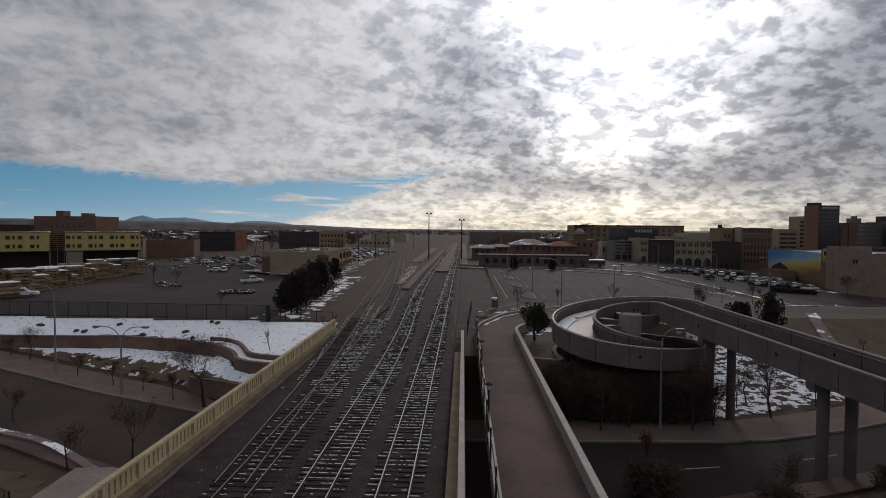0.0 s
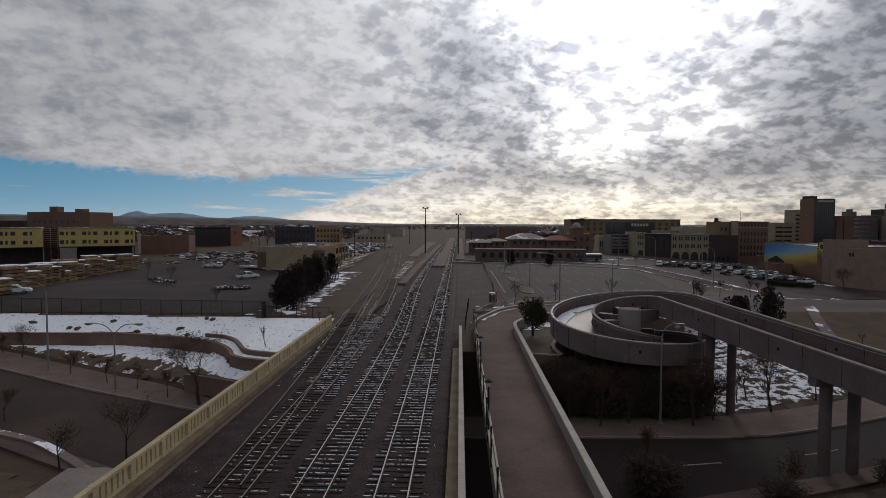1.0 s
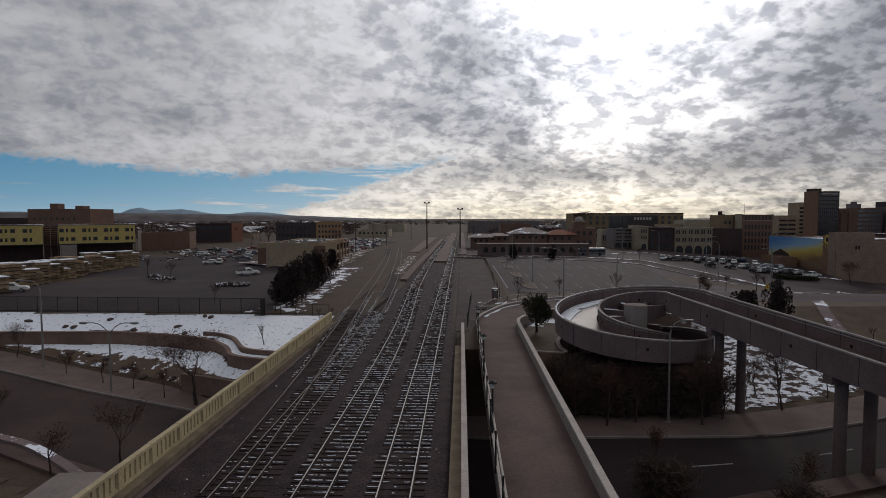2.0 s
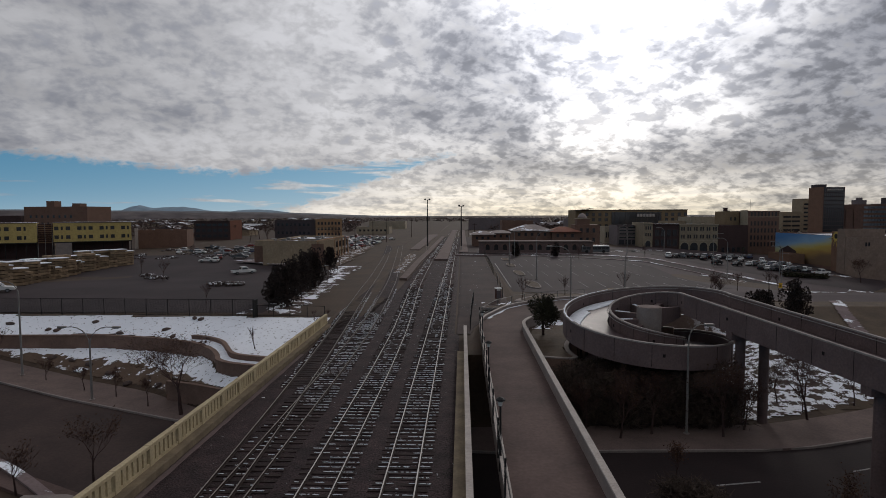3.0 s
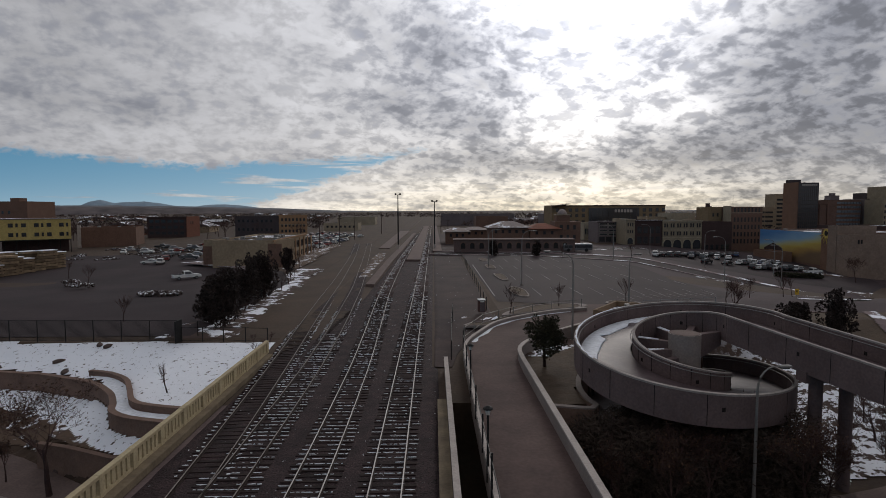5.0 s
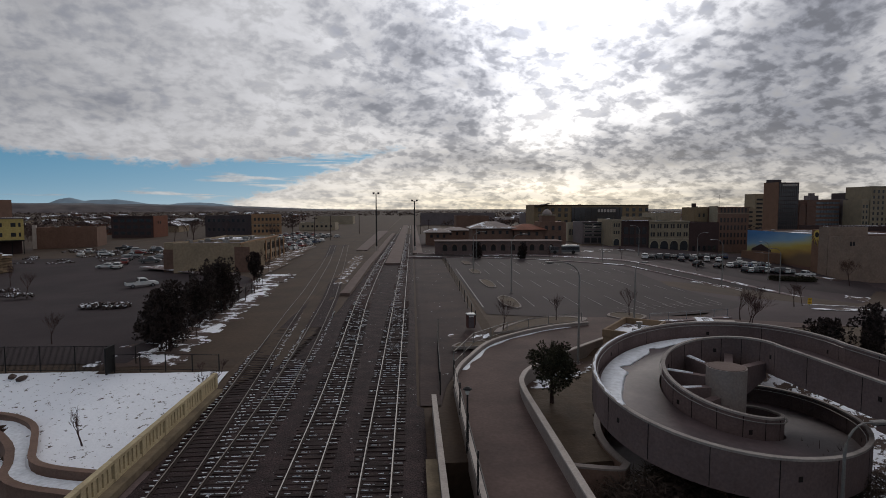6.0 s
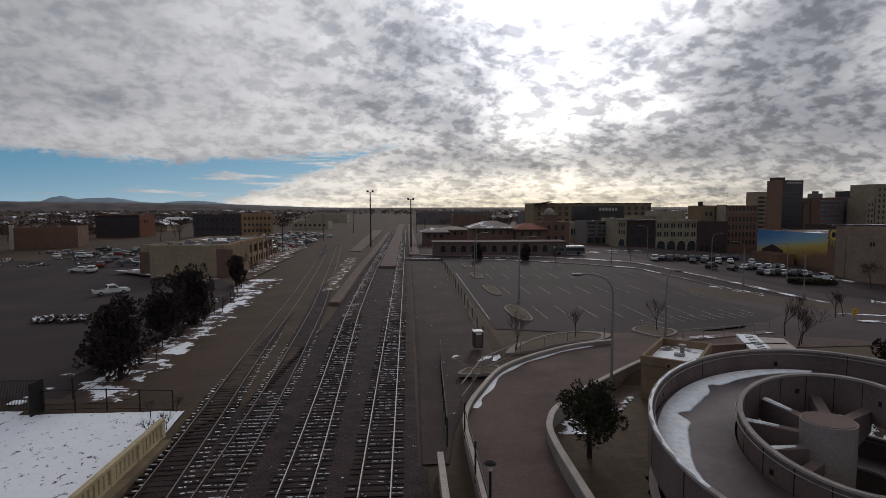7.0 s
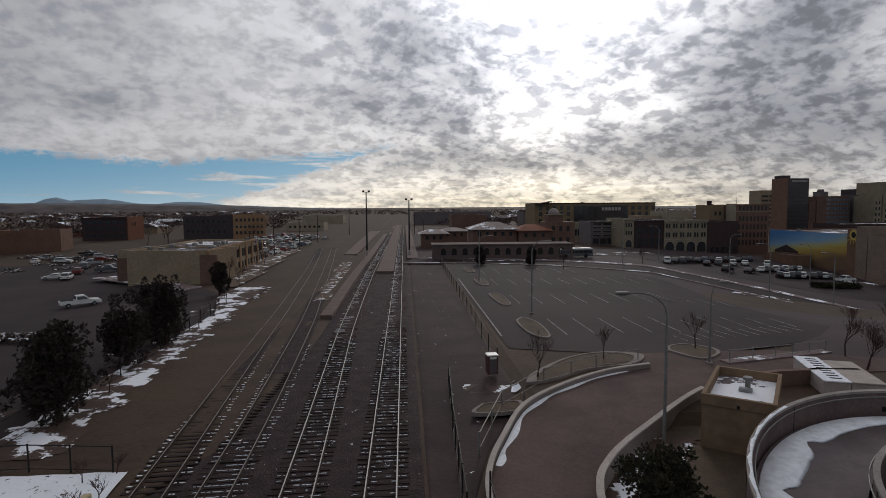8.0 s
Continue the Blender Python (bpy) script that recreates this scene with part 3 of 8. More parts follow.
def street_far():
    """The street that bends round the empty car park."""
    line = smooth_line([(2, 171.5, 0), (24, 166, 0), (38, 158.5, 0), (48, 149, 0), (57, 138, 0), (70, 124, 0), (90, 104, 0), (120, 82, 0)], 60)
    bm = bmesh.new()
    rows = []
    for i, p in enumerate(line):
        d = (line[min(i + 1, 59)] - line[max(i - 1, 0)]).normalized()
        n = Vector((-d.y, d.x, 0))
        rows.append([bm.verts.new((q.x, q.y, 0.005 + fall(q.x, q.y))) for q in (p - n * 4.2, p - n * 1.5, p + n * 1.5, p + n * 4.2)])
    for r, t in zip(rows, rows[1:]):
        for i in range(3):
            bm.faces.new((r[i], r[i + 1], t[i + 1], t[i]))
    solid("road_far", bm, M["road"], "street bending round the car park", "road", kind="structure")
    for side, w, mt, nm, lab in ((-4.9, 0.55, "concrete", "kerb_far_side", "snow-edged kerb between street and car park"), (5.6, 1.3, "pavement", "pavement_far_side", "pavement across the street with snow")):
        bm = bmesh.new()
        rows = []
        for i, p in enumerate(line):
            d = (line[min(i + 1, 59)] - line[max(i - 1, 0)]).normalized()
            n = Vector((-d.y, d.x, 0))
            a, b = p + n * (side - w), p + n * (side + w)
            rows.append([(a.x, a.y, -0.2 + fall(a.x, a.y)), (b.x, b.y, -0.2 + fall(b.x, b.y)), (b.x, b.y, 0.14 + fall(b.x, b.y)), (a.x, a.y, 0.14 + fall(a.x, a.y))])
        sweep(bm, rows)
        solid(nm, bm, M["snowy_pavement"], lab, "pavement", kind="structure")


street_far()


# ------------------------------------------------------------------ railway
TRACKS = {
    "a": [(-40, 0), (450, 0)],
    "b": [(-40, -3.7), (22, -3.6), (45, -3.45), (60, -3.6), (73, -4.05), (84, -4.5), (98, -5.0), (120, -5.3), (150, -5.5), (200, -5.3), (260, -4.7), (450, -4.3)],
    "c": [(-40, -7.2), (30, -7.1), (45, -7.1), (58, -7.25), (65, -7.5), (76, -8.0), (92, -9.0), (104, -9.8), (128, -12.0), (170, -16.0), (230, -22)],
    "d": [(12, -7.25), (22, -7.5), (36, -8.25), (50, -9.2), (65, -10.4), (74, -11.2), (92, -12.7), (110, -14.0), (130, -15.8), (150, -17.6), (175, -20.2), (230, -26.5)],
}
SPANS = {"a": (-30, 420), "b": (-30, 420), "c": (-30, 220), "d": (24, 220)}


def centre(key, y):
    t = TRACKS[key]
    e = 4.0                                             # eases the corners of the table
    return sum(lerp_table(y + d, t) for d in (-e, -e / 2, 0, e / 2, e)) / 5


def rail_object(key, side, parent):
    y0, y1 = SPANS[key]
    bm = bmesh.new()
    rows = []
    y = y0
    while y <= y1:
        x, dx = centre(key, y), (centre(key, y + 1) - centre(key, y - 1)) / 2
        c = x + side * 0.7175
        sec = [(-0.042, -0.005), (-0.030, 0.0), (0.030, 0.0), (0.042, -0.005), (0.042, -0.035), (0.012, -0.05), (0.012, -0.125), (0.07, -0.14), (0.07, -0.155), (-0.07, -0.155), (-0.07, -0.14), (-0.012, -0.125), (-0.012, -0.05), (-0.042, -0.035)]
        rows.append([(c + u, y - u * dx, w) for u, w in sec])
        y += 2.0 if y < 120 else 6.0
    sweep(bm, rows)
    bm.normal_update()
    for f in bm.faces:
        f.material_index = 1 if f.calc_center_median().z > -0.0015 and abs(f.normal.z) > 0.9 else 0
    return part("rail", bm, (M["rust"], M["rail"] if key in "ab" else M["rail_dull"]), parent, "worn steel rail, rusty sides, bright head")


def tie_mesh(seed, much=0.68, ends=False):
    """A timber tie with thin broken ridges of old snow along its shaded edge, or on its ends alone."""
    rng = random.Random(seed)
    bm = bmesh.new()
    box(bm, -1.3, 1.3, -0.115, 0.115, -0.34, -0.15)
    bmesh.ops.bevel(bm, geom=bm.edges[:], offset=0.012, segments=1, affect="EDGES")
    x = -1.30 + rng.uniform(0, 0.25)
    yc = rng.choice((0.07, 0.085, 0.10))
    while x < 1.2:
        ln = rng.uniform(0.10, 0.62) if much > 0.5 else rng.uniform(0.08, 0.35)
        ln = min(ln, 1.32 - x)
        if (rng.random() < 0.75 and abs(x + ln / 2) > 0.82) if ends else rng.random() < much:
            w = rng.uniform(0.03, 0.05) if ends else rng.uniform(0.014, 0.026)
            rows = []
            n = max(3, int(ln / 0.10))
            for k in range(n + 1):
                u = x + ln * k / n
                ww = w * (0.3 if k in (0, n) else rng.uniform(0.5, 1.25))
                y = yc + rng.uniform(-0.014, 0.014)
                rows.append([(u, y - ww, -0.155), (u, y + ww, -0.158), (u, y + ww * 0.5, -0.122 + rng.uniform(-0.008, 0.010)), (u, y - ww * 0.6, -0.125)])
            old = set(bm.faces)
            sweep(bm, rows)
            for f in set(bm.faces) - old:
                f.material_index = 1
        x += ln + rng.uniform(0.02, 0.14)
    return done(bm, "tie", (M["tie"], M["snow"]))


def tracks():
    kinds = [tie_mesh(40 + k) for k in range(14)]
    mixed = [tie_mesh(90 + k, 0.45) for k in range(10)]
    old = [tie_mesh(70 + k, 0.30, True) for k in range(10)]
    rng = random.Random(4)
    for key, label in (("a", "straight mainline track on timber ties dusted with snow"), ("b", "curving second track on timber ties dusted with snow"),
                       ("c", "third track on old timber ties"), ("d", "siding that branches off on old timber ties")):
        th = thing("railway_track", label, "railway track", "tracks")
        for s in (-1, 1):
            rail_object(key, s, th)
        y0, y1 = SPANS[key]
        rest, lines = bmesh.new(), bmesh.new()
        y = max(y0, -12.0)
        while y < min(y1, 230):
            near = y < 95
            if key == "d" and y < 42:                   # the switch shares long ties with the third track
                y += 0.53
                continue
            x = centre(key, y) + rng.uniform(-0.06, 0.06)
            a = -(centre(key, y + 1) - centre(key, y - 1)) / 2 + rng.uniform(-0.02, 0.02)
            sunk = -0.045 * smooth01((y - 68) / 8) - 0.06 * smooth01((y - 84) / 20) if key in "cd" else (-0.03 if key in "ab" and y > 100 else 0.0)
            if near:
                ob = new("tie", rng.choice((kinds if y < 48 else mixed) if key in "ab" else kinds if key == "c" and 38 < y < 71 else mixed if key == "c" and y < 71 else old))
                ob.parent = th
                ob.location, ob.rotation_euler = (x, y, rng.uniform(-0.015, 0.01) + sunk), (0, 0, a)
                if key == "c" and y < 42:
                    ob.scale = (1.18, 1, 1)
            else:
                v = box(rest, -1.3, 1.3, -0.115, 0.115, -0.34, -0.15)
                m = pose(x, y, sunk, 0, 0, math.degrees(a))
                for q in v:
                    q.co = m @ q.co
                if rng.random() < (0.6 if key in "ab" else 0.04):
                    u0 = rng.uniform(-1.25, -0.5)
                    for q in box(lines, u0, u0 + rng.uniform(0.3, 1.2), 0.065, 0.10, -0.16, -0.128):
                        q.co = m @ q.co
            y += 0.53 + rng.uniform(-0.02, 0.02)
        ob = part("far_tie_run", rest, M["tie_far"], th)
        ob["kind"] = "stuff"
        ob = part("snow_line", lines, M["snow"], th, "thin snow along the far ties")
        ob["kind"] = "stuff"


tracks()


def bed(name, xl, xr, y0, y1, z, material, label, seed, step=0.7, bump=0.05):
    """A bed of stones or dirt with an uneven surface and shoulders."""
    bm = bmesh.new()
    rows = []
    y = y0
    while y <= y1:
        a, b = xl(y), xr(y)
        row = []
        for i in range(25):
            x = a + (b - a) * i / 24
            zz = z + bump * noise.noise(Vector((x * 1.3, y * 1.3, seed))) - (0.12 if i in (0, 24) else 0)
            row.append(bm.verts.new((x, y, zz)))
        rows.append(row)
        y += step if y < 80 else step * 4
    for r, s in zip(rows, rows[1:]):
        for i in range(24):
            bm.faces.new((r[i], r[i + 1], s[i + 1], s[i]))
    return solid(name, bm, material, label, "track bed", kind="structure", smooth=True)


bed("ballast_bed", lambda y: -11.0 if y < 55 else lerp_table(y, [(55, -11.0), (64, -11.4), (72, -8.6), (90, -7.6), (130, -7.2), (300, -7.0)]),
    lambda y: 2.45 if y < 60 else 2.0, -30, 300, -0.185, M["ballast"], "dark crushed stone ballast with scraps of snow", 1.0)
bed("dirt_strip", lambda y: lerp_table(y, [(60, -12.0), (67.4, -12.5), (69.5, -19), (85, -19.5), (110, -20.5), (130, -24), (160, -27), (300, -40)]),
    lambda y: lerp_table(y, [(60, -11.3), (64, -11.3), (72, -8.5), (90, -7.5), (130, -7.1), (300, -6.9)]), 60, 300, -0.19, M["dirt"], "bare brown dirt beside the sidings", 5.0)

# dark greasy stone between the rails of the two sidings
for key in "cd":
    bed("siding_bed", lambda y, k=key: centre(k, y) - 1.25, lambda y, k=key: centre(k, y) + 1.2, 84, 220, -0.168, M["ballast"], "dark oily ballast of a siding", 7.0 + ord(key) - 99, bump=0.03)
bed("cinder_strip", lambda y: 2.15, lambda y: lerp_table(y, [(56, 3.0), (64, 4.2), (69, 5.6), (74, 7.8), (80, 9.2), (300, 9.3)]), 60, 300, -0.27, M["cinder"], "dark cinder and dirt strip beside the mainline", 11.0, bump=0.04)

# ------------------------------------------------------------------ rail bridge over the underpass


def bridge():
    bm = bmesh.new()
    box(bm, -12.6, 3.25, -45, 54, -1.3, -0.36)
    solid("rail_bridge_deck", bm, M["concrete_dark"], "concrete rail bridge deck over the street", "bridge", kind="structure")
    bm = bmesh.new()
    box(bm, -12.3, 9.2, 52.0, 53.0, -5.4, -1.31)
    solid("wall_abutment", bm, M["concrete_dark"], "concrete abutment under the bridge", "wall", kind="structure")


bridge()


def balustrade():
    """Cream concrete parapet: posts, a base beam, a handrail, and five upright bars a bay."""
    th = thing("bridge_parapet", "cream concrete parapet with open slotted bays along the rail bridge", "parapet")
    bm = bmesh.new()
    box(bm, -12.45, -11.35, -40, 63.2, -0.30, 0.06)
    part("ledge", bm, M["ledge"], th, "dirty tan concrete ledge at the parapet's foot")
    bay = 2.62
    y = 63.4
    post = bmesh.new()
    box(post, -0.15, 0.15, -0.20, 0.20, 0.05, 1.10)
    bmesh.ops.bevel(post, geom=post.edges[:], offset=0.02, segments=1, affect="EDGES")
    post = done(post, "post", M["cream"])
    lo, hi = bmesh.new(), bmesh.new()
    box(lo, -0.11, 0.11, -bay / 2 + 0.2, bay / 2 - 0.2, 0.05, 0.22)
    box(hi, -0.14, 0.14, -bay / 2 + 0.2, bay / 2 - 0.2, 0.93, 1.08)
    lo, hi = done(lo, "base_beam", M["cream"]), done(hi, "handrail", M["cream"])
    bar = bmesh.new()
    box(bar, -0.09, 0.09, -0.125, 0.125, 0.21, 0.94)
    bar = done(bar, "bar", M["cream"])
    while y > 8:
        for me, yy in ((post, y), (lo, y - bay / 2), (hi, y - bay / 2)):
            ob = new(me.name, me)
            ob.parent, ob.location = th, (-11.95, yy, 0)
        for k in range(5):
            ob = new("bar", bar)
            ob.parent, ob.location = th, (-11.95, y - bay / 2 + (k - 2) * 0.397, 0)
        y -= bay


balustrade()


def wall_run(name, pts, w, z0, z1, material, label, category="wall", cap=None, parent=None, kind="structure", cap_over=0.04, cap_h=0.10):
    """A wall of even thickness along a line of (x, y) points, with a coping."""
    def rows(half, a, b):
        out = []
        for i, p in enumerate(pts):
            q0, q1 = Vector(pts[max(i - 1, 0)][:2]), Vector(pts[min(i + 1, len(pts) - 1)][:2])
            d = (q1 - q0).normalized()
            nrm = Vector((-d.y, d.x)) * half
            zo = p[2] if len(p) > 2 else 0.0
            out.append([(p[0] + nrm.x, p[1] + nrm.y, a + zo), (p[0] - nrm.x, p[1] - nrm.y, a + zo), (p[0] - nrm.x, p[1] - nrm.y, b + zo), (p[0] + nrm.x, p[1] + nrm.y, b + zo)])
        return out
    bm = bmesh.new()
    sweep(bm, rows(w / 2, z0, z1))
    ob = solid(name, bm, material, label, category, kind=kind)
    if parent:
        ob.parent = parent
    if cap:
        bm = bmesh.new()
        sweep(bm, rows(w / 2 + cap_over, z1 + 0.002, z1 + cap_h))
        part("coping", bm, cap, ob)
    return ob


wall_run("wall_track_side", [(3.05, y) for y in range(-40, 60, 3)], 0.22, -1.3, 0.72, M["concrete"], "low concrete wall beside the tracks with a pale coping", cap=M["pale_cap"])
bm = bmesh.new()
box(bm, 2.35, 2.92, -40, 51.5, -0.32, 0.10)
solid("service_ledge", bm, M["ledge"], "tan concrete cable ledge beside the ballast", "ledge", kind="structure")

# footway over the underpass, then curving away to the car park
LEFT_EDGE = [(4.72, -40), (4.72, 20), (4.72, 50), (4.75, 60), (4.85, 63.6), (5.35, 66.3), (6.4, 69.2), (8.7, 74.2), (12.1, 77.8), (16.4, 80.8), (20.4, 82.2)]
RIGHT_EDGE = [(8.75, -40), (8.75, 20), (8.75, 50), (8.85, 60), (9.6, 63.8), (10.9, 66.1), (12.4, 67.9), (14.0, 69.5), (17.6, 73.0), (19.6, 74.8), (21.0, 75.9)]
le = [p.to_tuple()[:2] for p in smooth_line([(a, b, 0) for a, b in LEFT_EDGE[1:]], 70)]
re_ = [p.to_tuple()[:2] for p in smooth_line([(a, b, 0) for a, b in RIGHT_EDGE[1:]], 70)]
strip("footway", [LEFT_EDGE[0]] + le, [RIGHT_EDGE[0]] + re_, 0.05, M["path"], "smooth grey-brown concrete footway", "footway", thick=0.6)
slab("footway_landing", [(20.4, 82.2), (21.0, 75.9), (27.0, 79.5), (48, 80), (33, 86.5), (20, 86.5)], 0.04, M["path"], "concrete landing between footway and car park", "footway")


inner = [(a + 0.06, b) for a, b in le if b > 66.5 and a < 18]
strip("snow_footway", inner, [(a + 0.30 + 0.14 * math.sin(k * 0.9), b - 0.10) for k, (a, b) in enumerate(inner)], 0.075, M["snow"], "thin line of snow inside the footway's bend", "snow", thick=0.02, kind="stuff")


def eased(line, hi, lo):
    """Lifts of a wall's top along a line: full on the bridge, lower where the footway has come to ground."""
    return [(a, b, lo + (hi - lo) * smooth01((66 - b) / 10)) for a, b in line]


wall_run("wall_footway_outer", [(LEFT_EDGE[0][0] - 0.14, -40, 0.0)] + eased([(a - 0.10, b + 0.06) for a, b in le], 0.0, -0.22), 0.20, -0.8, 0.55, M["concrete"], "low concrete wall along the footway with a pale coping", cap=M["pale_cap"])
wall_run("wall_footway_inner", [(RIGHT_EDGE[0][0] + 0.16, -40, 0.0)] + eased([(a + 0.12, b - 0.06) for a, b in re_], 0.0, -0.30), 0.26, -1.2, 0.80, M["concrete"], "concrete parapet of the footway with a pale coping", cap=M["pale_cap"])


# ------------------------------------------------------------------ spiral ramp
def oval(a):
    """Way from the ramp's centre at a degrees; the plan is a slightly skewed oval."""
    t = radians(a)
    return Vector((math.cos(t) + SKEW * math.sin(t), EY * math.sin(t), 0))


def ramp_level(a):
    """Level of the coping: nearly flat off the bridge, steeper as it winds down."""
    u = a / 360
    return TOP - FALL * u + SAG * u * (1 - u) if u < 1 else TOP - FALL - (FALL + 0.6) * (u - 1)


def ramp_point(r, a):
    """Point of the ramp's coping line at radius r; a < 0: metres back along the straight bridge; a >= 0: degrees round."""
    if a < 0:
        return Vector((CX + r - 0.192 * a, CY + a, TOP + 0.052 * a))
    return Vector((CX, CY, ramp_level(a))) + oval(a) * r


def ramp():
    th = thing("spiral_ramp", "grey concrete spiral footbridge ramp with solid parapets", "ramp", loc=(0, 0, 0))
    steps = [-60, -50, -40, -30, -20, -10, -5, -1] + list(range(0, 571, 6))

    def ribbon(name, r0, r1, z0, z1, material, label="", ss=steps, smooth=False):
        bm = bmesh.new()
        sweep(bm, [[ramp_point(r0, a) + Vector((0, 0, z0)), ramp_point(r1, a) + Vector((0, 0, z0)), ramp_point(r1, a) + Vector((0, 0, z1)), ramp_point(r0, a) + Vector((0, 0, z1))] for a in ss])
        return part(name, bm, material, th, label)

    bm = bmesh.new()
    n = 12
    rad = [RI + 0.2 + (RO - RI - 0.4) * k / n for k in range(n + 1)]
    fine_steps = [-60, -50, -40, -30, -20, -10, -5, -1] + list(range(0, 571, 4))
    sweep(bm, [[ramp_point(r, a) + Vector((0, 0, -1.15)) for r in rad] + [ramp_point(RO - 0.2, a) + Vector((0, 0, -1.75)), ramp_point(RI + 0.2, a) + Vector((0, 0, -1.75))] for a in fine_steps])
    part("deck", bm, M["ramp_deck"], th, "stained concrete deck")
    for name, r, g in (("outer_parapet", RO, 1), ("inner_parapet", RI, -1)):
        ribbon(name, r - 0.085, r + 0.085, -1.9, -0.08, M["concrete_dark"], "solid concrete parapet with board joints")
        ribbon("coping", r - 0.11, r + 0.11, -0.078, 0.03, M["ramp_cap"], "pale coping")
        inner = r - 0.13 if g > 0 else r + 0.13
        bm = bmesh.new()
        tube(bm, [ramp_point(inner - 0.08 * g, a) + Vector((0, 0, -0.22)) for a in steps], 0.03, 6)
        part("handrail", bm, M["galv"], th, "galvanised handrail")
    # snow that lies along the outer side
    bm = bmesh.new()
    rows = []
    for k, a in enumerate(range(62, 232, 2)):
        e = math.sin(math.pi * k / 84)
        wdt = (0.30 + 1.55 * e) * (0.86 + 0.16 * noise.noise(Vector((a * 0.05, 1.3, 0))) + 0.05 * noise.noise(Vector((a * 0.3, 4.3, 0))))
        for notch in (118, 152):                        # melted bites in the strip's edge
            wdt -= 0.75 * e * math.exp(-((a - notch) / 3.2) ** 2)
        rows.append([ramp_point(RO - 0.35, a) + Vector((0, 0, -1.14)), ramp_point(RO - 0.35 - max(wdt, 0.08), a) + Vector((0, 0, -1.14)),
                     ramp_point(RO - 0.4 - max(wdt, 0.08) * 0.85, a) + Vector((0, 0, -1.09)), ramp_point(RO - 0.40, a) + Vector((0, 0, -1.06))])
    sweep(bm, rows)
    solid("snow_strip", bm, M["snow_smooth"], "strip of snow lying along the ramp's outer side", "snow", kind="stuff", smooth=True)
    # thin snow on the coping
    bm = bmesh.new()
    sweep(bm, [[ramp_point(RO - 0.10, a) + Vector((0, 0, 0.031)), ramp_point(RO + 0.03 + 0.05 * math.sin(a * 0.7), a) + Vector((0, 0, 0.031)), ramp_point(RO - 0.01, a) + Vector((0, 0, 0.062)), ramp_point(RO - 0.08, a) + Vector((0, 0, 0.058))] for a in range(118, 214, 3)])
    part("coping_snow", bm, M["snow"], th, "thin snow on the coping")
    # dark joints and small scuppers in the parapets
    slot, hole = bmesh.new(), bmesh.new()
    box(slot, -0.018, 0.018, -0.012, 0.012, -1.82, -0.10)
    box(hole, -0.10, 0.10, -0.012, 0.012, -0.98, -0.74)
    slot, hole = done(slot, "joint", M["joint"]), done(hole, "scupper", M["joint"])
    marks = [(-2 - 3.1 * k, k % 3 == 1) for k in range(14)] + [(4 + 22 * k, k % 3 == 0) for k in range(17)]
    for r in (RO, RI):
        for a, drain in marks:
            for side in (-1, 1):
                b = a + 0.1 if a < 0 else a + 0.6
                d = ramp_point(r, b) - ramp_point(r, a)
                rz = math.degrees(math.atan2(d.y, d.x))
                for me, use, sh in ((slot, True, 0), (hole, drain, 7 if a >= 0 else -0.9)):
                    if not use:
                        continue
                    p = ramp_point(r + side * 0.082, a + sh)
                    ob = new(me.name, me)
                    ob.parent = th
                    ob.matrix_world = pose(p.x, p.y, p.z, 0, 0, rz + (sh if a >= 0 else 0))
    # hub with its arms
    hub = thing("ramp_hub", "round concrete hub with radiating arms carrying the spiral ramp", "column", loc=(CX + 0.06, CY - 0.4, 0))
    bm = bmesh.new()
    tube(bm, [(0, 0, -5.3), (0, 0, 3.3)], 1.08, 40)
    part("shaft", bm, M["concrete"], hub, smooth=False)
    bm = bmesh.new()
    tube(bm, [(0, 0, 3.302), (0, 0, 3.33)], 1.0, 40)
    part("top", bm, M["pavement"], hub, "tan flat top")
    for k, a in enumerate((22, 62, 108, 148, 184, 218, 248, 282, 325)):
        r1 = RI - 0.08
        z = min(ramp_level(a) - 0.95, 3.0)
        d = oval(a)
        s = Vector((-d.y, d.x, 0)).normalized() * 0.24
        p0, p1 = d * 0.95, d * r1 + Vector((-0.06, 0.4, 0))
        bm = bmesh.new()
        sweep(bm, [[p0 + s + Vector((0, 0, z - 1.7)), p0 - s + Vector((0, 0, z - 1.7)), p0 - s + Vector((0, 0, z + 0.12)), p0 + s + Vector((0, 0, z + 0.12))],
                   [p1 + s + Vector((0, 0, z - 1.0)), p1 - s + Vector((0, 0, z - 1.0)), p1 - s + Vector((0, 0, z)), p1 + s + Vector((0, 0, z))]])
        arm = part("arm", bm, M["concrete_dark"], hub)
        if a in (108, 148, 184, 248, 282):
            q0, s2 = p1.lerp(p0, 0.62 if a != 184 else 0.8), s * 0.8
            bm = bmesh.new()
            sweep(bm, [[q + s2 * w + Vector((0, 0, z + 0.005 + h)), q - s2 * w + Vector((0, 0, z + 0.005 + h)), q - s2 * 0.6 * w + Vector((0, 0, z + 0.07 + h)), q + s2 * 0.6 * w + Vector((0, 0, z + 0.07 + h))]
                       for q, w, h in ((p1, 1.0, 0.0), (p1.lerp(q0, 0.5), 0.8, 0.04), (q0, 0.25, 0.075))])
            part("snow_cap", bm, M["snow"], arm, "snow lying on the arm")
    # bents that carry the bridge
    for yb, cx in ((49.6, 26.2), (37.6, 28.6), (22, 31.6)):
        p = thing("bridge_bent", "pair of round concrete columns under a crosshead", "bridge support", "bridge bents", loc=(0, yb, 0))
        top = ramp_point(0, yb - CY).z - 2.45
        for dx in (-0.95, 0.95):
            bm = bmesh.new()
            tube(bm, [(cx + dx, 0, -5.4), (cx + dx, 0, top)], 0.38, 20)
            part("column", bm, M["concrete_dark"], p)
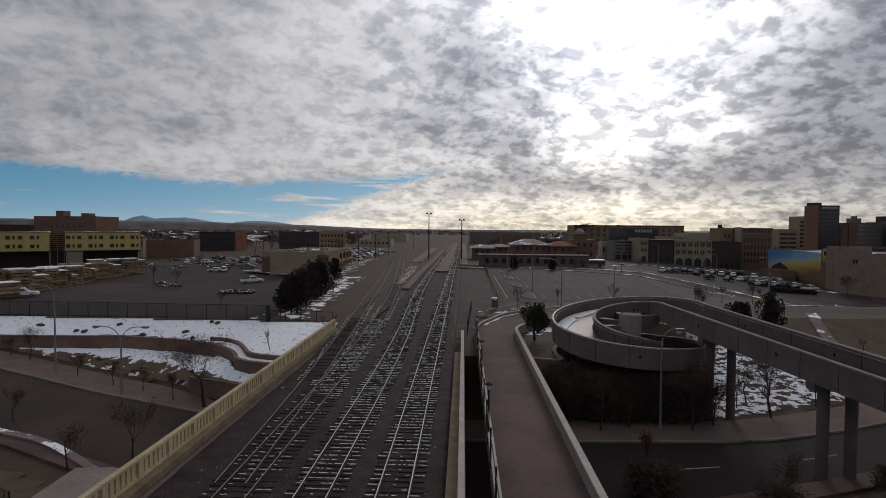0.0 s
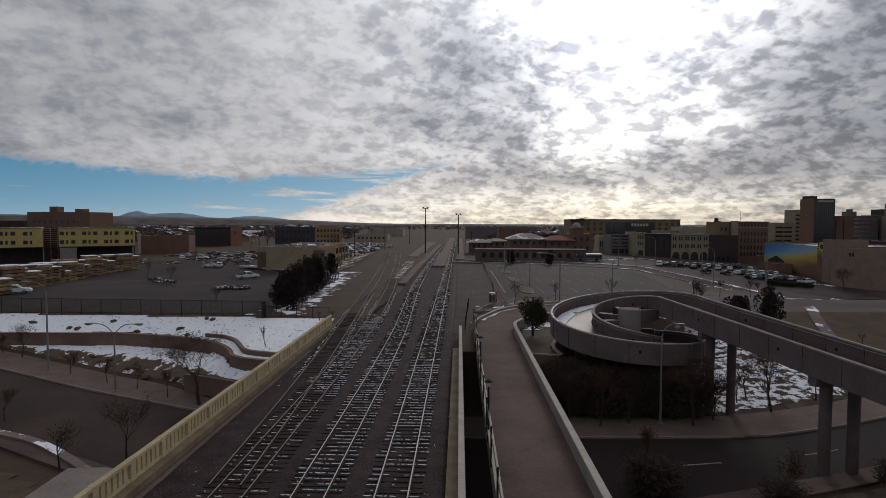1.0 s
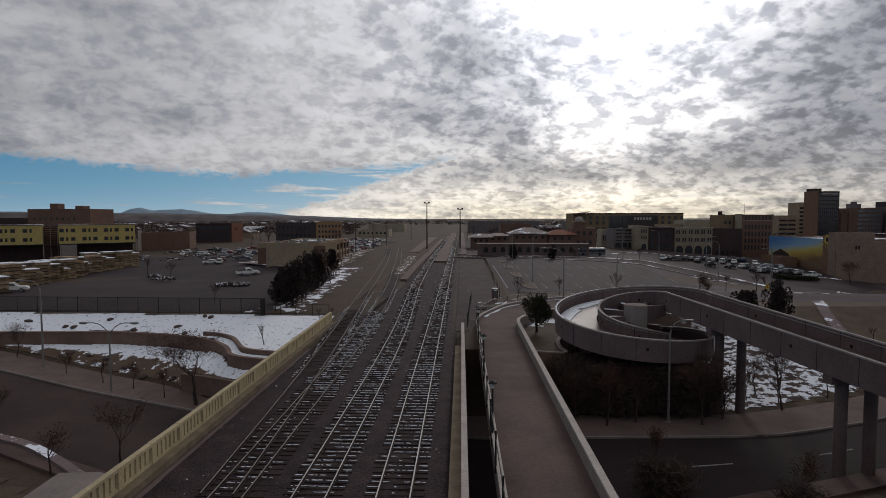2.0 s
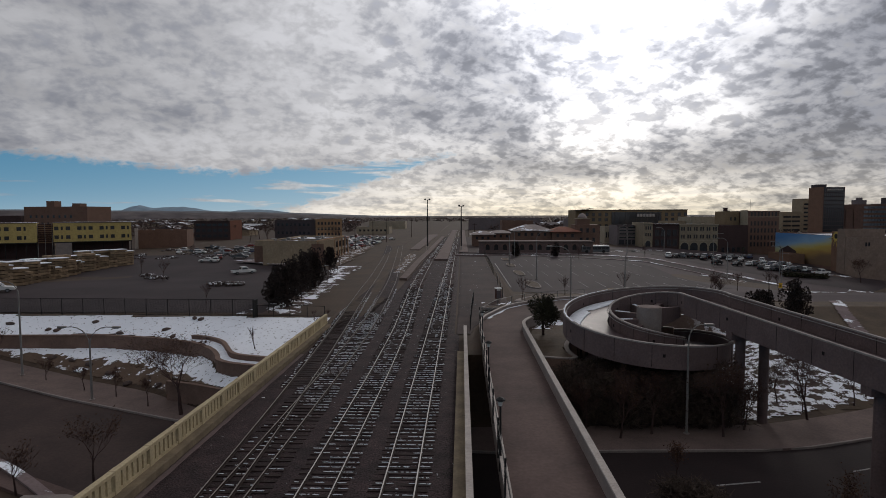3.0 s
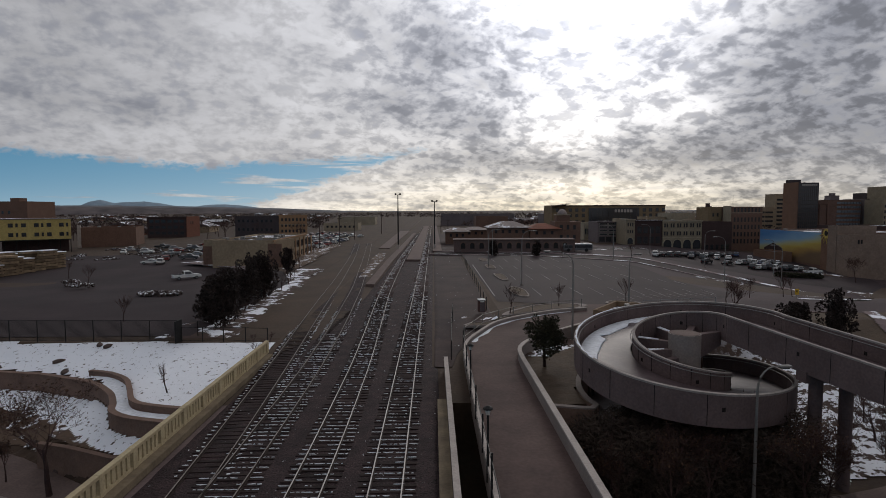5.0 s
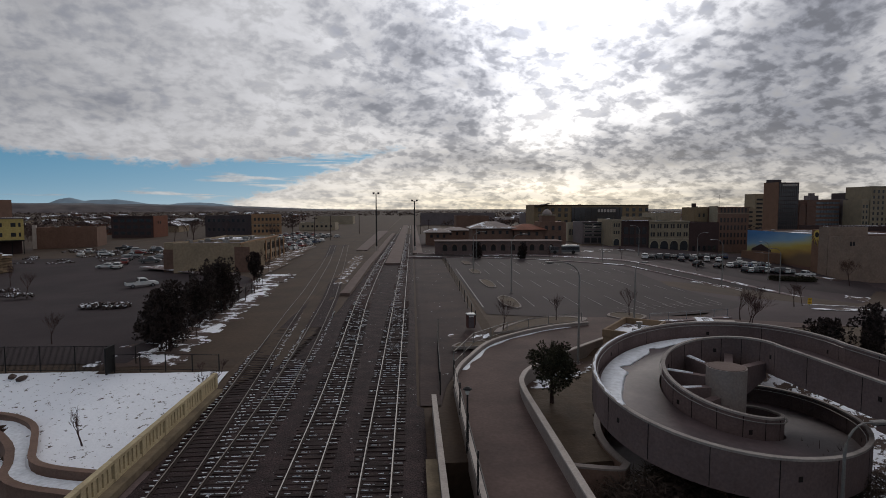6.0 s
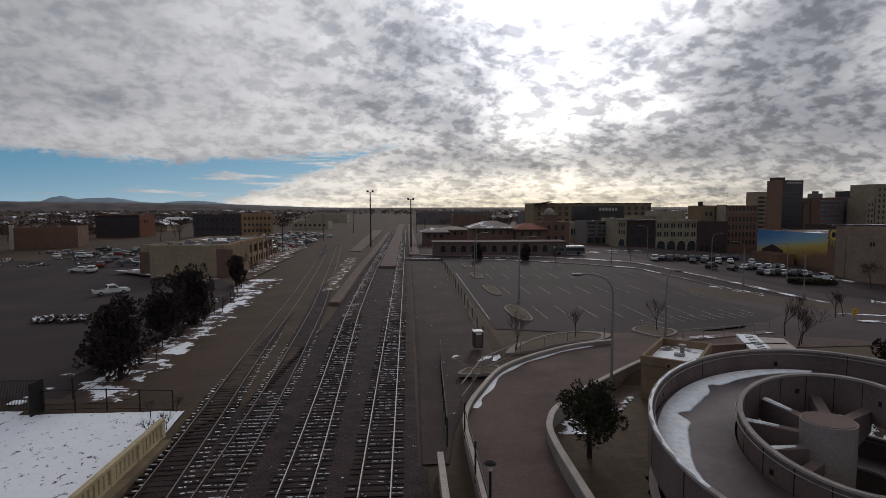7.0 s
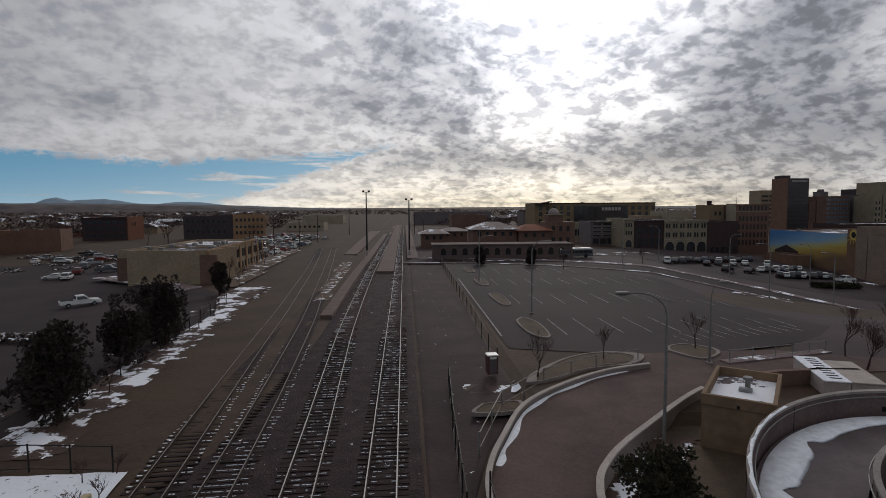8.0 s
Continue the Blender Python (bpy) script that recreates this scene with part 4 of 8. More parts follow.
        bm = bmesh.new()
        box(bm, cx - 1.9, cx + 1.9, -0.45, 0.45, top + 0.004, top + 0.68)
        part("crosshead", bm, M["concrete_dark"], p)


ramp()

# ------------------------------------------------------------------ makers: trees, lamps, fences, cars


def bare_tree(loc, h, spread, seed, label, group="", leaves=0, lean=(0, 0), name="bare_tree", levels=4):
    """Leafless tree: tapered trunk, forking limbs and fine twigs; a few dry leaves cling where asked."""
    rng = random.Random(seed)
    th = thing(name, label, "tree", group, loc=loc)
    trunk, crown, leaf = bmesh.new(), bmesh.new(), bmesh.new()
    r0 = h * 0.015 + 0.015

    def grow(p, d, length, r, lv):
        q = p
        pts, rad = [p], [r]
        n = 3 if lv < 3 else 2
        dd = d
        for k in range(n):
            dd = (dd + Vector((rng.uniform(-1, 1), rng.uniform(-1, 1), rng.uniform(-0.4, 0.9))) * 0.16).normalized()
            q = q + dd * length / n
            pts.append(q)
            rad.append(r * (1 - 0.55 * (k + 1) / n))
        tube(trunk if lv == 0 else crown, pts, rad, 7 if lv == 0 else (5 if lv == 1 else 3), caps=lv == 0)
        if lv >= levels:
            if rng.random() < leaves:
                for _ in range(3):
                    c = q + Vector((rng.uniform(-1, 1), rng.uniform(-1, 1), rng.uniform(-1, 1))) * 0.25
                    a, b = Vector((rng.uniform(-1, 1), rng.uniform(-1, 1), rng.uniform(-1, 1))) * 0.075, Vector((rng.uniform(-1, 1), rng.uniform(-1, 1), rng.uniform(-1, 1))) * 0.075
                    leaf.faces.new([leaf.verts.new(c), leaf.verts.new(c + a), leaf.verts.new(c + a + b), leaf.verts.new(c + b)])
            return
        kids = (5, 4, 4, 3, 3)[lv]
        for k in range(kids):
            t = 1.0 if k == 0 else rng.uniform(0.35, 1.0) if lv else rng.uniform(0.7, 1.0)
            i = min(int(t * n), n - 1)
            base = pts[i].lerp(pts[i + 1], t * n - i)
            az = rng.uniform(0, 6.283) + k * 2.4
            out = Vector((math.cos(az), math.sin(az), 0))
            tilt = rng.uniform(0.45, 1.0) * spread
            nd = (dd * (1.0 if k else 1.4) + out * tilt + Vector((0, 0, 0.15))).normalized()
            grow(base, nd, length * rng.uniform(0.55, 0.78), max(rad[i] * 0.55, 0.009), lv + 1)

    grow(Vector((0, 0, -0.1)), Vector((lean[0], lean[1], 1)).normalized(), h * 0.36, r0, 0)
    part("trunk", trunk, M["bark"], th)
    part("crown", crown, M["twig"], th, "fine bare twigs")
    if leaves:
        part("foliage", leaf, M["dryleaf"], th, "dry brown leaves")["kind"] = "stuff"
    else:
        leaf.free()
    return th


def leaf_crown(bm, rng, blobs, count, size):
    """Many small leaf clumps on and in a set of ellipsoids (centre, radii)."""
    total = sum(r[0] * r[1] + r[2] * r[1] for _, r in blobs)
    for c, r in blobs:
        for _ in range(int(count * (r[0] * r[1] + r[2] * r[1]) / total)):
            v = Vector((rng.gauss(0, 1), rng.gauss(0, 1), rng.gauss(0, 1))).normalized()
            k = rng.uniform(0.55, 1.0) ** 0.6 * rng.uniform(0.88, 1.12)
            p = Vector(c) + Vector((v.x * r[0], v.y * r[1], v.z * r[2])) * k
            s = size * rng.uniform(0.6, 1.4)
            u = Vector((rng.gauss(0, 1), rng.gauss(0, 1), rng.gauss(0, 1))).normalized()
            w = u.cross(v + Vector((0.01, 0, 0))).normalized()
            t = (v + Vector((0, 0, 0.35)) + u * 0.4).normalized()
            bm.faces.new([bm.verts.new(p - w * s * 0.5), bm.verts.new(p + w * s * 0.5), bm.verts.new(p + t * s)])
            bm.faces.new([bm.verts.new(p - u * s * 0.45), bm.verts.new(p + u * s * 0.45), bm.verts.new(p + (t + w * 0.5) * s * 0.9)])


def conifer(loc, h, w, seed, label, group="", name="juniper_tree", stem=0.12, material="conifer", count=4600, size=0.19, spiky=False):
    """Dense evergreen with an uneven outline built of lobes of small needle clumps."""
    rng = random.Random(seed)
    th = thing(name, label, "tree", group, loc=loc)
    bm = bmesh.new()
    pts = [(0, 0, -0.1), (rng.uniform(-0.1, 0.1), 0, h * 0.3), (rng.uniform(-0.2, 0.2), rng.uniform(-0.2, 0.2), h * 0.8)]
    tube(bm, pts, [h * 0.03 + 0.03, h * 0.025 + 0.02, 0.03], 7)
    for k in range(9):
        a, z = rng.uniform(0, 6.28), h * rng.uniform(stem, 0.6)
        tube(bm, [(0, 0, z), (math.cos(a) * w * 0.3, math.sin(a) * w * 0.3, z + h * 0.12)], [0.05, 0.02], 4)
    part("trunk", bm, M["bark"], th)
    bm = bmesh.new()
    blobs = []
    for k in range(16):
        t = rng.uniform(0, 1)
        z = h * (stem + 0.08 + (0.90 - stem) * t)
        rr = w / 2 * (1 - 0.55 * t) * (0.9 if not spiky else 0.75)
        a = rng.uniform(0, 6.28)
        o = rr * rng.uniform(0.25, 0.75)
        b = rr * rng.uniform(0.40, 0.62)
        blobs.append(((math.cos(a) * o, math.sin(a) * o, z), (b, b, b * (1.5 if spiky else 1.05) + 0.1 * h * (1 - t) * 0.5)))
    blobs.append(((0, 0, h * 0.5), (w * 0.24, w * 0.24, h * 0.34)))
    if spiky:                                            # upright leading shoots
        for k in range(12):
            a, o = rng.uniform(0, 6.28), w * rng.uniform(0.05, 0.46)
            z = h * rng.uniform(0.62, 1.0) * (1 - 0.45 * o / w)
            blobs.append(((math.cos(a) * o, math.sin(a) * o, z), (w * 0.045, w * 0.045, h * 0.17)))
    for k in range(14):                                  # stray tips that break the outline
        a, t = rng.uniform(0, 6.28), rng.uniform(0.1, 1.0)
        rr = w / 2 * (1.05 - 0.6 * t)
        blobs.append(((math.cos(a) * rr, math.sin(a) * rr, h * (stem + 0.1 + (0.92 - stem) * t)), (w * 0.07, w * 0.07, h * 0.09)))
    leaf_crown(bm, rng, blobs, count, size)
    part("crown", bm, M[material], th, "dense dark green foliage")
    return th


def street_lamp(loc, h, arm, az, label, group="street lamps", double=False, name="street_lamp"):
    """Tapered pole whose top bends over into an arm with a flat lamp head."""
    th = thing(name, label, "street lamp", group, loc=loc, rz=az)
    bm = bmesh.new()
    tube(bm, [(0, 0, -0.05), (0, 0, 0.10)], [0.24, 0.24], 12)
    part("base", bm, M["concrete"], th, bevel=0.02)
    bm = bmesh.new()
    tube(bm, [(0, 0, 0.05), (0, 0, h * 0.5), (0, 0, h - 1.25 if not double else h - 1.6)], [0.105, 0.085, 0.065], 10)
    part("pole", bm, M["galv"], th)
    for s in ((1, -1) if double else (1,)):
        bm = bmesh.new()
        z = h - 1.27 if not double else h - 1.62
        pts = [(0, 0, z)] + [(s * arm * (1 - math.cos(t)) * 0.75, 0, z + (h - z) * math.sin(t)) for t in (0.3, 0.6, 0.9, 1.2, 1.5)] + [(s * arm, 0, h - 0.02)]
        tube(bm, pts, [0.065, 0.06, 0.055, 0.05, 0.045, 0.042, 0.04], 8)
        part("arm", bm, M["galv"], th)
        bm = bmesh.new()
        box(bm, s * arm - 0.10, s * arm + 0.62 * s if s > 0 else s * arm + 0.10, -0.15, 0.15, h - 0.10, h + 0.06) if s > 0 else box(bm, s * arm - 0.62, s * arm + 0.10, -0.15, 0.15, h - 0.10, h + 0.06)
        head = part("lamp_head", bm, M["galv"], th, "grey cobra lamp head", bevel=0.04)
        bm = bmesh.new()
        x0 = s * arm + (0.08 if s > 0 else -0.48)
        box(bm, x0, x0 + 0.40, -0.11, 0.11, h - 0.135, h - 0.102)
        part("lens", bm, M["glass"], head)
    return th


def fence(pts, h, label, spacing=2.4, mesh=True, slats=False, top=True, material="iron", name="fence", posts_up=0.0, gap=0.16):
    """A fence along points: posts, rails and thin pales or wires."""
    th = thing(name, label, "fence")
    rail_t, rail_b, pales = bmesh.new(), bmesh.new(), bmesh.new()
    post = bmesh.new()
    tube(post, [(0, 0, -0.3), (0, 0, h + 0.06 + posts_up)], 0.045, 6)
    post = done(post, "post", M[material])
    for a, b in zip(pts, pts[1:]):
        a, b = Vector(a), Vector(b)
        n = max(1, round((b - a).length / spacing))
        for k in range(n + (1 if b == Vector(pts[-1]) else 0)):
            p = a.lerp(b, k / n)
            ob = new("post", post)
            ob.parent, ob.location = th, p
        d = (b - a).normalized()
        tube(rail_t, [a + Vector((0, 0, h)), b + Vector((0, 0, h))], 0.03, 5)
        tube(rail_b, [a + Vector((0, 0, 0.15)), b + Vector((0, 0, 0.15))], 0.022, 5)
        if mesh:
            m = int((b - a).length / gap)
            for k in range(m):
                p = a.lerp(b, (k + 0.5) / m)
                v = box(pales, -0.008, 0.008, -0.008, 0.008, 0.1, h)
                for q in v:
                    q.co += p
    part("top_rail", rail_t, M[material], th)
    part("bottom_rail", rail_b, M[material], th)
    if mesh:
        ob = part("pale_run", pales, M[material], th)
        ob["kind"] = "stuff"
    else:
        pales.free()
    return th


def rock(loc, s, seed, group="rocks", label="dark boulder lying on snowy grass"):
    rng = random.Random(seed)
    bm = bmesh.new()
    bmesh.ops.create_icosphere(bm, subdivisions=2, radius=1.0)
    for v in bm.verts:
        k = 1 + 0.28 * noise.noise(v.co * 1.4 + Vector((seed * 3.1, 0, 0)))
        v.co = Vector((v.co.x * s[0] * k, v.co.y * s[1] * k, v.co.z * s[2] * k))
    ob = solid("boulder", bm, M["rock"], label, "rock", group)
    ob.matrix_world = pose(loc[0], loc[1], loc[2] + s[2] * 0.45, 0, 0, rng.uniform(0, 360))
    return ob


PAINT = {
    "white": M["white_paint"],
    "black": mat("black_paint", (0.018, 0.018, 0.02), rough=0.25, spec=0.5, bump=0.0),
    "grey": mat("grey_paint", (0.11, 0.115, 0.12), rough=0.3, spec=0.5, bump=0.0),
    "silver": mat("silver_paint", (0.42, 0.43, 0.44), rough=0.3, spec=0.5, metal=0.3, bump=0.0),
    "red": mat("red_paint", (0.20, 0.025, 0.02), rough=0.3, spec=0.5, bump=0.0),
    "blue": mat("blue_paint", (0.03, 0.05, 0.11), rough=0.3, spec=0.5, bump=0.0),
}
M["headlight"] = mat("headlight", (0.6, 0.6, 0.58), rough=0.15, spec=0.6, bump=0.0)
M["taillight"] = mat("taillight", (0.25, 0.02, 0.015), rough=0.2, spec=0.6, bump=0.0)


def vehicle(kind, paint, loc, rz, group, label):
    """A sedan, wagon or pickup: body from a side profile, narrowed cabin, glass, wheels with rims, lights."""
    th = thing("pickup_truck" if kind == "pickup" else "car", label, "truck" if kind == "pickup" else "car", group, loc=loc, rz=rz)
    L, W = (5.6, 1.95) if kind == "pickup" else (4.6, 1.8)
    hw = W / 2
    if kind == "pickup":
        low = [(-2.8, 0.45), (-2.8, 1.05), (-0.55, 1.05), (1.15, 1.08), (2.55, 0.98), (2.8, 0.75), (2.8, 0.42)]
        cab = [(-0.75, 1.04), (-0.62, 1.72), (0.55, 1.76), (1.25, 1.07)]
    elif kind == "wagon":
        low = [(-2.3, 0.40), (-2.3, 0.95), (-2.1, 1.0), (0.9, 1.0), (2.1, 0.86), (2.3, 0.65), (2.3, 0.36)]
        cab = [(-2.15, 0.99), (-1.85, 1.62), (0.2, 1.66), (1.0, 0.99)]
    else:
        low = [(-2.3, 0.38), (-2.3, 0.86), (-1.6, 0.94), (0.9, 0.90), (2.1, 0.76), (2.3, 0.58), (2.3, 0.34)]
        cab = [(-1.75, 0.93), (-1.0, 1.38), (0.15, 1.42), (1.0, 0.89)]
    bm = bmesh.new()
    sides = [[bm.verts.new((x, s * hw * (0.94 if abs(x) > 2.0 else 1.0), z)) for x, z in low] for s in (-1, 1)]
    n = len(low)
    for k in range(n):
        bm.faces.new((sides[0][k], sides[0][(k + 1) % n], sides[1][(k + 1) % n], sides[1][k]))
    bm.faces.new(list(reversed(sides[0])))
    bm.faces.new(sides[1])
    part("body", bm, PAINT[paint], th, bevel=0.05)
    bm = bmesh.new()
    sides = [[bm.verts.new((x, s * hw * (0.93 if z < 1.2 else 0.78), z)) for x, z in cab] for s in (-1, 1)]
    for k in range(4):
        bm.faces.new((sides[0][k], sides[0][(k + 1) % 4], sides[1][(k + 1) % 4], sides[1][k]))
    bm.faces.new(list(reversed(sides[0])))
    bm.faces.new(sides[1])
    part("cabin", bm, PAINT[paint], th, bevel=0.03)
    zt, zb = cab[1][1], cab[0][1]
    for s in (-1, 1):
        bm = bmesh.new()
        q = [(cab[0][0] + 0.22, zb + 0.08), (cab[1][0] + 0.10, zt - 0.12), (cab[2][0] - 0.05, zt - 0.12), (cab[3][0] - 0.25, zb + 0.08)]
        def yy(z):
            return s * (hw * (0.93 + (0.78 - 0.93) * (z - zb) / (zt - zb)) + 0.012)
        v0 = [bm.verts.new((x, yy(z), z)) for x, z in q]
        v1 = [bm.verts.new((x, yy(z) - s * 0.03, z)) for x, z in q]
        bm.faces.new(v0), bm.faces.new(v1)
        for k in range(4):
            bm.faces.new((v0[k], v0[(k + 1) % 4], v1[(k + 1) % 4], v1[k]))
        part("side_window", bm, M["glass"], th)
    for nm, (xa, za), (xb, zb2) in (("windscreen", cab[3], cab[2]), ("rear_window", cab[0], cab[1])):
        bm = bmesh.new()
        o = 0.02 if nm == "windscreen" else -0.02
        pts = []
        for t, wd in ((0.12, 0.84), (0.88, 0.74)):
            x, z = xa + (xb - xa) * t + o, za + (zb2 - za) * t + 0.012
            pts.append([(x, -hw * wd, z), (x, hw * wd, z)])
        f = [bm.verts.new(p) for p in (pts[0][0], pts[0][1], pts[1][1], pts[1][0])]
        g = [bm.verts.new((p.co.x - o, p.co.y, p.co.z - 0.02)) for p in f]
        bm.faces.new(f), bm.faces.new(g)
        for k in range(4):
            bm.faces.new((f[k], f[(k + 1) % 4], g[(k + 1) % 4], g[k]))
        part(nm, bm, M["glass"], th)
    if kind == "pickup":
        bm = bmesh.new()
        box(bm, -2.68, -0.85, -hw + 0.14, hw - 0.14, 1.052, 1.06)
        part("bed_liner", bm, M["rubber"], th, "dark open load bed")
    for x in (-L * 0.31, L * 0.31):
        for s in (-1, 1):
            bm = bmesh.new()
            y = s * (hw - 0.08)
            tube(bm, [(x, y - 0.11, 0.34), (x, y + 0.11, 0.34)], 0.35, 14)
            wheel = part("wheel", bm, M["rubber"], th, "black tyre")
            bm = bmesh.new()
            tube(bm, [(x, y + s * 0.06, 0.34), (x, y + s * 0.125, 0.34)], 0.20, 10)
            part("rim", bm, M["steel"], wheel)
    for s in (-1, 1):
        for nm, x, mt in (("headlight", L / 2 - 0.03, "headlight"), ("taillight", -L / 2 - 0.02, "taillight")):
            bm = bmesh.new()
            box(bm, x, x + 0.05, s * hw * 0.72 - 0.16, s * hw * 0.72 + 0.16, 0.66, 0.80)
            part(nm, bm, M[mt], th)
    return th


CAR_MASTERS = {}


def park(kind, paint, x, y, rz, group):
    """Parks a vehicle on the ground; alike ones share their meshes."""
    words = {"pickup": f"{paint} pickup truck with an open bed parked on asphalt", "sedan": f"{paint} sedan parked on asphalt", "wagon": f"{paint} sport utility car parked on asphalt"}
    z = height(x, y) + 0.055
    key = (kind, paint)
    if key not in CAR_MASTERS:
        CAR_MASTERS[key] = vehicle(kind, paint, (x, y, z), rz, group, words[kind])
        CAR_MASTERS[key].scale = (0.86, 0.86, 0.88)
        return CAR_MASTERS[key]
    c = copy_thing(CAR_MASTERS[key], pose(x, y, z, 0, 0, rz))
    c["group"] = group
    return c

# ------------------------------------------------------------------ the terraced park and the street's trees


def in_upper(x, y):
    return y > lerp_table(x, PARK_WALL) + 0.5 and y < fence_y(x) - 0.2 and x < -12.4


def in_lower(x, y):
    return lerp_table(x, FAR_KERB) + walk_width(x) + 0.6 < y < lerp_table(x, PARK_WALL) - 0.3 and x < -12.6


drape("snow_upper", in_upper, -66, -12.4, 50, 71, 0.5, M["snowy_grass"], "snow-covered grass slope with tufts showing", "snow", lift=0.05, rough=0.05, kind="stuff")
def terrace_part(x, y):
    """0 at the pavement, 1 at the foot of the long wall."""
    a, b = lerp_table(x, FAR_KERB) + walk_width(x) + 0.6, lerp_table(x, PARK_WALL)
    return (y - a) / max(b - a, 1.0) + 0.16 * noise.noise(Vector((x * 0.35, y * 0.35, 9.0))) + 0.10 * noise.noise(Vector((x * 1.7, y * 1.7, 2.0))) + 0.05 * noise.noise(Vector((x * 5.0, y * 5.0, 4.0)))


def snowy_part(x, y):
    return terrace_part(x, y) > lerp_table(x, [(-30, 0.52), (-25, 0.42), (-22, 0.12)])


drape("snow_lower", lambda x, y: in_lower(x, y) and snowy_part(x, y), -66, -12.4, 48, 66, 0.2, M["snowy_grass"], "snow lying on the terrace below the long wall", "snow", lift=0.06, rough=0.05, kind="stuff")
drape("grass_lower", lambda x, y: in_lower(x, y) and not snowy_part(x, y), -66, -12.4, 48, 66, 0.2, M["scrap_snow"], "brown winter grass with scraps of snow", "grass", lift=0.06, rough=0.05, kind="stuff")
drape("grass_near", lambda x, y: y < lerp_table(x, NEAR_KERB) - 4.2 and x < -13, -44, -12.4, 6, 42, 1.0, M["brown_grass"], "dry brown grass beside the street", "grass", lift=0.05, rough=0.04, kind="stuff")
wall_run("wall_park", [(x, lerp_table(x, PARK_WALL), 0) for x in (-75, -68, -60, -52, -47, -42, -37, -33.5, -30.4, -27.8, -25.4)] + [p.to_tuple() for p in smooth_line([(-23.9, 59.9, 0), (-21.9, 57.9, 0), (-20.4, 55.6, 0), (-19.7, 54.2, 0), (-18.0, 53.0, 0), (-15, 52.1, 0), (-12.7, 51.4, 0)], 16)],
         0.35, -4.6, -1.50, M["retaining"], "long tan concrete retaining wall of the park", cap=M["retaining"], cap_over=0.05)
wall_run("wall_park_path", [p.to_tuple() for p in smooth_line([(-26.2, 62.6, 0), (-24.2, 61.9, 0), (-22.0, 60.2, 0), (-20.3, 57.6, 0), (-18.8, 55.2, 0), (-16.8, 54.1, 0), (-12.7, 53.1, 0)], 20)],
         0.30, -3.2, -1.12, M["retaining"], "curved tan wall along the park's snowy path", cap=M["retaining"], cap_over=0.04)
wall_run("wall_park_low", [(a, b, 0) for a, b in LOW_WALL], 0.30, -5.3, -3.25, M["retaining"], "low tan retaining wall above the pavement", cap=M["retaining"], cap_over=0.04)
strip("path_park", [p.to_tuple()[:2] for p in smooth_line([(-23.8, 59.9, 0), (-21.9, 57.9, 0), (-20.4, 55.6, 0), (-19.6, 54.2, 0), (-17.9, 53.0, 0), (-12.7, 51.5, 0)], 18)],
      [p.to_tuple()[:2] for p in smooth_line([(-24.2, 61.6, 0), (-22.1, 59.9, 0), (-20.5, 57.3, 0), (-19.0, 55.0, 0), (-16.9, 53.8, 0), (-12.7, 52.9, 0)], 18)],
      -1.46, M["snow"], "narrow snowy path between two curved walls", "path", thick=0.4)
# near corner: a kerbed bend, a concrete apron and an iron rail
strip("kerb_bend", [p.to_tuple()[:2] for p in smooth_line([(-40, 42.4, 0), (-32.6, 40.6, 0), (-28.7, 39.4, 0), (-25, 37.3, 0), (-21, 34.8, 0), (-17, 33.2, 0)], 24)],
      [p.to_tuple()[:2] for p in smooth_line([(-40, 43.0, 0), (-32.4, 41.3, 0), (-28.4, 40.0, 0), (-24.7, 37.9, 0), (-20.8, 35.4, 0), (-17, 33.8, 0)], 24)], 0.34, M["snowy_pavement"], "curved kerb dusted with snow", "kerb", thick=0.5, level=road_z)
slab("apron_concrete", [(-22.2, 34.2), (-19.8, 34.4), (-12.7, 32.0), (-12.7, 24), (-18.8, 27.6), (-22.0, 30.2)], -4.05, M["concrete"], "pale concrete apron below the bridge", "pavement", thick=1.6)
fence([(-30, 31.5, -4.4), (-25.5, 30.6, -4.2), (-22.0, 28.6, -4.1)], 1.1, "dark iron railing on the near slope", spacing=2.0, name="railing")

fence([(-75, fence_y(-75), -0.1), (-48, fence_y(-48), -0.1), (-21.6, fence_y(-21.6), -0.1)], 2.0, "tall dark iron fence between park and car park", spacing=2.7, gap=0.09)
fence([(-21.2, fence_y(-21) - 0.1, -0.1), (-17.4, 68.4, -0.1), (-13.2, 68.0, -0.15)], 1.35, "thin wire fence running down to the tracks", spacing=1.9, mesh=False, name="wire_fence")
bm = bmesh.new()
box(bm, -0.06, 0.06, -0.65, 0.65, 0.05, 2.1)
gate = solid("iron_gate", bm, M["iron"], "dark iron gate panel standing at the fence's end", "gate", bevel=0.015)
gate.location = (-21.35, 68.0, -0.1)
fence([(-20.6, 70.4, -0.1), (-20.6, 84, -0.1), (-21.4, 100, -0.1), (-22.5, 116, -0.1), (-27, 128, -0.1)], 1.5, "sagging wire fence beside the sidings", spacing=4.0, mesh=False, name="wire_fence")
drape("snow_siding", lambda x, y: -24.5 - (y - 72) * 0.02 < x < -17.6 - (y - 72) * 0.05 + 1.4 * noise.noise(Vector((x * 0.6, y * 0.6, 1.0))) and 69.5 < y < 132, -28, -15, 69, 133, 0.3, M["patchy_snow"], "drifts of snow along the car park's edge", "snow", lift=0.035, rough=0.04, kind="stuff")
drape("snow_siding_far", lambda x, y: -29 - (y - 132) * 0.10 < x < -25.5 - (y - 132) * 0.06, -42, -24, 132, 220, 1.6, M["scrap_snow"], "scraps of snow beside the sidings", "snow", lift=0.09, kind="stuff")

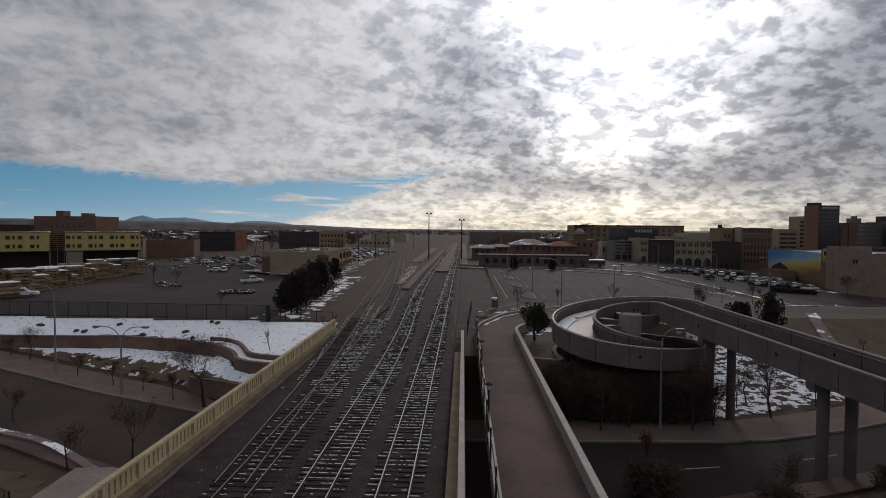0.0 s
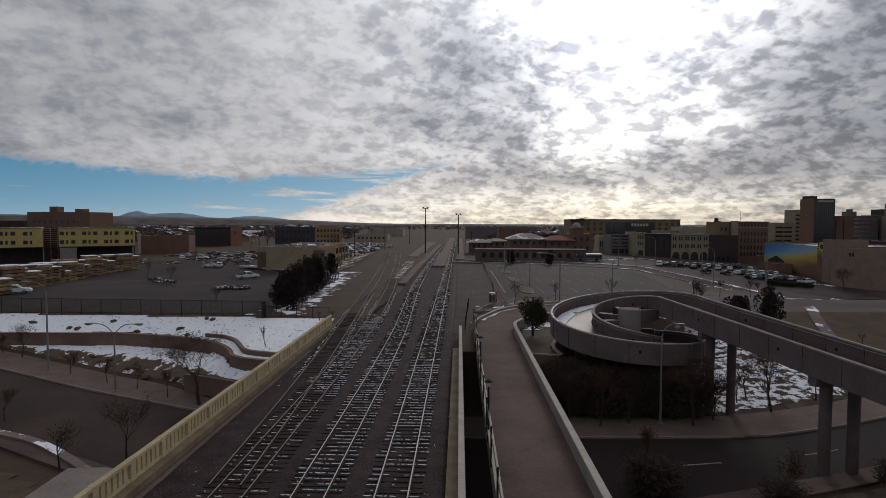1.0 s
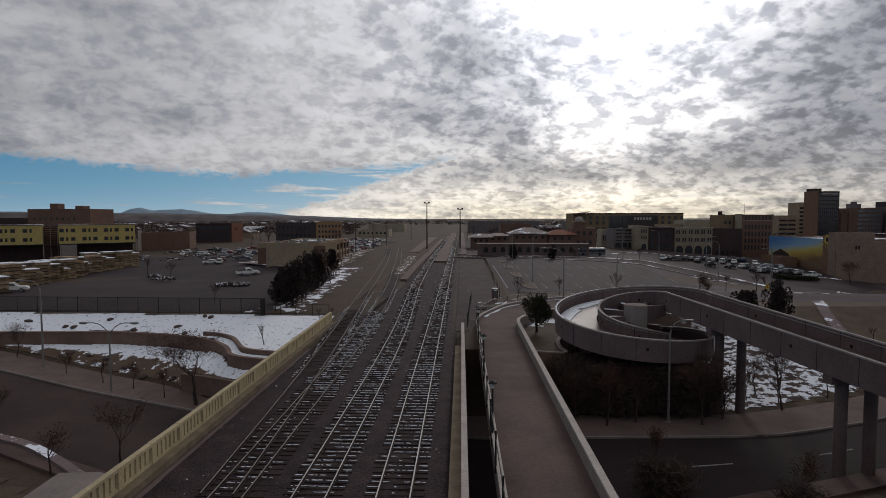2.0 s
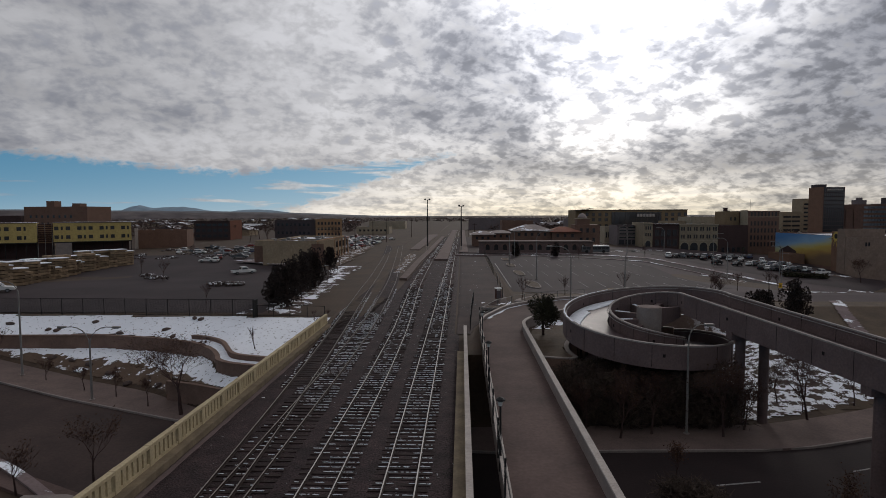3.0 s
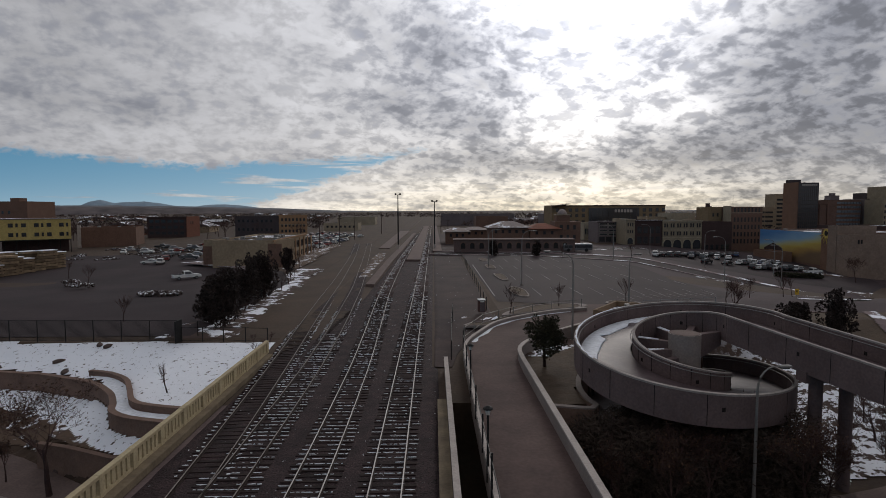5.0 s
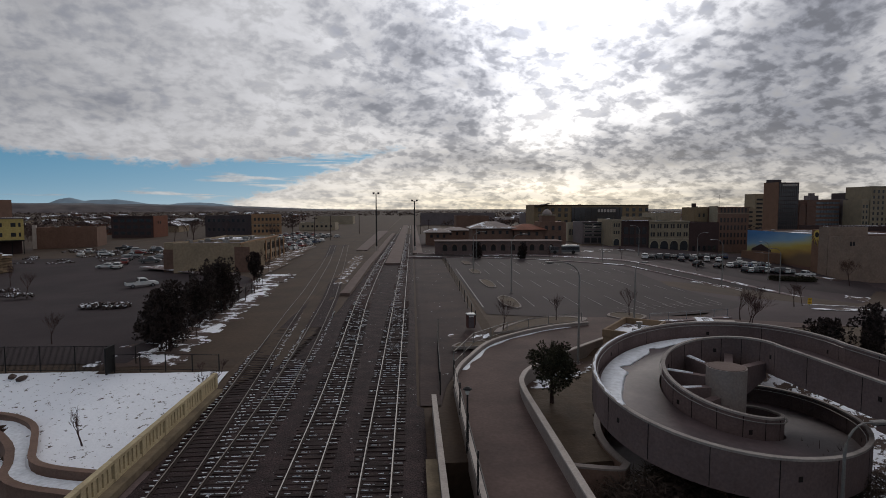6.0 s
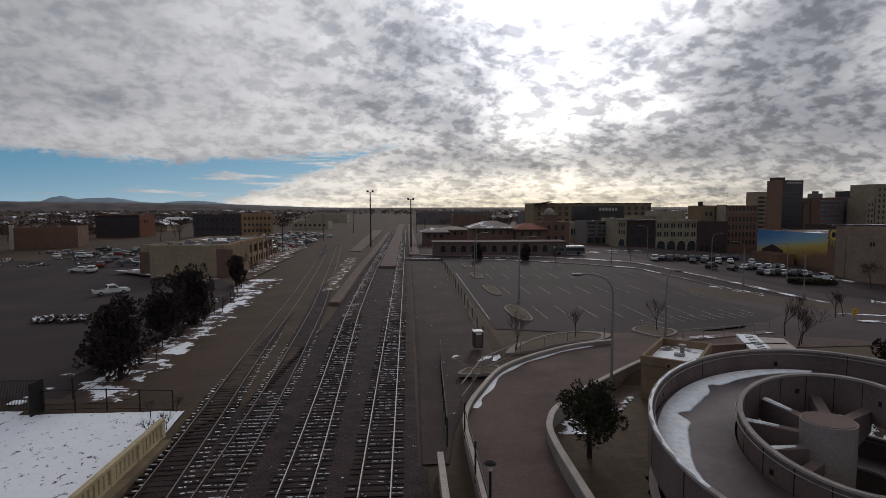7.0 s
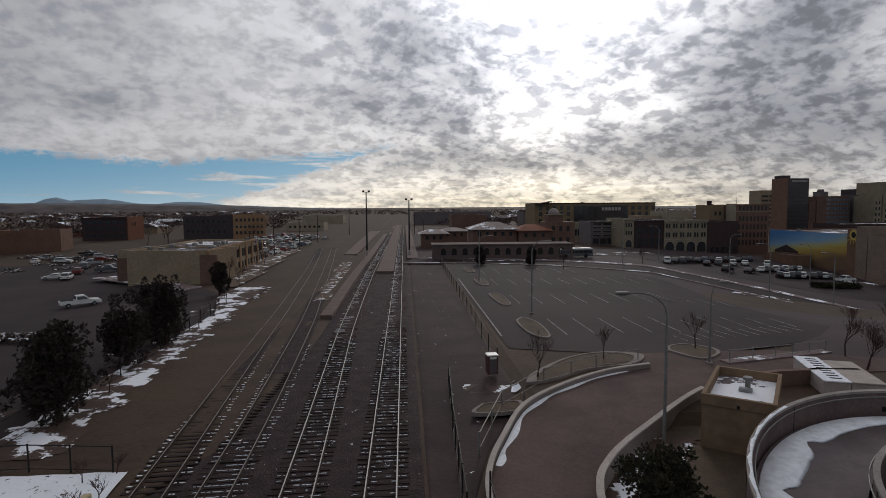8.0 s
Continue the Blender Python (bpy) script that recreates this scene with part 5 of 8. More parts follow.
for i, (x, y) in enumerate(((-40.0, 67.4), (-35.6, 64.9), (-43.3, 65.6), (-44.4, 65.7), (-30.5, 65.3), (-28.8, 63.4), (-28.5, 67.9), (-27.6, 67.6), (-50, 67))):
    rock((x, y, height(x, y)), (0.42 + 0.10 * (i % 3), 0.28, 0.22), i + 1)
for i, (x, y) in enumerate(((-33.0, 58.6), (-29.8, 56.6), (-36.2, 60.4), (-38.5, 61.2), (-26.4, 56.0), (-22.6, 52.9), (-16.6, 51.5), (-41, 61.6))):
    rock((x, y, height(x, y)), (0.46, 0.32, 0.26), i + 20, "terrace rocks", "snow-capped boulder on the planted terrace")

bare_tree((-21.0, 49.7, -5.0), 7.9, 1.25, 3, "broad bare street tree with clinging brown leaves", leaves=0.75, levels=5).scale = (1.38, 1.38, 1.0)
bare_tree((-46.0, 60.2, -3.4), 4.2, 0.85, 5, "young bare street tree with brown leaves", "street trees", leaves=0.5)
for i, (x, y, h) in enumerate(((-28.8, 53.2, 2.9), (-24.7, 51.2, 3.2), (-32.6, 54.4, 3.0), (-49.0, 61.2, 2.6), (-37.6, 56.2, 2.6))):
    bare_tree((x, y, road_z(x) + 0.18), h, 0.7, 10 + i, "thin staked sapling with brown leaves in the pavement", "saplings", name="sapling", levels=4, leaves=0.3)
bare_tree((-17.4, 57.3, height(-17.4, 57.3)), 3.1, 0.55, 31, "slender bare sapling on the snowy slope", name="sapling", levels=3)
bare_tree((-20.6, 37.9, -5.0), 5.0, 0.9, 41, "small tree with dry reddish leaves by the near pavement", "near trees", leaves=0.9)
bare_tree((-23.8, 35.6, -4.7), 3.8, 0.8, 42, "thin bare tree by the near pavement", "near trees", leaves=0.3)
bare_tree((-34.2, 43.6, -4.6), 3.4, 0.8, 43, "thin bare tree by the near pavement", "near trees", leaves=0.3)
street_lamp((-40.6, 57.0, road_z(-40.6) + 0.18), 9.3, 1.9, 180, "tall grey street lamp beside the pavement")
street_lamp((-30.3, 52.1, road_z(-30.3) + 0.18), 6.6, 2.2, 180, "grey double-armed street lamp beside the pavement", double=True)

# evergreens along the fence of the car park
for i, (x, y, h, w) in enumerate(((-19.7, 74.8, 6.0, 5.2), (-22.0, 77.6, 4.8, 3.6), (-21.6, 87.0, 5.9, 4.2), (-21.3, 94.0, 6.6, 4.6), (-23.4, 96.5, 5.6, 3.6), (-26.0, 124.0, 4.9, 3.2))):
    conifer((x, y, -0.1), h, w, 60 + i, "dark bushy juniper beside the car park fence", "junipers")
for i, (x, y) in enumerate(((-19.4, 80), (-20.8, 101), (-21.5, 108), (-23, 113), (-25.5, 132), (-27.5, 138), (-30, 150))):
    bare_tree((x, y, -0.15), 2.6 + (i % 3) * 0.6, 0.9, 80 + i, "scrubby bare bush in the fence line", "fence bushes", name="bare_bush", levels=3)
for i, (x, y) in enumerate(((-12.6, 65.6), (-13.4, 64.9), (-14.2, 67.2), (-13.0, 67.9))):
    bare_tree((x, y, height(x, y)), 1.6, 1.0, 100 + i, "dry weedy brush at the parapet's end", "brush", name="bare_bush", levels=3)

# ------------------------------------------------------------------ right of the tracks
EVX, EVY = 41.8, 70.6
fence([(4.45, 8, 0.6), (4.45, 30, 0.6), (4.5, 52, 0.55), (4.55, 62, 0.5)], 1.3, "chain-link fence on posts along the footway", spacing=4.2, mesh=False, name="chain_fence", posts_up=0.3)
fence([(3.6, 62, -0.2), (3.9, 72, -0.2), (4.3, 80, -0.2)], 1.5, "leaning dark wire fence by the tracks", spacing=2.5, mesh=False, name="wire_fence")
fence([(8.6, 84.5, -0.1), (9.0, 110, -0.1), (9.2, 140, -0.1), (9.2, 164, -0.1)], 1.4, "sagging wire fence along the car park", spacing=5.0, mesh=False, name="wire_fence")
fence([(5.0, 68.6, 0.0), (7.3, 75.0, 0.0), (11.2, 79.6, 0.0), (16.2, 82.8, 0.0), (20.2, 84.2, 0.0)], 1.0, "pale pipe railing above the footway wall", spacing=3.4, mesh=False, material="galv", name="pipe_railing")
foot = [(CX + (math.cos(t) + SKEW * math.sin(t)) * RO * 0.97, CY + EY * math.sin(t) * RO * 0.97, 0) for t in (radians(a) for a in range(62, 215, 5))]
wall_run("wall_planter", foot + [p.to_tuple() for p in smooth_line([(foot[-1][0] - 0.4, foot[-1][1] - 0.5, 0), (11.0, 50.9, 0), (9.2, 51.4, 0)], 8)], 0.3, -5.4, -0.35, M["retaining"],
         "planter wall above the ramp's pit", cap=M["concrete"])
drape("planter_ground", lambda x, y: in_planter(x, y) and off_oval(x, y) > -0.02 and x > 9.3 and y > 52.2 and y < 68.8 + max(0.0, (x - 13.5) * 0.9), 9, 24, 52, 73, 0.5, M["brown_grass"], "bare brown planting bed", "ground", lift=0.04, rough=0.06, kind="stuff")
drape("snow_bed", lambda x, y: 11.4 + (y - 66) * 0.8 < x < 14.0 + (y - 66) * 0.9 and 63.6 < y < 70.5, 9, 18, 62, 72, 0.4, M["patchy_snow"], "snow patch round a lamp's foot", "snow", lift=0.09, kind="stuff")
# dark sheet on the pit floor; its colour carries the shade below the ramp
drape("dirt_pit", lambda x, y: 9.5 < x < 25.5 and 48.2 < y < 68.5 and not in_planter(x, y) and (x > 15.8 or y < 52 or off_oval(x, y) < 0), 9, 33, 47, 69, 0.7, M["underbrush"], "leaf-strewn ground under the ramp, the ramp's shade put into its dark colour", "ground", lift=0.04, rough=0.08, kind="stuff")
drape("snow_pit", lambda x, y: 24 + (y - 52) * 0.1 < x < 44 and lerp_table(x, FAR_KERB) + 5.9 + 0.8 * noise.noise(Vector((x, y, 0))) < y < 72 - abs(x - 32) * 0.4, 23, 46, 48, 74, 0.3, M["bank_snow"], "snow on the bank behind the bridge", "snow", lift=0.06, kind="stuff")
drape("bank_right", lambda x, y: x > 33 and lerp_table(x, FAR_KERB) + 5 < y < 80, 33, 66, 50, 82, 1.0, M["brown_grass"], "brown winter grass bank", "grass", lift=0.03, kind="stuff")

conifer((11.0, 60.7, -0.52), 3.95, 3.8, 7, "rounded evergreen growing in the planter", name="evergreen_tree", stem=0.40, material="shrub", count=4600, size=0.13)
for i, (x, y, h, w) in enumerate(((EVX, EVY, 4.9, 3.6), (EVX - 3.0, EVY + 1.6, 3.2, 3.4))):
    conifer((x, y, height(x, y)), h, w, 20 + i, "dark evergreen beyond the footbridge", "far-side evergreens", name="evergreen_tree", spiky=True)


def thicket(x, y, h, w, seed):
    """Tangled brush: many stems under a ragged mass of fine dead twigs."""
    rng = random.Random(seed)
    z = height(x, y)
    th = thing("thicket", "dense dark winter brush below the ramp", "bush", "thickets", loc=(x, y, z))
    bm = bmesh.new()
    for _ in range(26):
        a, r = rng.uniform(0, 6.28), rng.uniform(0.1, 0.5) * w
        p = Vector((rng.uniform(-0.3, 0.3), rng.uniform(-0.3, 0.3), -0.1))
        q = Vector((math.cos(a) * r, math.sin(a) * r, h * rng.uniform(0.6, 1.1)))
        tube(bm, [p, p.lerp(q, 0.5) + Vector((0, 0, 0.2)), q], [0.05, 0.03, 0.012], 4)
    part("stem_tangle", bm, M["bark"], th)["kind"] = "stuff"
    bm = bmesh.new()
    for _ in range(2600):
        v = Vector((rng.gauss(0, 0.33) * w * 0.62, rng.gauss(0, 0.33) * w * 0.5, h * rng.uniform(0.15, 1.0)))
        d = Vector((rng.gauss(0, 1), rng.gauss(0, 1), rng.gauss(0.4, 1))).normalized()
        e = d.orthogonal().normalized() * 0.034
        ln = rng.uniform(0.25, 0.6)
        bm.faces.new([bm.verts.new(v - e), bm.verts.new(v + e), bm.verts.new(v + d * ln)])
    part("twig_mass", bm, M["brush"], th)["kind"] = "stuff"


for i in range(10):
    thicket(12.6 + i * 1.22 + 0.4 * math.sin(i * 2.1), 48.0 + 0.3 * math.sin(i * 1.7), 3.9 + 0.7 * math.sin(i * 1.3), 3.2, 700 + i)
for i in range(10):
    thicket(11.4 + i * 1.35, 49.4 + 0.4 * math.sin(i * 2.7), 4.5 + 0.5 * math.sin(i * 2.3), 3.6, 730 + i)
for i in range(7):
    thicket(14.4 + i * 1.4, 51.2, 4.5 + 0.5 * math.sin(i * 2.3), 3.4, 750 + i)
for i, (x, y, h) in enumerate(((14.6, 34.4, 2.3), (15.9, 34.6, 1.9), (31.0, 35.4, 1.6), (21.4, 31.4, 2.0))):
    thicket(x, y, h, 2.6, 780 + i)
for i, (x, y, h) in enumerate(((33.5, 55, 5.4), (30.5, 53.5, 4.4), (36.5, 52.6, 4.2), (27.2, 54.5, 4.2), (41, 56, 4.4), (29.0, 52.2, 3.4), (31.6, 51.6, 3.0), (34.6, 57.5, 4.0), (38.5, 54.0, 3.6), (26.0, 52.8, 3.4), (28.6, 57.0, 4.4))):
    bare_tree((x, y, height(x, y)), h, 0.85, 200 + i, "bare tree on the snowy bank behind the bridge", "bank trees")
for i, (x, y, h) in enumerate(((16.2, 39.0, 3.4), (23.5, 34.6, 3.4), (18.5, 52.5, 4.2), (22.5, 51.5, 4.6), (26.4, 50.9, 3.6))):
    bare_tree((x, y, height(x, y)), h, 0.9, 220 + i, "small tree with yellowing leaves below the ramp", "pit trees", leaves=0.8 if i < 2 else 0.2)

for i, (x, y, h, lv) in enumerate(((14.6, 45.6, 5.6, 0.35), (17.2, 46.4, 6.2, 0.25), (22.4, 46.0, 6.4, 0.5), (24.6, 47.4, 5.2, 0.2), (12.2, 46.6, 4.6, 0.2))):
    bare_tree((x, y, height(x, y) + 0.1), h, 0.95, 240 + i, "dark street tree with a haze of brown twigs before the ramp", "ramp trees", leaves=lv, levels=5)
street_lamp((19.9, 46.6, -5.05), 8.45, 1.3, 5, "tall grey street lamp rising beside the ramp")
street_lamp((15.45, 69.6, -0.55), 8.6, 2.2, 176, "tall grey lamp on a round concrete foot in the planter")
street_lamp((25.6, 83.0, 0.05), 6.6, 0.8, 0, "thin grey lamp pole at the car park's corner")
for x, y, h, az, g in ((16.2, 105.2, 8.6, 10, 1), (17.4, 160.5, 8.0, 0, 1), (13.6, 132.5, 7.8, 0, 1), (59.5, 125.4, 9.0, 180, 1), (72.5, 128.0, 8.8, 180, 1), (67.0, 149.0, 8.6, 0, 1), (82, 146, 8.6, 180, 1), (46, 152, 8.0, 180, 1), (96, 122, 9.0, 180, 1), (62, 170, 8.0, 180, 1)):
    street_lamp((x, y, height(x, y) + 0.1), h, 1.8, az, "grey street lamp by the car park", "car park lamps")

bare_tree((30.8, 49.6, height(30.8, 49.6)), 6.6, 0.95, 260, "broad bare tree on the snowy bank behind the bridge", "bank trees", levels=5)


def path_lamp(x, y, z, h):
    """Dark post with a small capped lantern beside the footway."""
    th = thing("path_lamp", "dark slim post with a small capped lantern by the footway", "path lamp", "path lamps", loc=(x, y, z))
    bm = bmesh.new()
    tube(bm, [(0, 0, -0.1), (0, 0, h - 0.3)], [0.07, 0.045], 8)
    part("post", bm, M["iron"], th)
    bm = bmesh.new()
    tube(bm, [(0, 0, h - 0.3), (0, 0, h - 0.05)], [0.09, 0.15], 8)
    part("lantern", bm, M["headlight"], th, "pale glass lantern")
    bm = bmesh.new()
    tube(bm, [(0, 0, h - 0.048), (0, 0, h + 0.02), (0, 0, h + 0.1)], [0.24, 0.2, 0.05], 10)
    part("cap", bm, M["iron"], th)


for y_ in (29.5, 41.0, 52.5):
    path_lamp(4.52, y_, 0.0, 3.3)


def scrap(cx, cy, rx, ry, seed):
    """A ragged patch of old snow on open ground."""
    def inside(x, y):
        return math.hypot((x - cx) / rx, (y - cy) / ry) + 0.7 * noise.noise(Vector((x * 0.35, y * 0.35, seed))) < 0.85
    drape("snow_scrap", inside, cx - rx * 1.6, cx + rx * 1.6, cy - ry * 1.6, cy + ry * 1.6, 0.5, M["patchy_snow"], "ragged patch of old snow on the ground", "snow", lift=0.11, kind="stuff")


for k_, spec_ in enumerate(((62, 100, 5, 2.2), (71, 95.5, 6, 1.8), (84, 119, 8, 3), (97, 134, 8, 3), (60, 128, 5, 1.6), (48, 181, 9, 2.4), (62, 186, 8, 2.0), (27, 168.8, 12, 1.0), (104, 160, 6, 2.4), (44.5, 62.5, 4.5, 3.5), (56.0, 90.5, 5, 1.5))):
    scrap(*spec_, k_ * 3.7)

# small building with a flat snowy roof at the end of the footway


def plant_room():
    th = thing("plant_room", "small brown brick plant room with a flat snowy roof", "building", loc=(17.4, 69.3, 0), rz=-37)
    w, d = 3.5, 6.2
    bm = bmesh.new()
    box(bm, 0, w, 0, d, -5.0, 1.9)
    part("wall", bm, M["brick_brown"], th)
    for b in ((-0.06, w + 0.06, -0.06, 0.16), (-0.06, w + 0.06, d - 0.16, d + 0.06), (-0.06, 0.16, 0.162, d - 0.162), (w - 0.16, w + 0.06, 0.162, d - 0.162)):
        bm = bmesh.new()
        box(bm, *b, 1.902, 2.5)
        part("parapet", bm, M["brick_brown"], th, bevel=0.02)
    bm = bmesh.new()
    box(bm, 0.17, w - 0.17, 0.17, d - 0.17, 1.904, 1.98)
    part("roof", bm, M["roof_snow"], th, "flat roof under snow")
    bm = bmesh.new()
    tube(bm, [(1.9, 3.9, 1.98), (1.9, 3.9, 2.5)], 0.15, 12)
    tube(bm, [(1.9, 3.9, 2.51), (1.9, 3.9, 2.68)], 0.27, 12)
    part("vent_cowl", bm, M["galv"], th, "round roof vent")
    bm = bmesh.new()
    box(bm, 1.5, 2.2, 3.0, 3.4, 1.982, 2.2)
    part("roof_unit", bm, M["steel"], th, bevel=0.03)
    bm = bmesh.new()
    box(bm, 1.7, 1.85, -0.075, -0.062, 1.95, 2.12)
    part("scupper", bm, M["joint"], th)


M["brick_brown"] = brickish("brick_brown", (0.24, 0.165, 0.105))
M["roof_snow"] = mat("roof_snow", (0.16, 0.15, 0.145), (0.11, 0.10, 0.10), scale=0.6, fine=4, bump=0.2, snow=0.62, snow_scale=0.45)
plant_room()


def trailer():
    th = thing("utility_shed", "white flat-roofed utility shed with ribbed snowy roof", "shed", loc=(29.2, 75.3, 0), rz=-20)
    for x0, x1, y1, nm in ((0, 1.6, 6.2, "ribbed"), (1.66, 3.6, 5.4, "plain")):
        bm = bmesh.new()
        box(bm, x0, x1, 0, y1, -0.1, 0.9)
        part("wall", bm, M["pale_cap"], th)
        bm = bmesh.new()
        box(bm, x0 - 0.03, x1 + 0.02, -0.1, y1 + 0.1, 0.903, 1.0)
        part("roof", bm, M["snow_smooth"] if nm == "ribbed" else M["pale_cap"], th, nm + " white roof panel", bevel=0.02)
    for k in range(9):
        bm = bmesh.new()
        box(bm, 0.55, 1.25, 0.5 + k * 0.62, 0.66 + k * 0.62, 1.002, 1.03)
        part("roof_rib", bm, M["iron"], th)


trailer()
wall_run("wall_service_yard", [(22.8, 76.4, 0), (27.5, 77.6, 0), (31, 77.8, 0), (33.5, 77.4, 0)], 0.3, -3.0, 0.9, M["retaining"], "low brown wall behind the ramp", cap=M["retaining"])
fence([(27.4, 83.2, 0.1), (32, 84.2, 0.1), (37.4, 85.5, 0.1)], 0.9, "low pipe railing along the car park", spacing=2.2, mesh=False, name="pipe_railing", material="steel")
slab("kerb_walk", [(27.0, 82.6), (37.6, 85.0), (37.4, 86.0), (26.8, 83.6)], 0.14, M["snowy_pavement"], "narrow raised walk dusted with snow", "pavement", thick=0.25)


def toilet_box():
    th = thing("portable_toilet", "dark portable toilet cabin with a white roof", "portable toilet", loc=(7.8, 82.2, -0.02), rz=6)
    th.scale = (0.68, 0.68, 0.68)
    bm = bmesh.new()
    box(bm, -0.6, 0.6, -0.6, 0.6, 0.0, 2.05)
    part("cabin", bm, M["brick_dark"], th, bevel=0.04)
    bm = bmesh.new()
    box(bm, -0.66, 0.66, -0.66, 0.66, 2.052, 2.22)
    part("roof", bm, M["white_paint"], th, "white plastic roof", bevel=0.06)
    bm = bmesh.new()
    box(bm, -0.42, 0.42, -0.64, -0.605, 0.12, 1.7)
    part("door", bm, M["grey_plastic"], th)
    bm = bmesh.new()
    box(bm, -0.38, 0.38, -0.63, -0.605, 1.75, 1.98)
    part("vent", bm, M["white_paint"], th)


M["brick_dark"] = brickish("brick_dark", (0.105, 0.055, 0.045))
M["grey_plastic"] = mat("grey_plastic", (0.12, 0.11, 0.11), rough=0.5, bump=0.02)
toilet_box()
drape("snow_scrap", lambda x, y: 5.4 < x < 9.4 and 78.4 < y < 80.6, 4.5, 10, 78, 81, 0.4, M["patchy_snow"], "scraps of snow beside the cabin", "snow", lift=0.08, kind="stuff")


def kerbed_island(pts, name="kerb_island", label="kerbed parking island with gravel", fill="brown_grass"):
    th = thing(name, label, "parking island", "parking islands")
    z = 0.0
    ring = [p.to_tuple()[:2] for p in smooth_line([(a, b, 0) for a, b in pts + pts[:1]], 40)]
    c = (sum(p[0] for p in ring) / 40, sum(p[1] for p in ring) / 40)
    bm = bmesh.new()
    inner = [(c[0] + (p[0] - c[0]) * 0.84, c[1] + (p[1] - c[1]) * 0.92) for p in ring]
    sweep(bm, [[(a[0], a[1], -0.1), (b[0], b[1], -0.1), (b[0], b[1], 0.15), (a[0], a[1], 0.15)] for a, b in zip(ring, inner)])
    part("kerb", bm, M["concrete"], th)
    bm = bmesh.new()
    bm.faces.new([bm.verts.new((p[0], p[1], 0.10)) for p in inner[:-1]])
    part("fill", bm, M[fill], th)
    return th


kerbed_island([(14.5, 102.8), (15.6, 99.8), (15.5, 94.0), (14.6, 92.6), (13.5, 95), (13.4, 100.5)], fill="brown_grass")
kerbed_island([(14.2, 120.6), (15.0, 118), (14.95, 111.6), (14.2, 110.6), (13.5, 112), (13.2, 119.4)])
kerbed_island([(14.0, 137.4), (14.9, 135), (14.8, 129.6), (14.0, 128.8), (13.2, 130), (13.1, 136)])
kerbed_island([(14.0, 154), (14.9, 152), (14.8, 147), (14.0, 146), (13.2, 147), (13.1, 153)])
kerbed_island([(6.0, 75.2), (8.6, 75.6), (8.1, 73.9), (5.3, 73.7)], label="small kerbed bed of bare earth")
kerbed_island([(24.0, 87.0), (24.8, 88.4), (26.6, 89.0), (28.4, 87.4), (28.0, 85.6), (25.6, 84.2)], fill="brown_grass", label="rounded kerbed bed with a bare tree")
kerbed_island([(9.8, 79.2), (10.9, 81.6), (14.8, 85.6), (18.6, 87.0), (21.3, 85.8), (19.4, 83.2), (15.4, 82.2), (11.8, 79.8)], fill="brown_grass", label="long kerbed bed beside the footway")
for i, (x, y) in enumerate(((17.6, 85.0), (26.8, 87.4), (10.9, 80.4), (54.6, 97), (52, 95), (38, 84), (46, 93), (33, 150), (52, 156), (37.5, 81))):
    bare_tree((x, y, height(x, y) + 0.1), 3.4 + (i % 3) * 0.4, 0.6, 300 + i, "small bare tree in a kerbed bed", "car park trees", levels=4)
for i, (x, y, h) in enumerate(((17.7, 161.5, 3.6), (28.7, 159.2, 3.8))):
    conifer((x, y, 0.0), h, 2.4, 330 + i, "small dark cypress by the street", "cypresses", name="cypress_tree", count=900, size=0.4)


def bay_lines():
    """Painted lines of the parking bays, each a thin strip on the asphalt."""
    line = bmesh.new()
    box(line, -0.055, 0.055, -3.9, 3.9, 0.0, 0.012)
    line = done(line, "bay_line", M["white_line"])
    short = bmesh.new()
    box(short, -0.09, 0.09, -22, 22, 0.0, 0.012)
    short = done(short, "bay_line", M["white_line"])
    for yc, x0, x1 in ((98.0, 17.2, 44), (115.3, 16.2, 46), (132.5, 16.2, 43), (148, 16.2, 36)):
        x = x0
        while x < x1:
            ob = tagged(new("bay_line", line), "worn white parking bay line", "road marking", "bay lines", "structure")
            ob.matrix_world = pose(x, yc, fall(x, yc) + 0.004, 0, 0, 0)
            x += 2.92
    ob = tagged(new("bay_line", short), "long white edge line of the car park", "road marking", "bay lines", "structure")
    ob.location = (10.65, 116, 0.004)
    mark = bmesh.new()
    box(mark, -0.05, 0.05, -1.4, 1.4, 0.0, 0.012)
    mark = done(mark, "bay_line", M["white_line"])
    for k in range(11):
        ob = tagged(new("bay_line", mark), "worn white parking bay line", "road marking", "bay lines", "structure")
        ob.matrix_world = pose(27.5 + k * 1.35, 92.0 + k * 0.28, fall(30, 92) + 0.004, 0, 0, 12)


bay_lines()

# ------------------------------------------------------------------ platforms and poles


def platform(name, left, right, y0, y1, z, label):
    bm = bmesh.new()
    rows = []
    y = y0
    while y <= y1:
        rows.append([(left(y), y, -0.3), (right(y), y, -0.3), (right(y), y, z), (left(y), y, z)])
        y += 6
    sweep(bm, rows)
    solid(name, bm, M["pavement"], label, "platform", kind="structure")


platform("platform_island", lambda y: -4.25, lambda y: -0.95, 148.5, 420, 0.30, "long pale concrete station platform between tracks")
platform("platform_siding", lambda y: lerp_table(y, [(105, -8.7), (150, -8.9), (178, -8.6), (300, -8.0)]), lambda y: lerp_table(y, [(105, -7.3), (150, -7.3), (178, -6.9), (300, -6.4)]), 105.5, 300, 0.22, "narrow pale concrete platform beside the curving track")
platform("platform_old", lambda y: lerp_table(y, [(170, -14.5), (300, -16)]), lambda y: lerp_table(y, [(170, -11.5), (300, -11)]), 190, 330, 0.15, "old broken concrete platform")
platform("platform_side", lambda y: 1.9, lambda y: 4.6, 176, 420, 0.28, "pale platform beside the mainline")
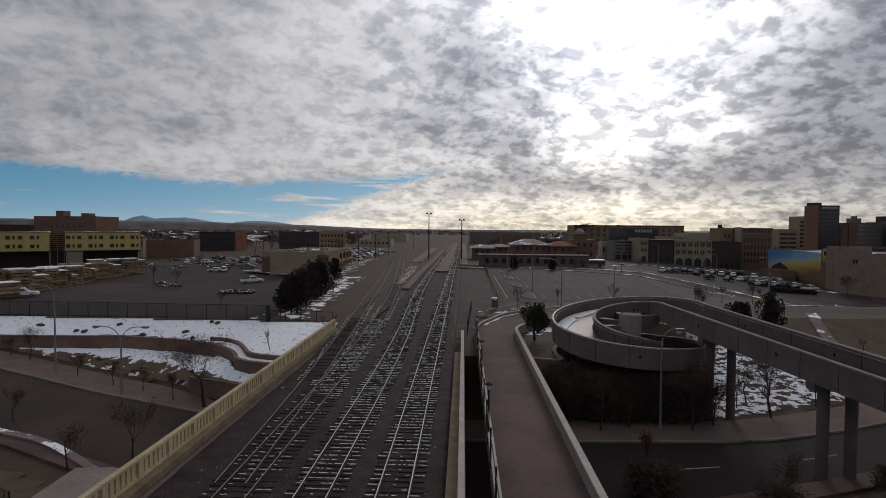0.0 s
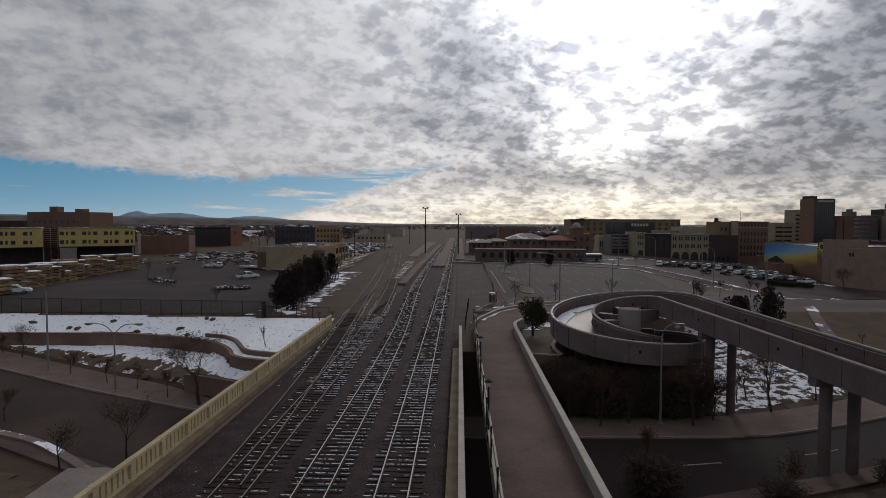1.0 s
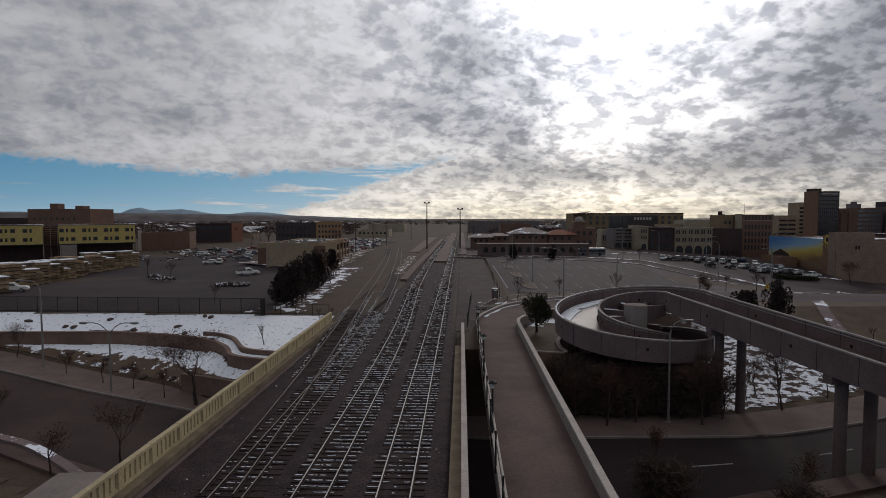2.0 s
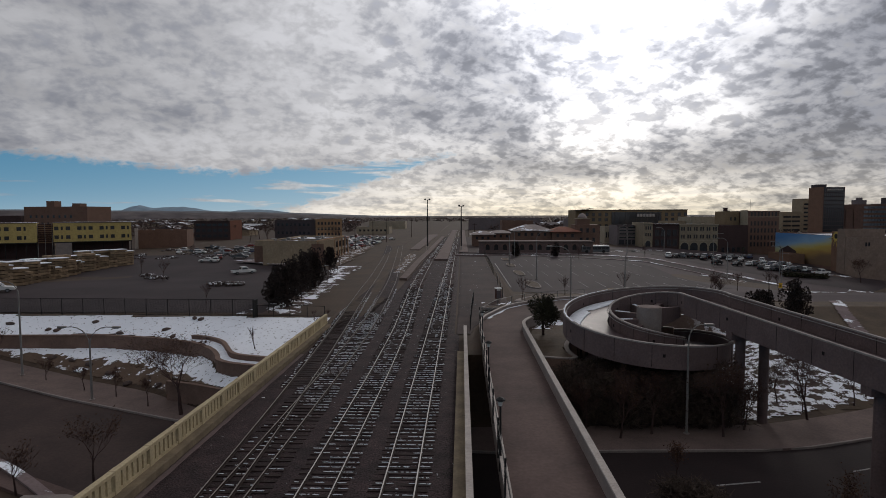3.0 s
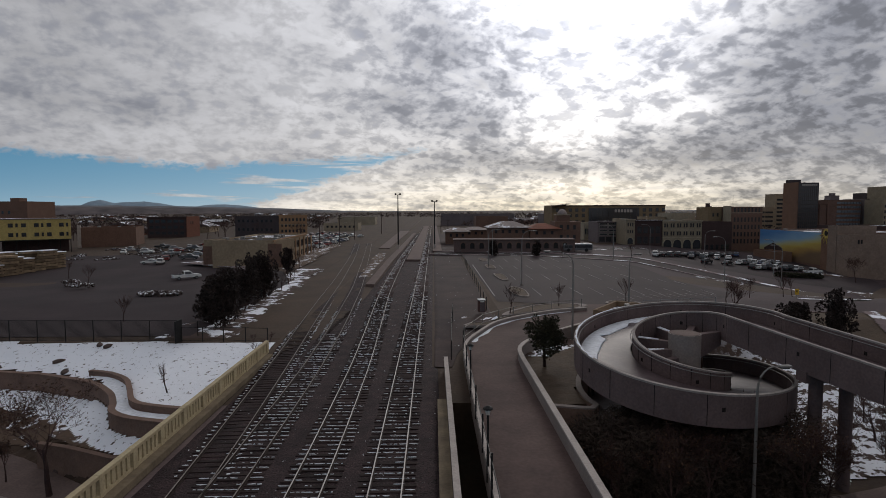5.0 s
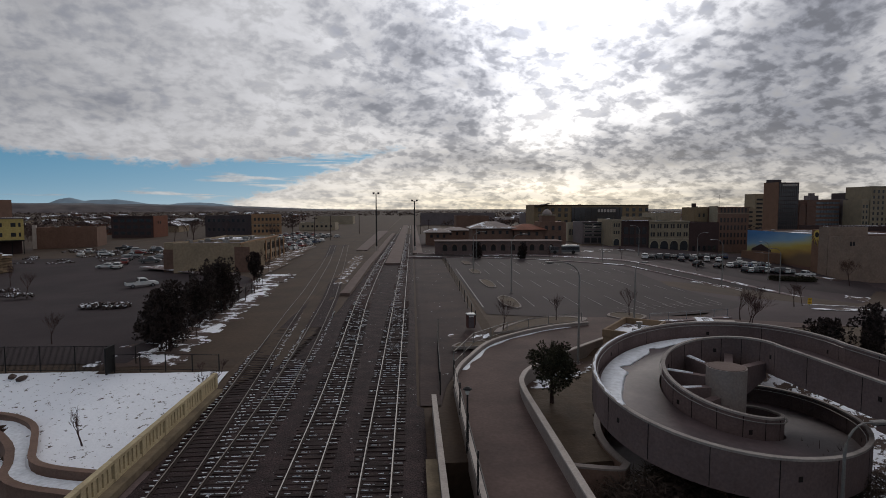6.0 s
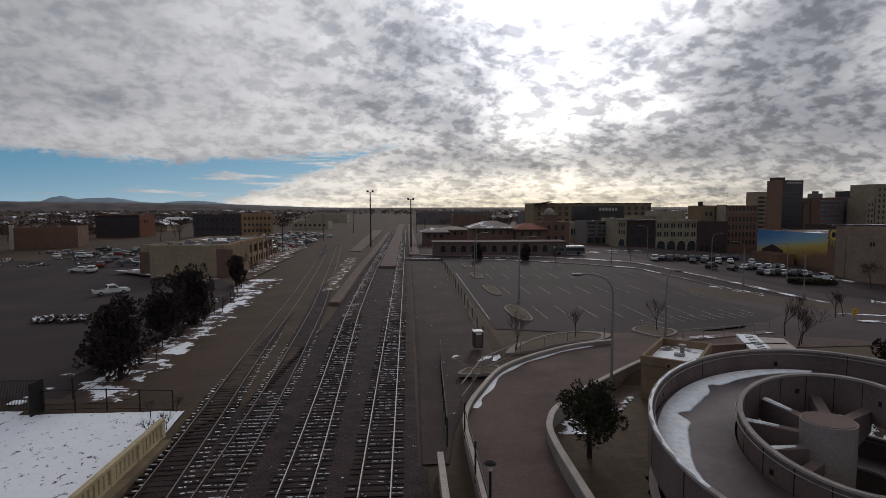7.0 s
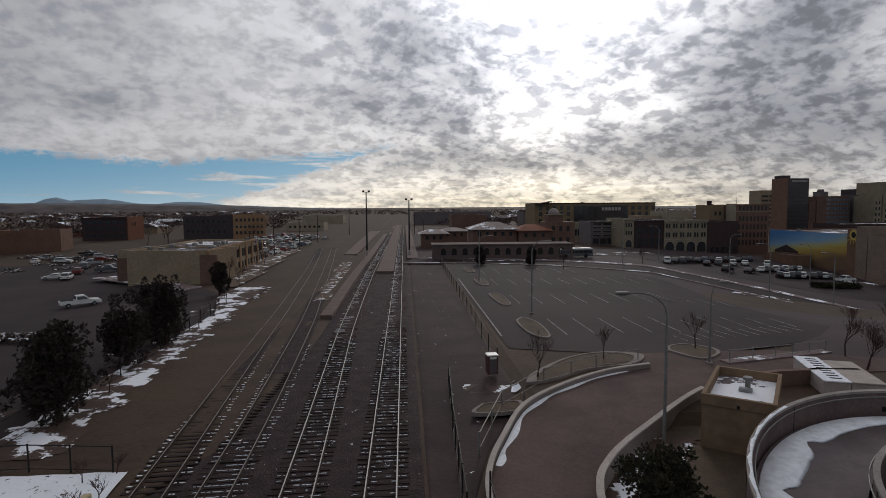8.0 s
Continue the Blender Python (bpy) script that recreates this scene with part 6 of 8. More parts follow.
drape("snow_platform", lambda x, y: -11.4 - (y - 112) * 0.03 < x < -9.5 - (y - 112) * 0.02 and 118 < y < 172, -15, -8, 112, 172, 0.7, M["scrap_snow"], "snow and rubble between siding and platform", "snow", lift=0.22, rough=0.1, kind="stuff")


def mast(loc, h):
    th = thing("light_mast", "tall dark floodlight mast by the platform", "light mast", "masts", loc=loc)
    bm = bmesh.new()
    tube(bm, [(0, 0, -0.2), (0, 0, h * 0.5), (0, 0, h)], [0.24, 0.19, 0.13], 10)
    part("pole", bm, M["iron"], th)
    bm = bmesh.new()
    box(bm, -0.9, 0.9, -0.12, 0.12, h - 0.1, h + 0.06)
    part("crossbar", bm, M["iron"], th)
    for s in (-0.7, 0.7):
        bm = bmesh.new()
        box(bm, s - 0.28, s + 0.28, -0.3, 0.1, h + 0.06, h + 0.42)
        part("floodlight", bm, M["iron"], th, bevel=0.04)
    bm = bmesh.new()
    box(bm, -0.3, 0.3, -0.3, 0.3, 0.0, 1.3)
    part("cabinet", bm, M["pale_cap"], th, bevel=0.03)


mast((-8.5, 186.4, 0.1), 16.4)
mast((2.5, 185.5, 0.2), 14.2)
for i, (x, y, h) in enumerate(((-33, 190, 9), (-31, 215, 9.5), (-30, 245, 10), (8, 240, 8), (-24, 300, 10), (6, 300, 9), (-36, 178, 7))):
    bm = bmesh.new()
    tube(bm, [(x, y, -0.4), (x, y, h)], [0.16, 0.11], 7)
    box(bm, x - 0.9, x + 0.9, y - 0.06, y + 0.06, h - 0.6, h - 0.45)
    solid("utility_pole", bm, M["bark"], "dark wooden utility pole with a crossarm", "utility pole", "utility poles")


def notice_board(x, y):
    th = thing("warning_sign", "small yellow warning sign on a thin post", "sign", loc=(x, y, height(x, y)))
    bm = bmesh.new()
    tube(bm, [(0, 0, -0.2), (0, 0, 1.4)], 0.03, 8)
    part("post", bm, M["galv"], th)
    bm = bmesh.new()
    box(bm, -0.28, 0.28, -0.05, -0.036, 0.55, 1.35)
    part("panel", bm, M["sign_yellow"], th, "yellow panel with dark bars", bevel=0.005)
    for k in range(3):
        bm = bmesh.new()
        box(bm, -0.17, 0.17, -0.056, -0.051, 0.75 + k * 0.18, 0.81 + k * 0.18)
        part("bar", bm, M["joint"], th)


M["sign_yellow"] = mat("sign_yellow", (0.55, 0.33, 0.03), (0.45, 0.27, 0.03), rough=0.5, bump=0.0)
notice_board(52.6, 93.0)
bare_tree((36.6, 80.2, height(36.6, 80.2)), 4.6, 1.15, 270, "wide dense bare bush at the car park's corner", name="bare_bush", levels=5)


def on_path(x, y):
    c = lerp_table(y, [(54, 42.0), (56, 42.9), (61.5, 45.0), (66.6, 47.3), (74, 49.7), (80, 52.5)])
    return abs(x - c) < 0.75


drape("path_bank", on_path, 40, 56, 54, 80, 0.25, M["snowy_pavement"], "narrow pavement dusted with snow across the bank", "pavement", lift=0.16)
for i, (x, y) in enumerate(((44.6, 58.6), (46.2, 58.8), (47.4, 60.4), (50.2, 66.0))):
    bare_tree((x, y, height(x, y)), 2.2, 1.0, 350 + i, "small dark bare shrub on the bank", "bank shrubs", name="bare_bush", levels=3)

# ------------------------------------------------------------------ buildings
WALLS = {
    "yellow": mat("sheathing_yellow", (0.50, 0.39, 0.15), (0.42, 0.32, 0.12), scale=0.4, fine=2, bump=0.05),
    "tan": brickish("stucco_tan", (0.32, 0.245, 0.165)),
    "tan_warm": brickish("brick_tan", (0.34, 0.205, 0.115)),
    "brown": brickish("brick_brown_far", (0.17, 0.115, 0.082)),
    "red": brickish("brick_red", (0.21, 0.085, 0.055)),
    "dark": brickish("brick_dark_far", (0.060, 0.042, 0.038)),
    "stone": brickish("stone_buff", (0.29, 0.235, 0.165)),
    "grey": brickish("concrete_panel", (0.16, 0.15, 0.145)),
    "slate": brickish("metal_panel", (0.070, 0.062, 0.062)),
    "pale": brickish("stucco_pale", (0.36, 0.30, 0.22)),
    "tower_brown": brickish("brick_tower", (0.165, 0.112, 0.084)),
    "hall_brown": brickish("brick_hall_brown", (0.255, 0.185, 0.145)),
    "tower_side": brickish("brick_tower_side", (0.22, 0.125, 0.085)),
    "brown_tan": brickish("brick_brown_tan", (0.24, 0.17, 0.10)),
    "tile": mat("roof_tile", (0.26, 0.10, 0.065), (0.17, 0.075, 0.05), scale=0.3, fine=2, bump=0.3),
    "tile_pale": mat("roof_tile_pale", (0.36, 0.30, 0.27), (0.25, 0.21, 0.20), scale=0.3, fine=2, bump=0.3, snow=0.4, snow_scale=0.12),
}
M["glass_pale"] = mat("glass_pale", (0.16, 0.17, 0.19), (0.10, 0.11, 0.125), rough=0.15, spec=0.8, bump=0.0)
M["frame_dark"] = mat("frame_dark", (0.05, 0.045, 0.04), rough=0.5, bump=0.0)
M["frame_pale"] = mat("frame_pale", (0.34, 0.30, 0.25), rough=0.6, bump=0.0)
WIN = {}


def window_mesh(w, h, frame):
    """A framed window: a ring of frame bars and a sill; the pane goes in as a part of it."""
    key = (round(w, 2), round(h, 2), frame)
    if key not in WIN:
        bm = bmesh.new()
        t = min(0.10, w * 0.12)
        ring = []
        for y in (-0.06, 0.03):
            ring.append([[bm.verts.new((x, y, z)) for x, z in q] for q in (((-w / 2, 0), (w / 2, 0), (w / 2, h), (-w / 2, h)), ((-w / 2 + t, t), (w / 2 - t, t), (w / 2 - t, h - t), (-w / 2 + t, h - t)))])
        (fo, fi), (bo, bi) = ring
        for k in range(4):
            n = (k + 1) % 4
            bm.faces.new((fo[k], fo[n], fi[n], fi[k])), bm.faces.new((bo[k], bi[k], bi[n], bo[n]))
            bm.faces.new((fo[k], bo[k], bo[n], fo[n])), bm.faces.new((fi[k], fi[n], bi[n], bi[k]))
        fr = done(bm, "window", M[frame])
        bm = bmesh.new()
        box(bm, -w / 2 + t * 0.9, w / 2 - t * 0.9, -0.02, 0.02, t * 0.9, h - t * 0.9)
        WIN[key] = (fr, done(bm, "pane", M["glass"]))
    return WIN[key]


def add_windows(th, W, D, face, xs, zs, w, h, frame="frame_dark"):
    fr, pn = window_mesh(w, h, frame)
    for z in zs:
        for x in xs:
            ob = new("window", fr)
            ob.parent = th
            if face == "front":
                ob.location = (x, -0.005, z)
            elif face == "right":
                ob.location, ob.rotation_euler = (W + 0.005, x, z), (0, 0, math.pi / 2)
            else:
                ob.location, ob.rotation_euler = (-0.005, x, z), (0, 0, -math.pi / 2)
            p = new("pane", pn)
            p.parent = ob


def building(name, label, p0, p1, depth, h, wall, cornice=None, category="building", roof="snowy_roof", base=None, parapet=0.5, units=0, seed=0, band=None):
    """A block on the line from p0 to p1 (its face towards the tracks), running back by depth: walls, roof, parapet, roof units."""
    a, b = Vector(p0), Vector(p1)
    W = (b - a).length
    ang = math.degrees(math.atan2(b.y - a.y, b.x - a.x))
    z0 = min(height(*p0), height(*p1)) if base is None else base
    th = thing(name, label, category, loc=(a.x, a.y, z0), rz=ang)
    h = h - z0
    wm = WALLS[wall]
    bm = bmesh.new()
    box(bm, 0, W, 0, depth, -2.0, h - parapet)
    part("wall", bm, wm, th)
    t = 0.3
    for b4 in ((0, W, 0, t), (0, W, depth - t, depth), (0, t, t + 0.002, depth - t - 0.002), (W - t, W, t + 0.002, depth - t - 0.002)):
        bm = bmesh.new()
        box(bm, *b4, h - parapet + 0.003, h)
        part("parapet", bm, wm, th)
    bm = bmesh.new()
    box(bm, t + 0.003, W - t - 0.003, t + 0.003, depth - t - 0.003, h - parapet + 0.004, h - parapet + 0.08)
    part("roof", bm, M[roof], th, "flat roof with patches of snow")
    if cornice:
        bm = bmesh.new()
        box(bm, -0.25, W + 0.25, -0.25, -0.004, h - 0.35, h + 0.02)
        box(bm, W + 0.004, W + 0.25, -0.003, depth, h - 0.35, h + 0.02)
        part("cornice", bm, WALLS[cornice] if cornice in WALLS else M[cornice], th)
    if band:
        for z in band:
            bm = bmesh.new()
            box(bm, -0.06, W + 0.06, -0.06, -0.004, z - z0, z - z0 + 0.22)
            part("string_course", bm, WALLS["pale"], th)
    rng = random.Random(seed)
    for _ in range(units):
        x, y, s = rng.uniform(1.5, max(W - 2.5, 1.6)), rng.uniform(1.5, max(depth - 2.5, 1.6)), rng.uniform(0.3, 0.75)
        bm = bmesh.new()
        box(bm, x, x + s * 1.6, y, y + s * 1.3, h - parapet + 0.085, h - parapet + 0.09 + s)
        part("roof_unit", bm, M["galv"], th, bevel=0.03)
    th["W"], th["h0"] = W, z0
    return th


def add_arches(th, xs, z0, r, rise):
    """Dark round-headed openings with a raised surround in a front wall."""
    for x in xs:
        bm = bmesh.new()
        pts = [(-r, 0.0)] + [(-r * math.cos(t), rise + r * math.sin(t)) for t in (k * math.pi / 8 for k in range(9))] + [(r, 0.0)]
        f = [bm.verts.new((x + u, -0.06, z0 + w)) for u, w in pts]
        g = [bm.verts.new((v.co.x, 0.02, v.co.z)) for v in f]
        bm.faces.new(f), bm.faces.new(list(reversed(g)))
        for k in range(len(pts)):
            n = (k + 1) % len(pts)
            bm.faces.new((f[k], g[k], g[n], f[n]))
        arch = part("arch_opening", bm, M["glass"], th, "dark arched opening")
        bm = bmesh.new()
        for k in range(8):
            sweep(bm, [[(x - q * math.cos(t), y, z0 + rise + q * math.sin(t)) for q, y in ((r - 0.01, -0.14), (r + 0.25, -0.14), (r + 0.25, 0.0), (r - 0.01, 0.0))] for t in (k * math.pi / 8, (k + 1) * math.pi / 8)])
        part("arch_rim", bm, WALLS["pale"], arch)


def spread_(a, b, n):
    return [a + (b - a) * (k + 0.5) / n for k in range(n)]


# -- left: unfinished yellow block over an open ground floor


def yellow_block():
    p0, p1 = Vector((-136.2, 189.6)), Vector((-117.2, 203.1))
    d = (p1 - p0).normalized()
    z0 = -2.0
    for nm, a, ln, lab in (("apartment_block", p0, (p1 - p0).length, "unfinished apartment block sheathed in yellow boards"), ("apartment_block", p0 - d * 30, 25.5, "unfinished yellow apartment wing over an open floor")):
        ang = math.degrees(math.atan2(d.y, d.x))
        th = thing(nm, lab, "building", "unfinished blocks", loc=(a.x, a.y, z0), rz=ang)
        bm = bmesh.new()
        box(bm, 0, ln, 0, 14, 4.9, 11.35)
        part("wall", bm, WALLS["yellow"], th, "yellow sheathing boards")
        bm = bmesh.new()
        box(bm, -0.15, ln + 0.15, -0.15, 14.15, 11.353, 11.6)
        part("roof", bm, M["snowy_roof"], th, "unfinished flat roof")
        bm = bmesh.new()
        box(bm, 0, ln, -0.02, 14, 4.55, 4.897)
        part("floor_beam", bm, M["iron"], th)
        bm = bmesh.new()
        box(bm, 0.5, ln - 0.5, 5, 13.9, -1.0, 4.548)
        part("back_wall", bm, WALLS["dark"], th)
        n = int(ln / 2.6)
        for k in range(n + 1):
            bm = bmesh.new()
            x = k * (ln - 0.3) / n
            box(bm, x, x + 0.22, 0.1, 0.32, -1.0, 4.548)
            part("steel_post", bm, M["iron"], th)
        bm = bmesh.new()
        box(bm, 0.6, 5.2, 0.02, 0.45, -1.0, 4.5)
        part("block_wall", bm, M["concrete"], th, "bare grey block wall")
        xs = [x for k in range(max(2, int(ln / 3.3))) for x in ((k + 0.28) * 3.3,) if x < ln - 0.6]
        add_windows(th, ln, 14, "front", xs, (5.9, 8.9), 1.25, 1.25)
        add_windows(th, ln, 14, "front", [x + 1.55 for x in xs[::2]], (5.9, 8.9), 0.6, 1.25)
        add_windows(th, ln, 14, "right", (3, 7, 11), (5.9, 8.9), 1.2, 1.25)
    # bay between the two wings, open and hung with boards
    a = p0 - d * 4.4
    th = thing("scaffold_bay", "open stair bay hung with loose boards and scaffolding", "scaffolding", loc=(a.x, a.y, z0), rz=math.degrees(math.atan2(d.y, d.x)))
    bm = bmesh.new()
    box(bm, 0.05, 4.3, 3, 13.8, -1.0, 11.0)
    part("back_wall", bm, WALLS["dark"], th)
    for k in range(9):
        bm = bmesh.new()
        box(bm, 0.1, 4.25, 0.4 + 0.1 * (k % 3), 0.9 + 0.1 * (k % 3), 4.8 + k * 0.72, 4.92 + k * 0.72)
        part("board", bm, WALLS["tan_warm"], th)
    for x in (0.12, 2.1, 4.1):
        bm = bmesh.new()
        tube(bm, [(x, 0.3, -1), (x, 0.3, 11.4)], 0.07, 6)
        part("scaffold_tube", bm, M["galv"], th)


yellow_block()
b_ = building("workshop", "low brown brick workshop with a pale end wall", (-127.7, 225.0), (-110.2, 230.0), 14, 5.9, "brown", units=3, seed=2)
bm = bmesh.new()
box(bm, -1.2, -0.01, -0.2, 0.6, -1.5, 8.0)
part("end_pier", bm, M["pale_cap"], b_, "pale end pier")
b_ = building("warehouse", "large plain brown brick block with roof turrets", (-215.4, 276), (-182.5, 275), 18, 16.4, "brown", units=2, seed=3)
for x, w, z in ((9.5, 4, 2.8), (23, 4, 1.6)):
    bm = bmesh.new()
    box(bm, x, x + w, 3, 8, 16.4 - b_["h0"] - 0.4, 16.4 - b_["h0"] + z)
    part("turret", bm, WALLS["brown"], b_)
add_windows(b_, 28, 18, "front", spread_(2, 26, 8), (9.5, 13.0), 1.0, 1.3)
building("old_block", "dark old brick block behind the warehouse", (-262, 282), (-222, 282), 18, 12, "dark", units=3, seed=9)
r_ = building("office_block", "dark red brick office block with a glazed front", (-134.3, 286.0), (-115.4, 285.0), 13, 8.9, "dark", cornice="dark", units=3, seed=4)
add_windows(r_, 18.9, 13, "front", spread_(0.6, 18.3, 6), (1.4, 4.2, 7.0), 2.2, 1.5)
bm = bmesh.new()
box(bm, 18.94, 19.25, 0.0, 13, -1.5, 8.9 - r_["h0"] + 0.2)
part("side_wall", bm, WALLS["red"], r_, "orange-red brick side wall")
add_windows(r_, 19.25, 13, "right", (4, 6), (6.2,), 0.7, 1.4)
t_ = building("tan_office", "low tan stucco building with a cluttered snowy roof", (-48.7, 141.2), (-32.4, 137.5), 10, 5.5, "tan", units=4, seed=5)
w_ = building("tan_office_wing", "tan stucco wing with tall paired windows along the tracks", (-32.3, 137.4), (-32.7, 170.0), 13, 5.6, "tan", cornice="tan_warm", units=14, seed=6)
for k in range(9):
    bm = bmesh.new()
    box(bm, 0.6 + k * 4.75, 1.4 + k * 4.75, -0.22, -0.006, -1, 5.0)
    part("pilaster", bm, WALLS["tan_warm"], w_)
add_windows(w_, 42.5, 15, "front", [3.0 + k * 4.75 + o for k in range(8) for o in (0, 0.95, 1.9)], (2.7,), 0.62, 1.7)
add_windows(w_, 42.5, 15, "front", [3.0 + k * 4.75 + o for k in range(8) for o in (0, 1.9)], (0.5,), 0.8, 1.3)
bm = bmesh.new()
box(bm, 15.2, 18.8, -0.35, -0.01, -1.5, 5.3)
part("corner_pier", bm, WALLS["brown"], t_)
bm = bmesh.new()
box(bm, 0.0, 2.3, -0.3, -0.01, -1.5, 4.6)
part("corner_pier", bm, WALLS["brown"], t_)
slab("apron_tan", [(-56, 146), (-33, 128.5), (-31, 132), (-52, 150)], 0.09, M["snowy_pavement"], "pavement under snow in front of the tan building", "pavement")
f_ = building("slate_block", "dark slate-coloured office block", (-91.6, 283), (-68.6, 274), 20, 9.2, "slate", units=3, seed=7)
add_windows(f_, 23, 20, "front", spread_(1, 22, 8), (2.5, 6.5), 1.4, 1.4)
f_ = building("tan_block", "tan brick office block with rows of windows", (-68.3, 273.5), (-56.2, 277), 18, 9.7, "tan_warm", units=4, seed=8, band=(5.2,))
add_windows(f_, 12.6, 18, "front", spread_(0.6, 12, 7), (1.8, 4.4, 7.0), 0.9, 1.3)
f_ = building("tan_block", "tan brick block beyond the office", (-62, 345), (-42, 345), 16, 4.2, "pale", units=3, seed=10)
add_windows(f_, 20, 16, "front", spread_(1, 19, 7), (1.6,), 1.2, 1.2)

# -- right: mission-style station with its arcade


def station():
    th = thing("station_arcade", "long low stucco arcade wall of the station", "building", loc=(7.9, 173.6, 0), rz=-1.5)
    bm = bmesh.new()
    box(bm, 0, 34.0, 0, 7, -1.5, 3.35)
    part("wall", bm, WALLS["grey_stucco"], th)
    bm = bmesh.new()
    box(bm, -0.2, 34.2, -0.25, 7.2, 3.353, 3.6)
    part("coping", bm, WALLS["grey_stucco"], th)
    arch = bmesh.new()
    pts = [(-0.85, 0.0)] + [(-0.85 * math.cos(t), 1.5 + 0.85 * math.sin(t)) for t in (k * math.pi / 8 for k in range(9))] + [(0.85, 0.0)]
    f = [arch.verts.new((x, -0.05, z)) for x, z in pts]
    g = [arch.verts.new((x, 0.05, z)) for x, z in pts]
    arch.faces.new(f), arch.faces.new(list(reversed(g)))
    for k in range(len(pts)):
        n = (k + 1) % len(pts)
        arch.faces.new((f[k], g[k], g[n], f[n]))
    arch = done(arch, "arch_opening", M["iron"])
    rim = bmesh.new()
    for k in range(8):
        t0, t1 = k * math.pi / 8, (k + 1) * math.pi / 8
        sweep(rim, [[(-r * math.cos(t), y, 1.5 + r * math.sin(t)) for r, y in ((0.84, -0.12), (1.12, -0.12), (1.12, 0.0), (0.84, 0.0))] for t in (t0, t1)])
    rim = done(rim, "arch_rim", WALLS["brown"])
    for k in range(12):
        for me in (arch, rim):
            ob = new(me.name, me)
            ob.parent, ob.location, ob.scale = th, (2.6 + k * 2.6, 0, 1.0), (0.72, 1, 0.72)
    for nm, lab, x, y, w, d, eave, top, roof in (("station_hall", "two-storey station hall under a wide pale hip roof", 20.4, 196, 12.6, 12, 6.0, 8.1, "tile_pale"), ("station_wing", "station wing under a red tile hip roof", 33.2, 195, 9.0, 10, 5.6, 7.4, "tile"), ("station_shed", "low station building with a pale hip roof", 6.5, 215, 8, 9, 4.0, 5.4, "tile_pale"), ("station_shed", "low station building with a pale hip roof", 14.0, 232, 9, 9, 4.0, 5.2, "tile_pale")):
        st = thing(nm, lab, "building", loc=(x, y, 0))
        bm = bmesh.new()
        box(bm, 0, w, 0, d, -0.5, eave)
        part("wall", bm, WALLS["brown"], st)
        bm = bmesh.new()
        o = 0.9
        e = [bm.verts.new(p) for p in ((-o, -o, eave), (w + o, -o, eave), (w + o, d + o, eave), (-o, d + o, eave))]
        e2 = [bm.verts.new((v.co.x, v.co.y, eave + 0.18)) for v in e]
        k = min(w, d) * 0.36
        r = [bm.verts.new(p) for p in ((k, d / 2 - 0.4, top), (w - k, d / 2 - 0.4, top), (w - k, d / 2 + 0.4, top), (k, d / 2 + 0.4, top))]
        bm.faces.new(list(reversed(e)))
        bm.faces.new(r)
        for i in range(4):
            j = (i + 1) % 4
            bm.faces.new((e[i], e[j], e2[j], e2[i]))
            bm.faces.new((e2[i], e2[j], r[j], r[i]))
        part("roof", bm, WALLS[roof], st)
        add_windows(st, w, d, "front", spread_(0.8, w - 0.8, max(3, int(w / 2.4))), (eave - 1.7,), 0.9, 1.1)
    st = thing("station_tower", "square station tower with a small dome", "tower", loc=(41.4, 196.2, 0))
    bm = bmesh.new()
    box(bm, 0, 8.2, 0, 8, -0.5, 8.0)
    part("wall", bm, WALLS["brown"], st)
    bm = bmesh.new()
    box(bm, 0.9, 5.1, 1.5, 5.7, 8.003, 10.0)
    part("belfry", bm, WALLS["brown"], st)
    bm = bmesh.new()
    box(bm, 0.7, 5.3, 1.3, 5.9, 10.003, 10.25)
    part("cornice", bm, WALLS["pale"], st)
    bm = bmesh.new()
    tube(bm, [(3, 3.6, 10.253), (3, 3.6, 10.8), (3, 3.6, 11.35), (3, 3.6, 11.8), (3, 3.6, 12.0)], [1.6, 1.55, 1.25, 0.7, 0.15], 14)
    part("dome", bm, WALLS["tile_pale"], st, smooth=True)
    add_windows(st, 8.2, 8, "front", (2, 4.1, 6.2), (2.2, 5.4), 0.9, 1.5)


WALLS["grey_stucco"] = brickish("stucco_grey", (0.135, 0.108, 0.095))
station()
h_ = building("hotel", "long tan hotel with a dark glazed middle and flat projecting roof", (60.4, 291), (115.6, 289), 24, 13.8, "brown_tan", cornice="dark", units=4, seed=11)
bm = bmesh.new()
box(bm, 18, 42.5, -0.5, -0.01, 0, 13.2)
part("glazed_bay", bm, M["glass"], h_, "dark glass curtain wall")
for x in spread_(18, 42.5, 9):
    bm = bmesh.new()
    box(bm, x - 0.06, x + 0.06, -0.62, -0.502, 0, 13.2)
    part("mullion", bm, M["frame_dark"], h_)
add_windows(h_, 56.8, 24, "front", spread_(1, 17, 5) + spread_(43.5, 56, 4), (2.2, 5.4, 8.6, 11.2), 1.5, 1.7)
bm = bmesh.new()
v = [(0, -2.2, 13.9), (9, -2.2, 15.4), (9, 10, 15.4), (0, 10, 13.9)]
bm.faces.new([bm.verts.new(p) for p in v])
bm.faces.new([bm.verts.new((p[0], p[1], p[2] - 0.35)) for p in reversed(v)])
part("canopy_roof", bm, WALLS["dark"], h_, "upswept canopy roof")
for k in range(6):                                     # unreadable roof sign
    bm = bmesh.new()
    box(bm, 30.5 + k * 1.5, 31.6 + k * 1.5, -0.75, -0.63, 10.9, 12.3)
    part("sign_bar", bm, M["pale_cap"], h_)
m_ = building("modern_block", "grey modern block with long bands of glass", (61.0, 216), (71.3, 215.6), 14, 7.4, "grey", cornice="slate", units=2, seed=12)
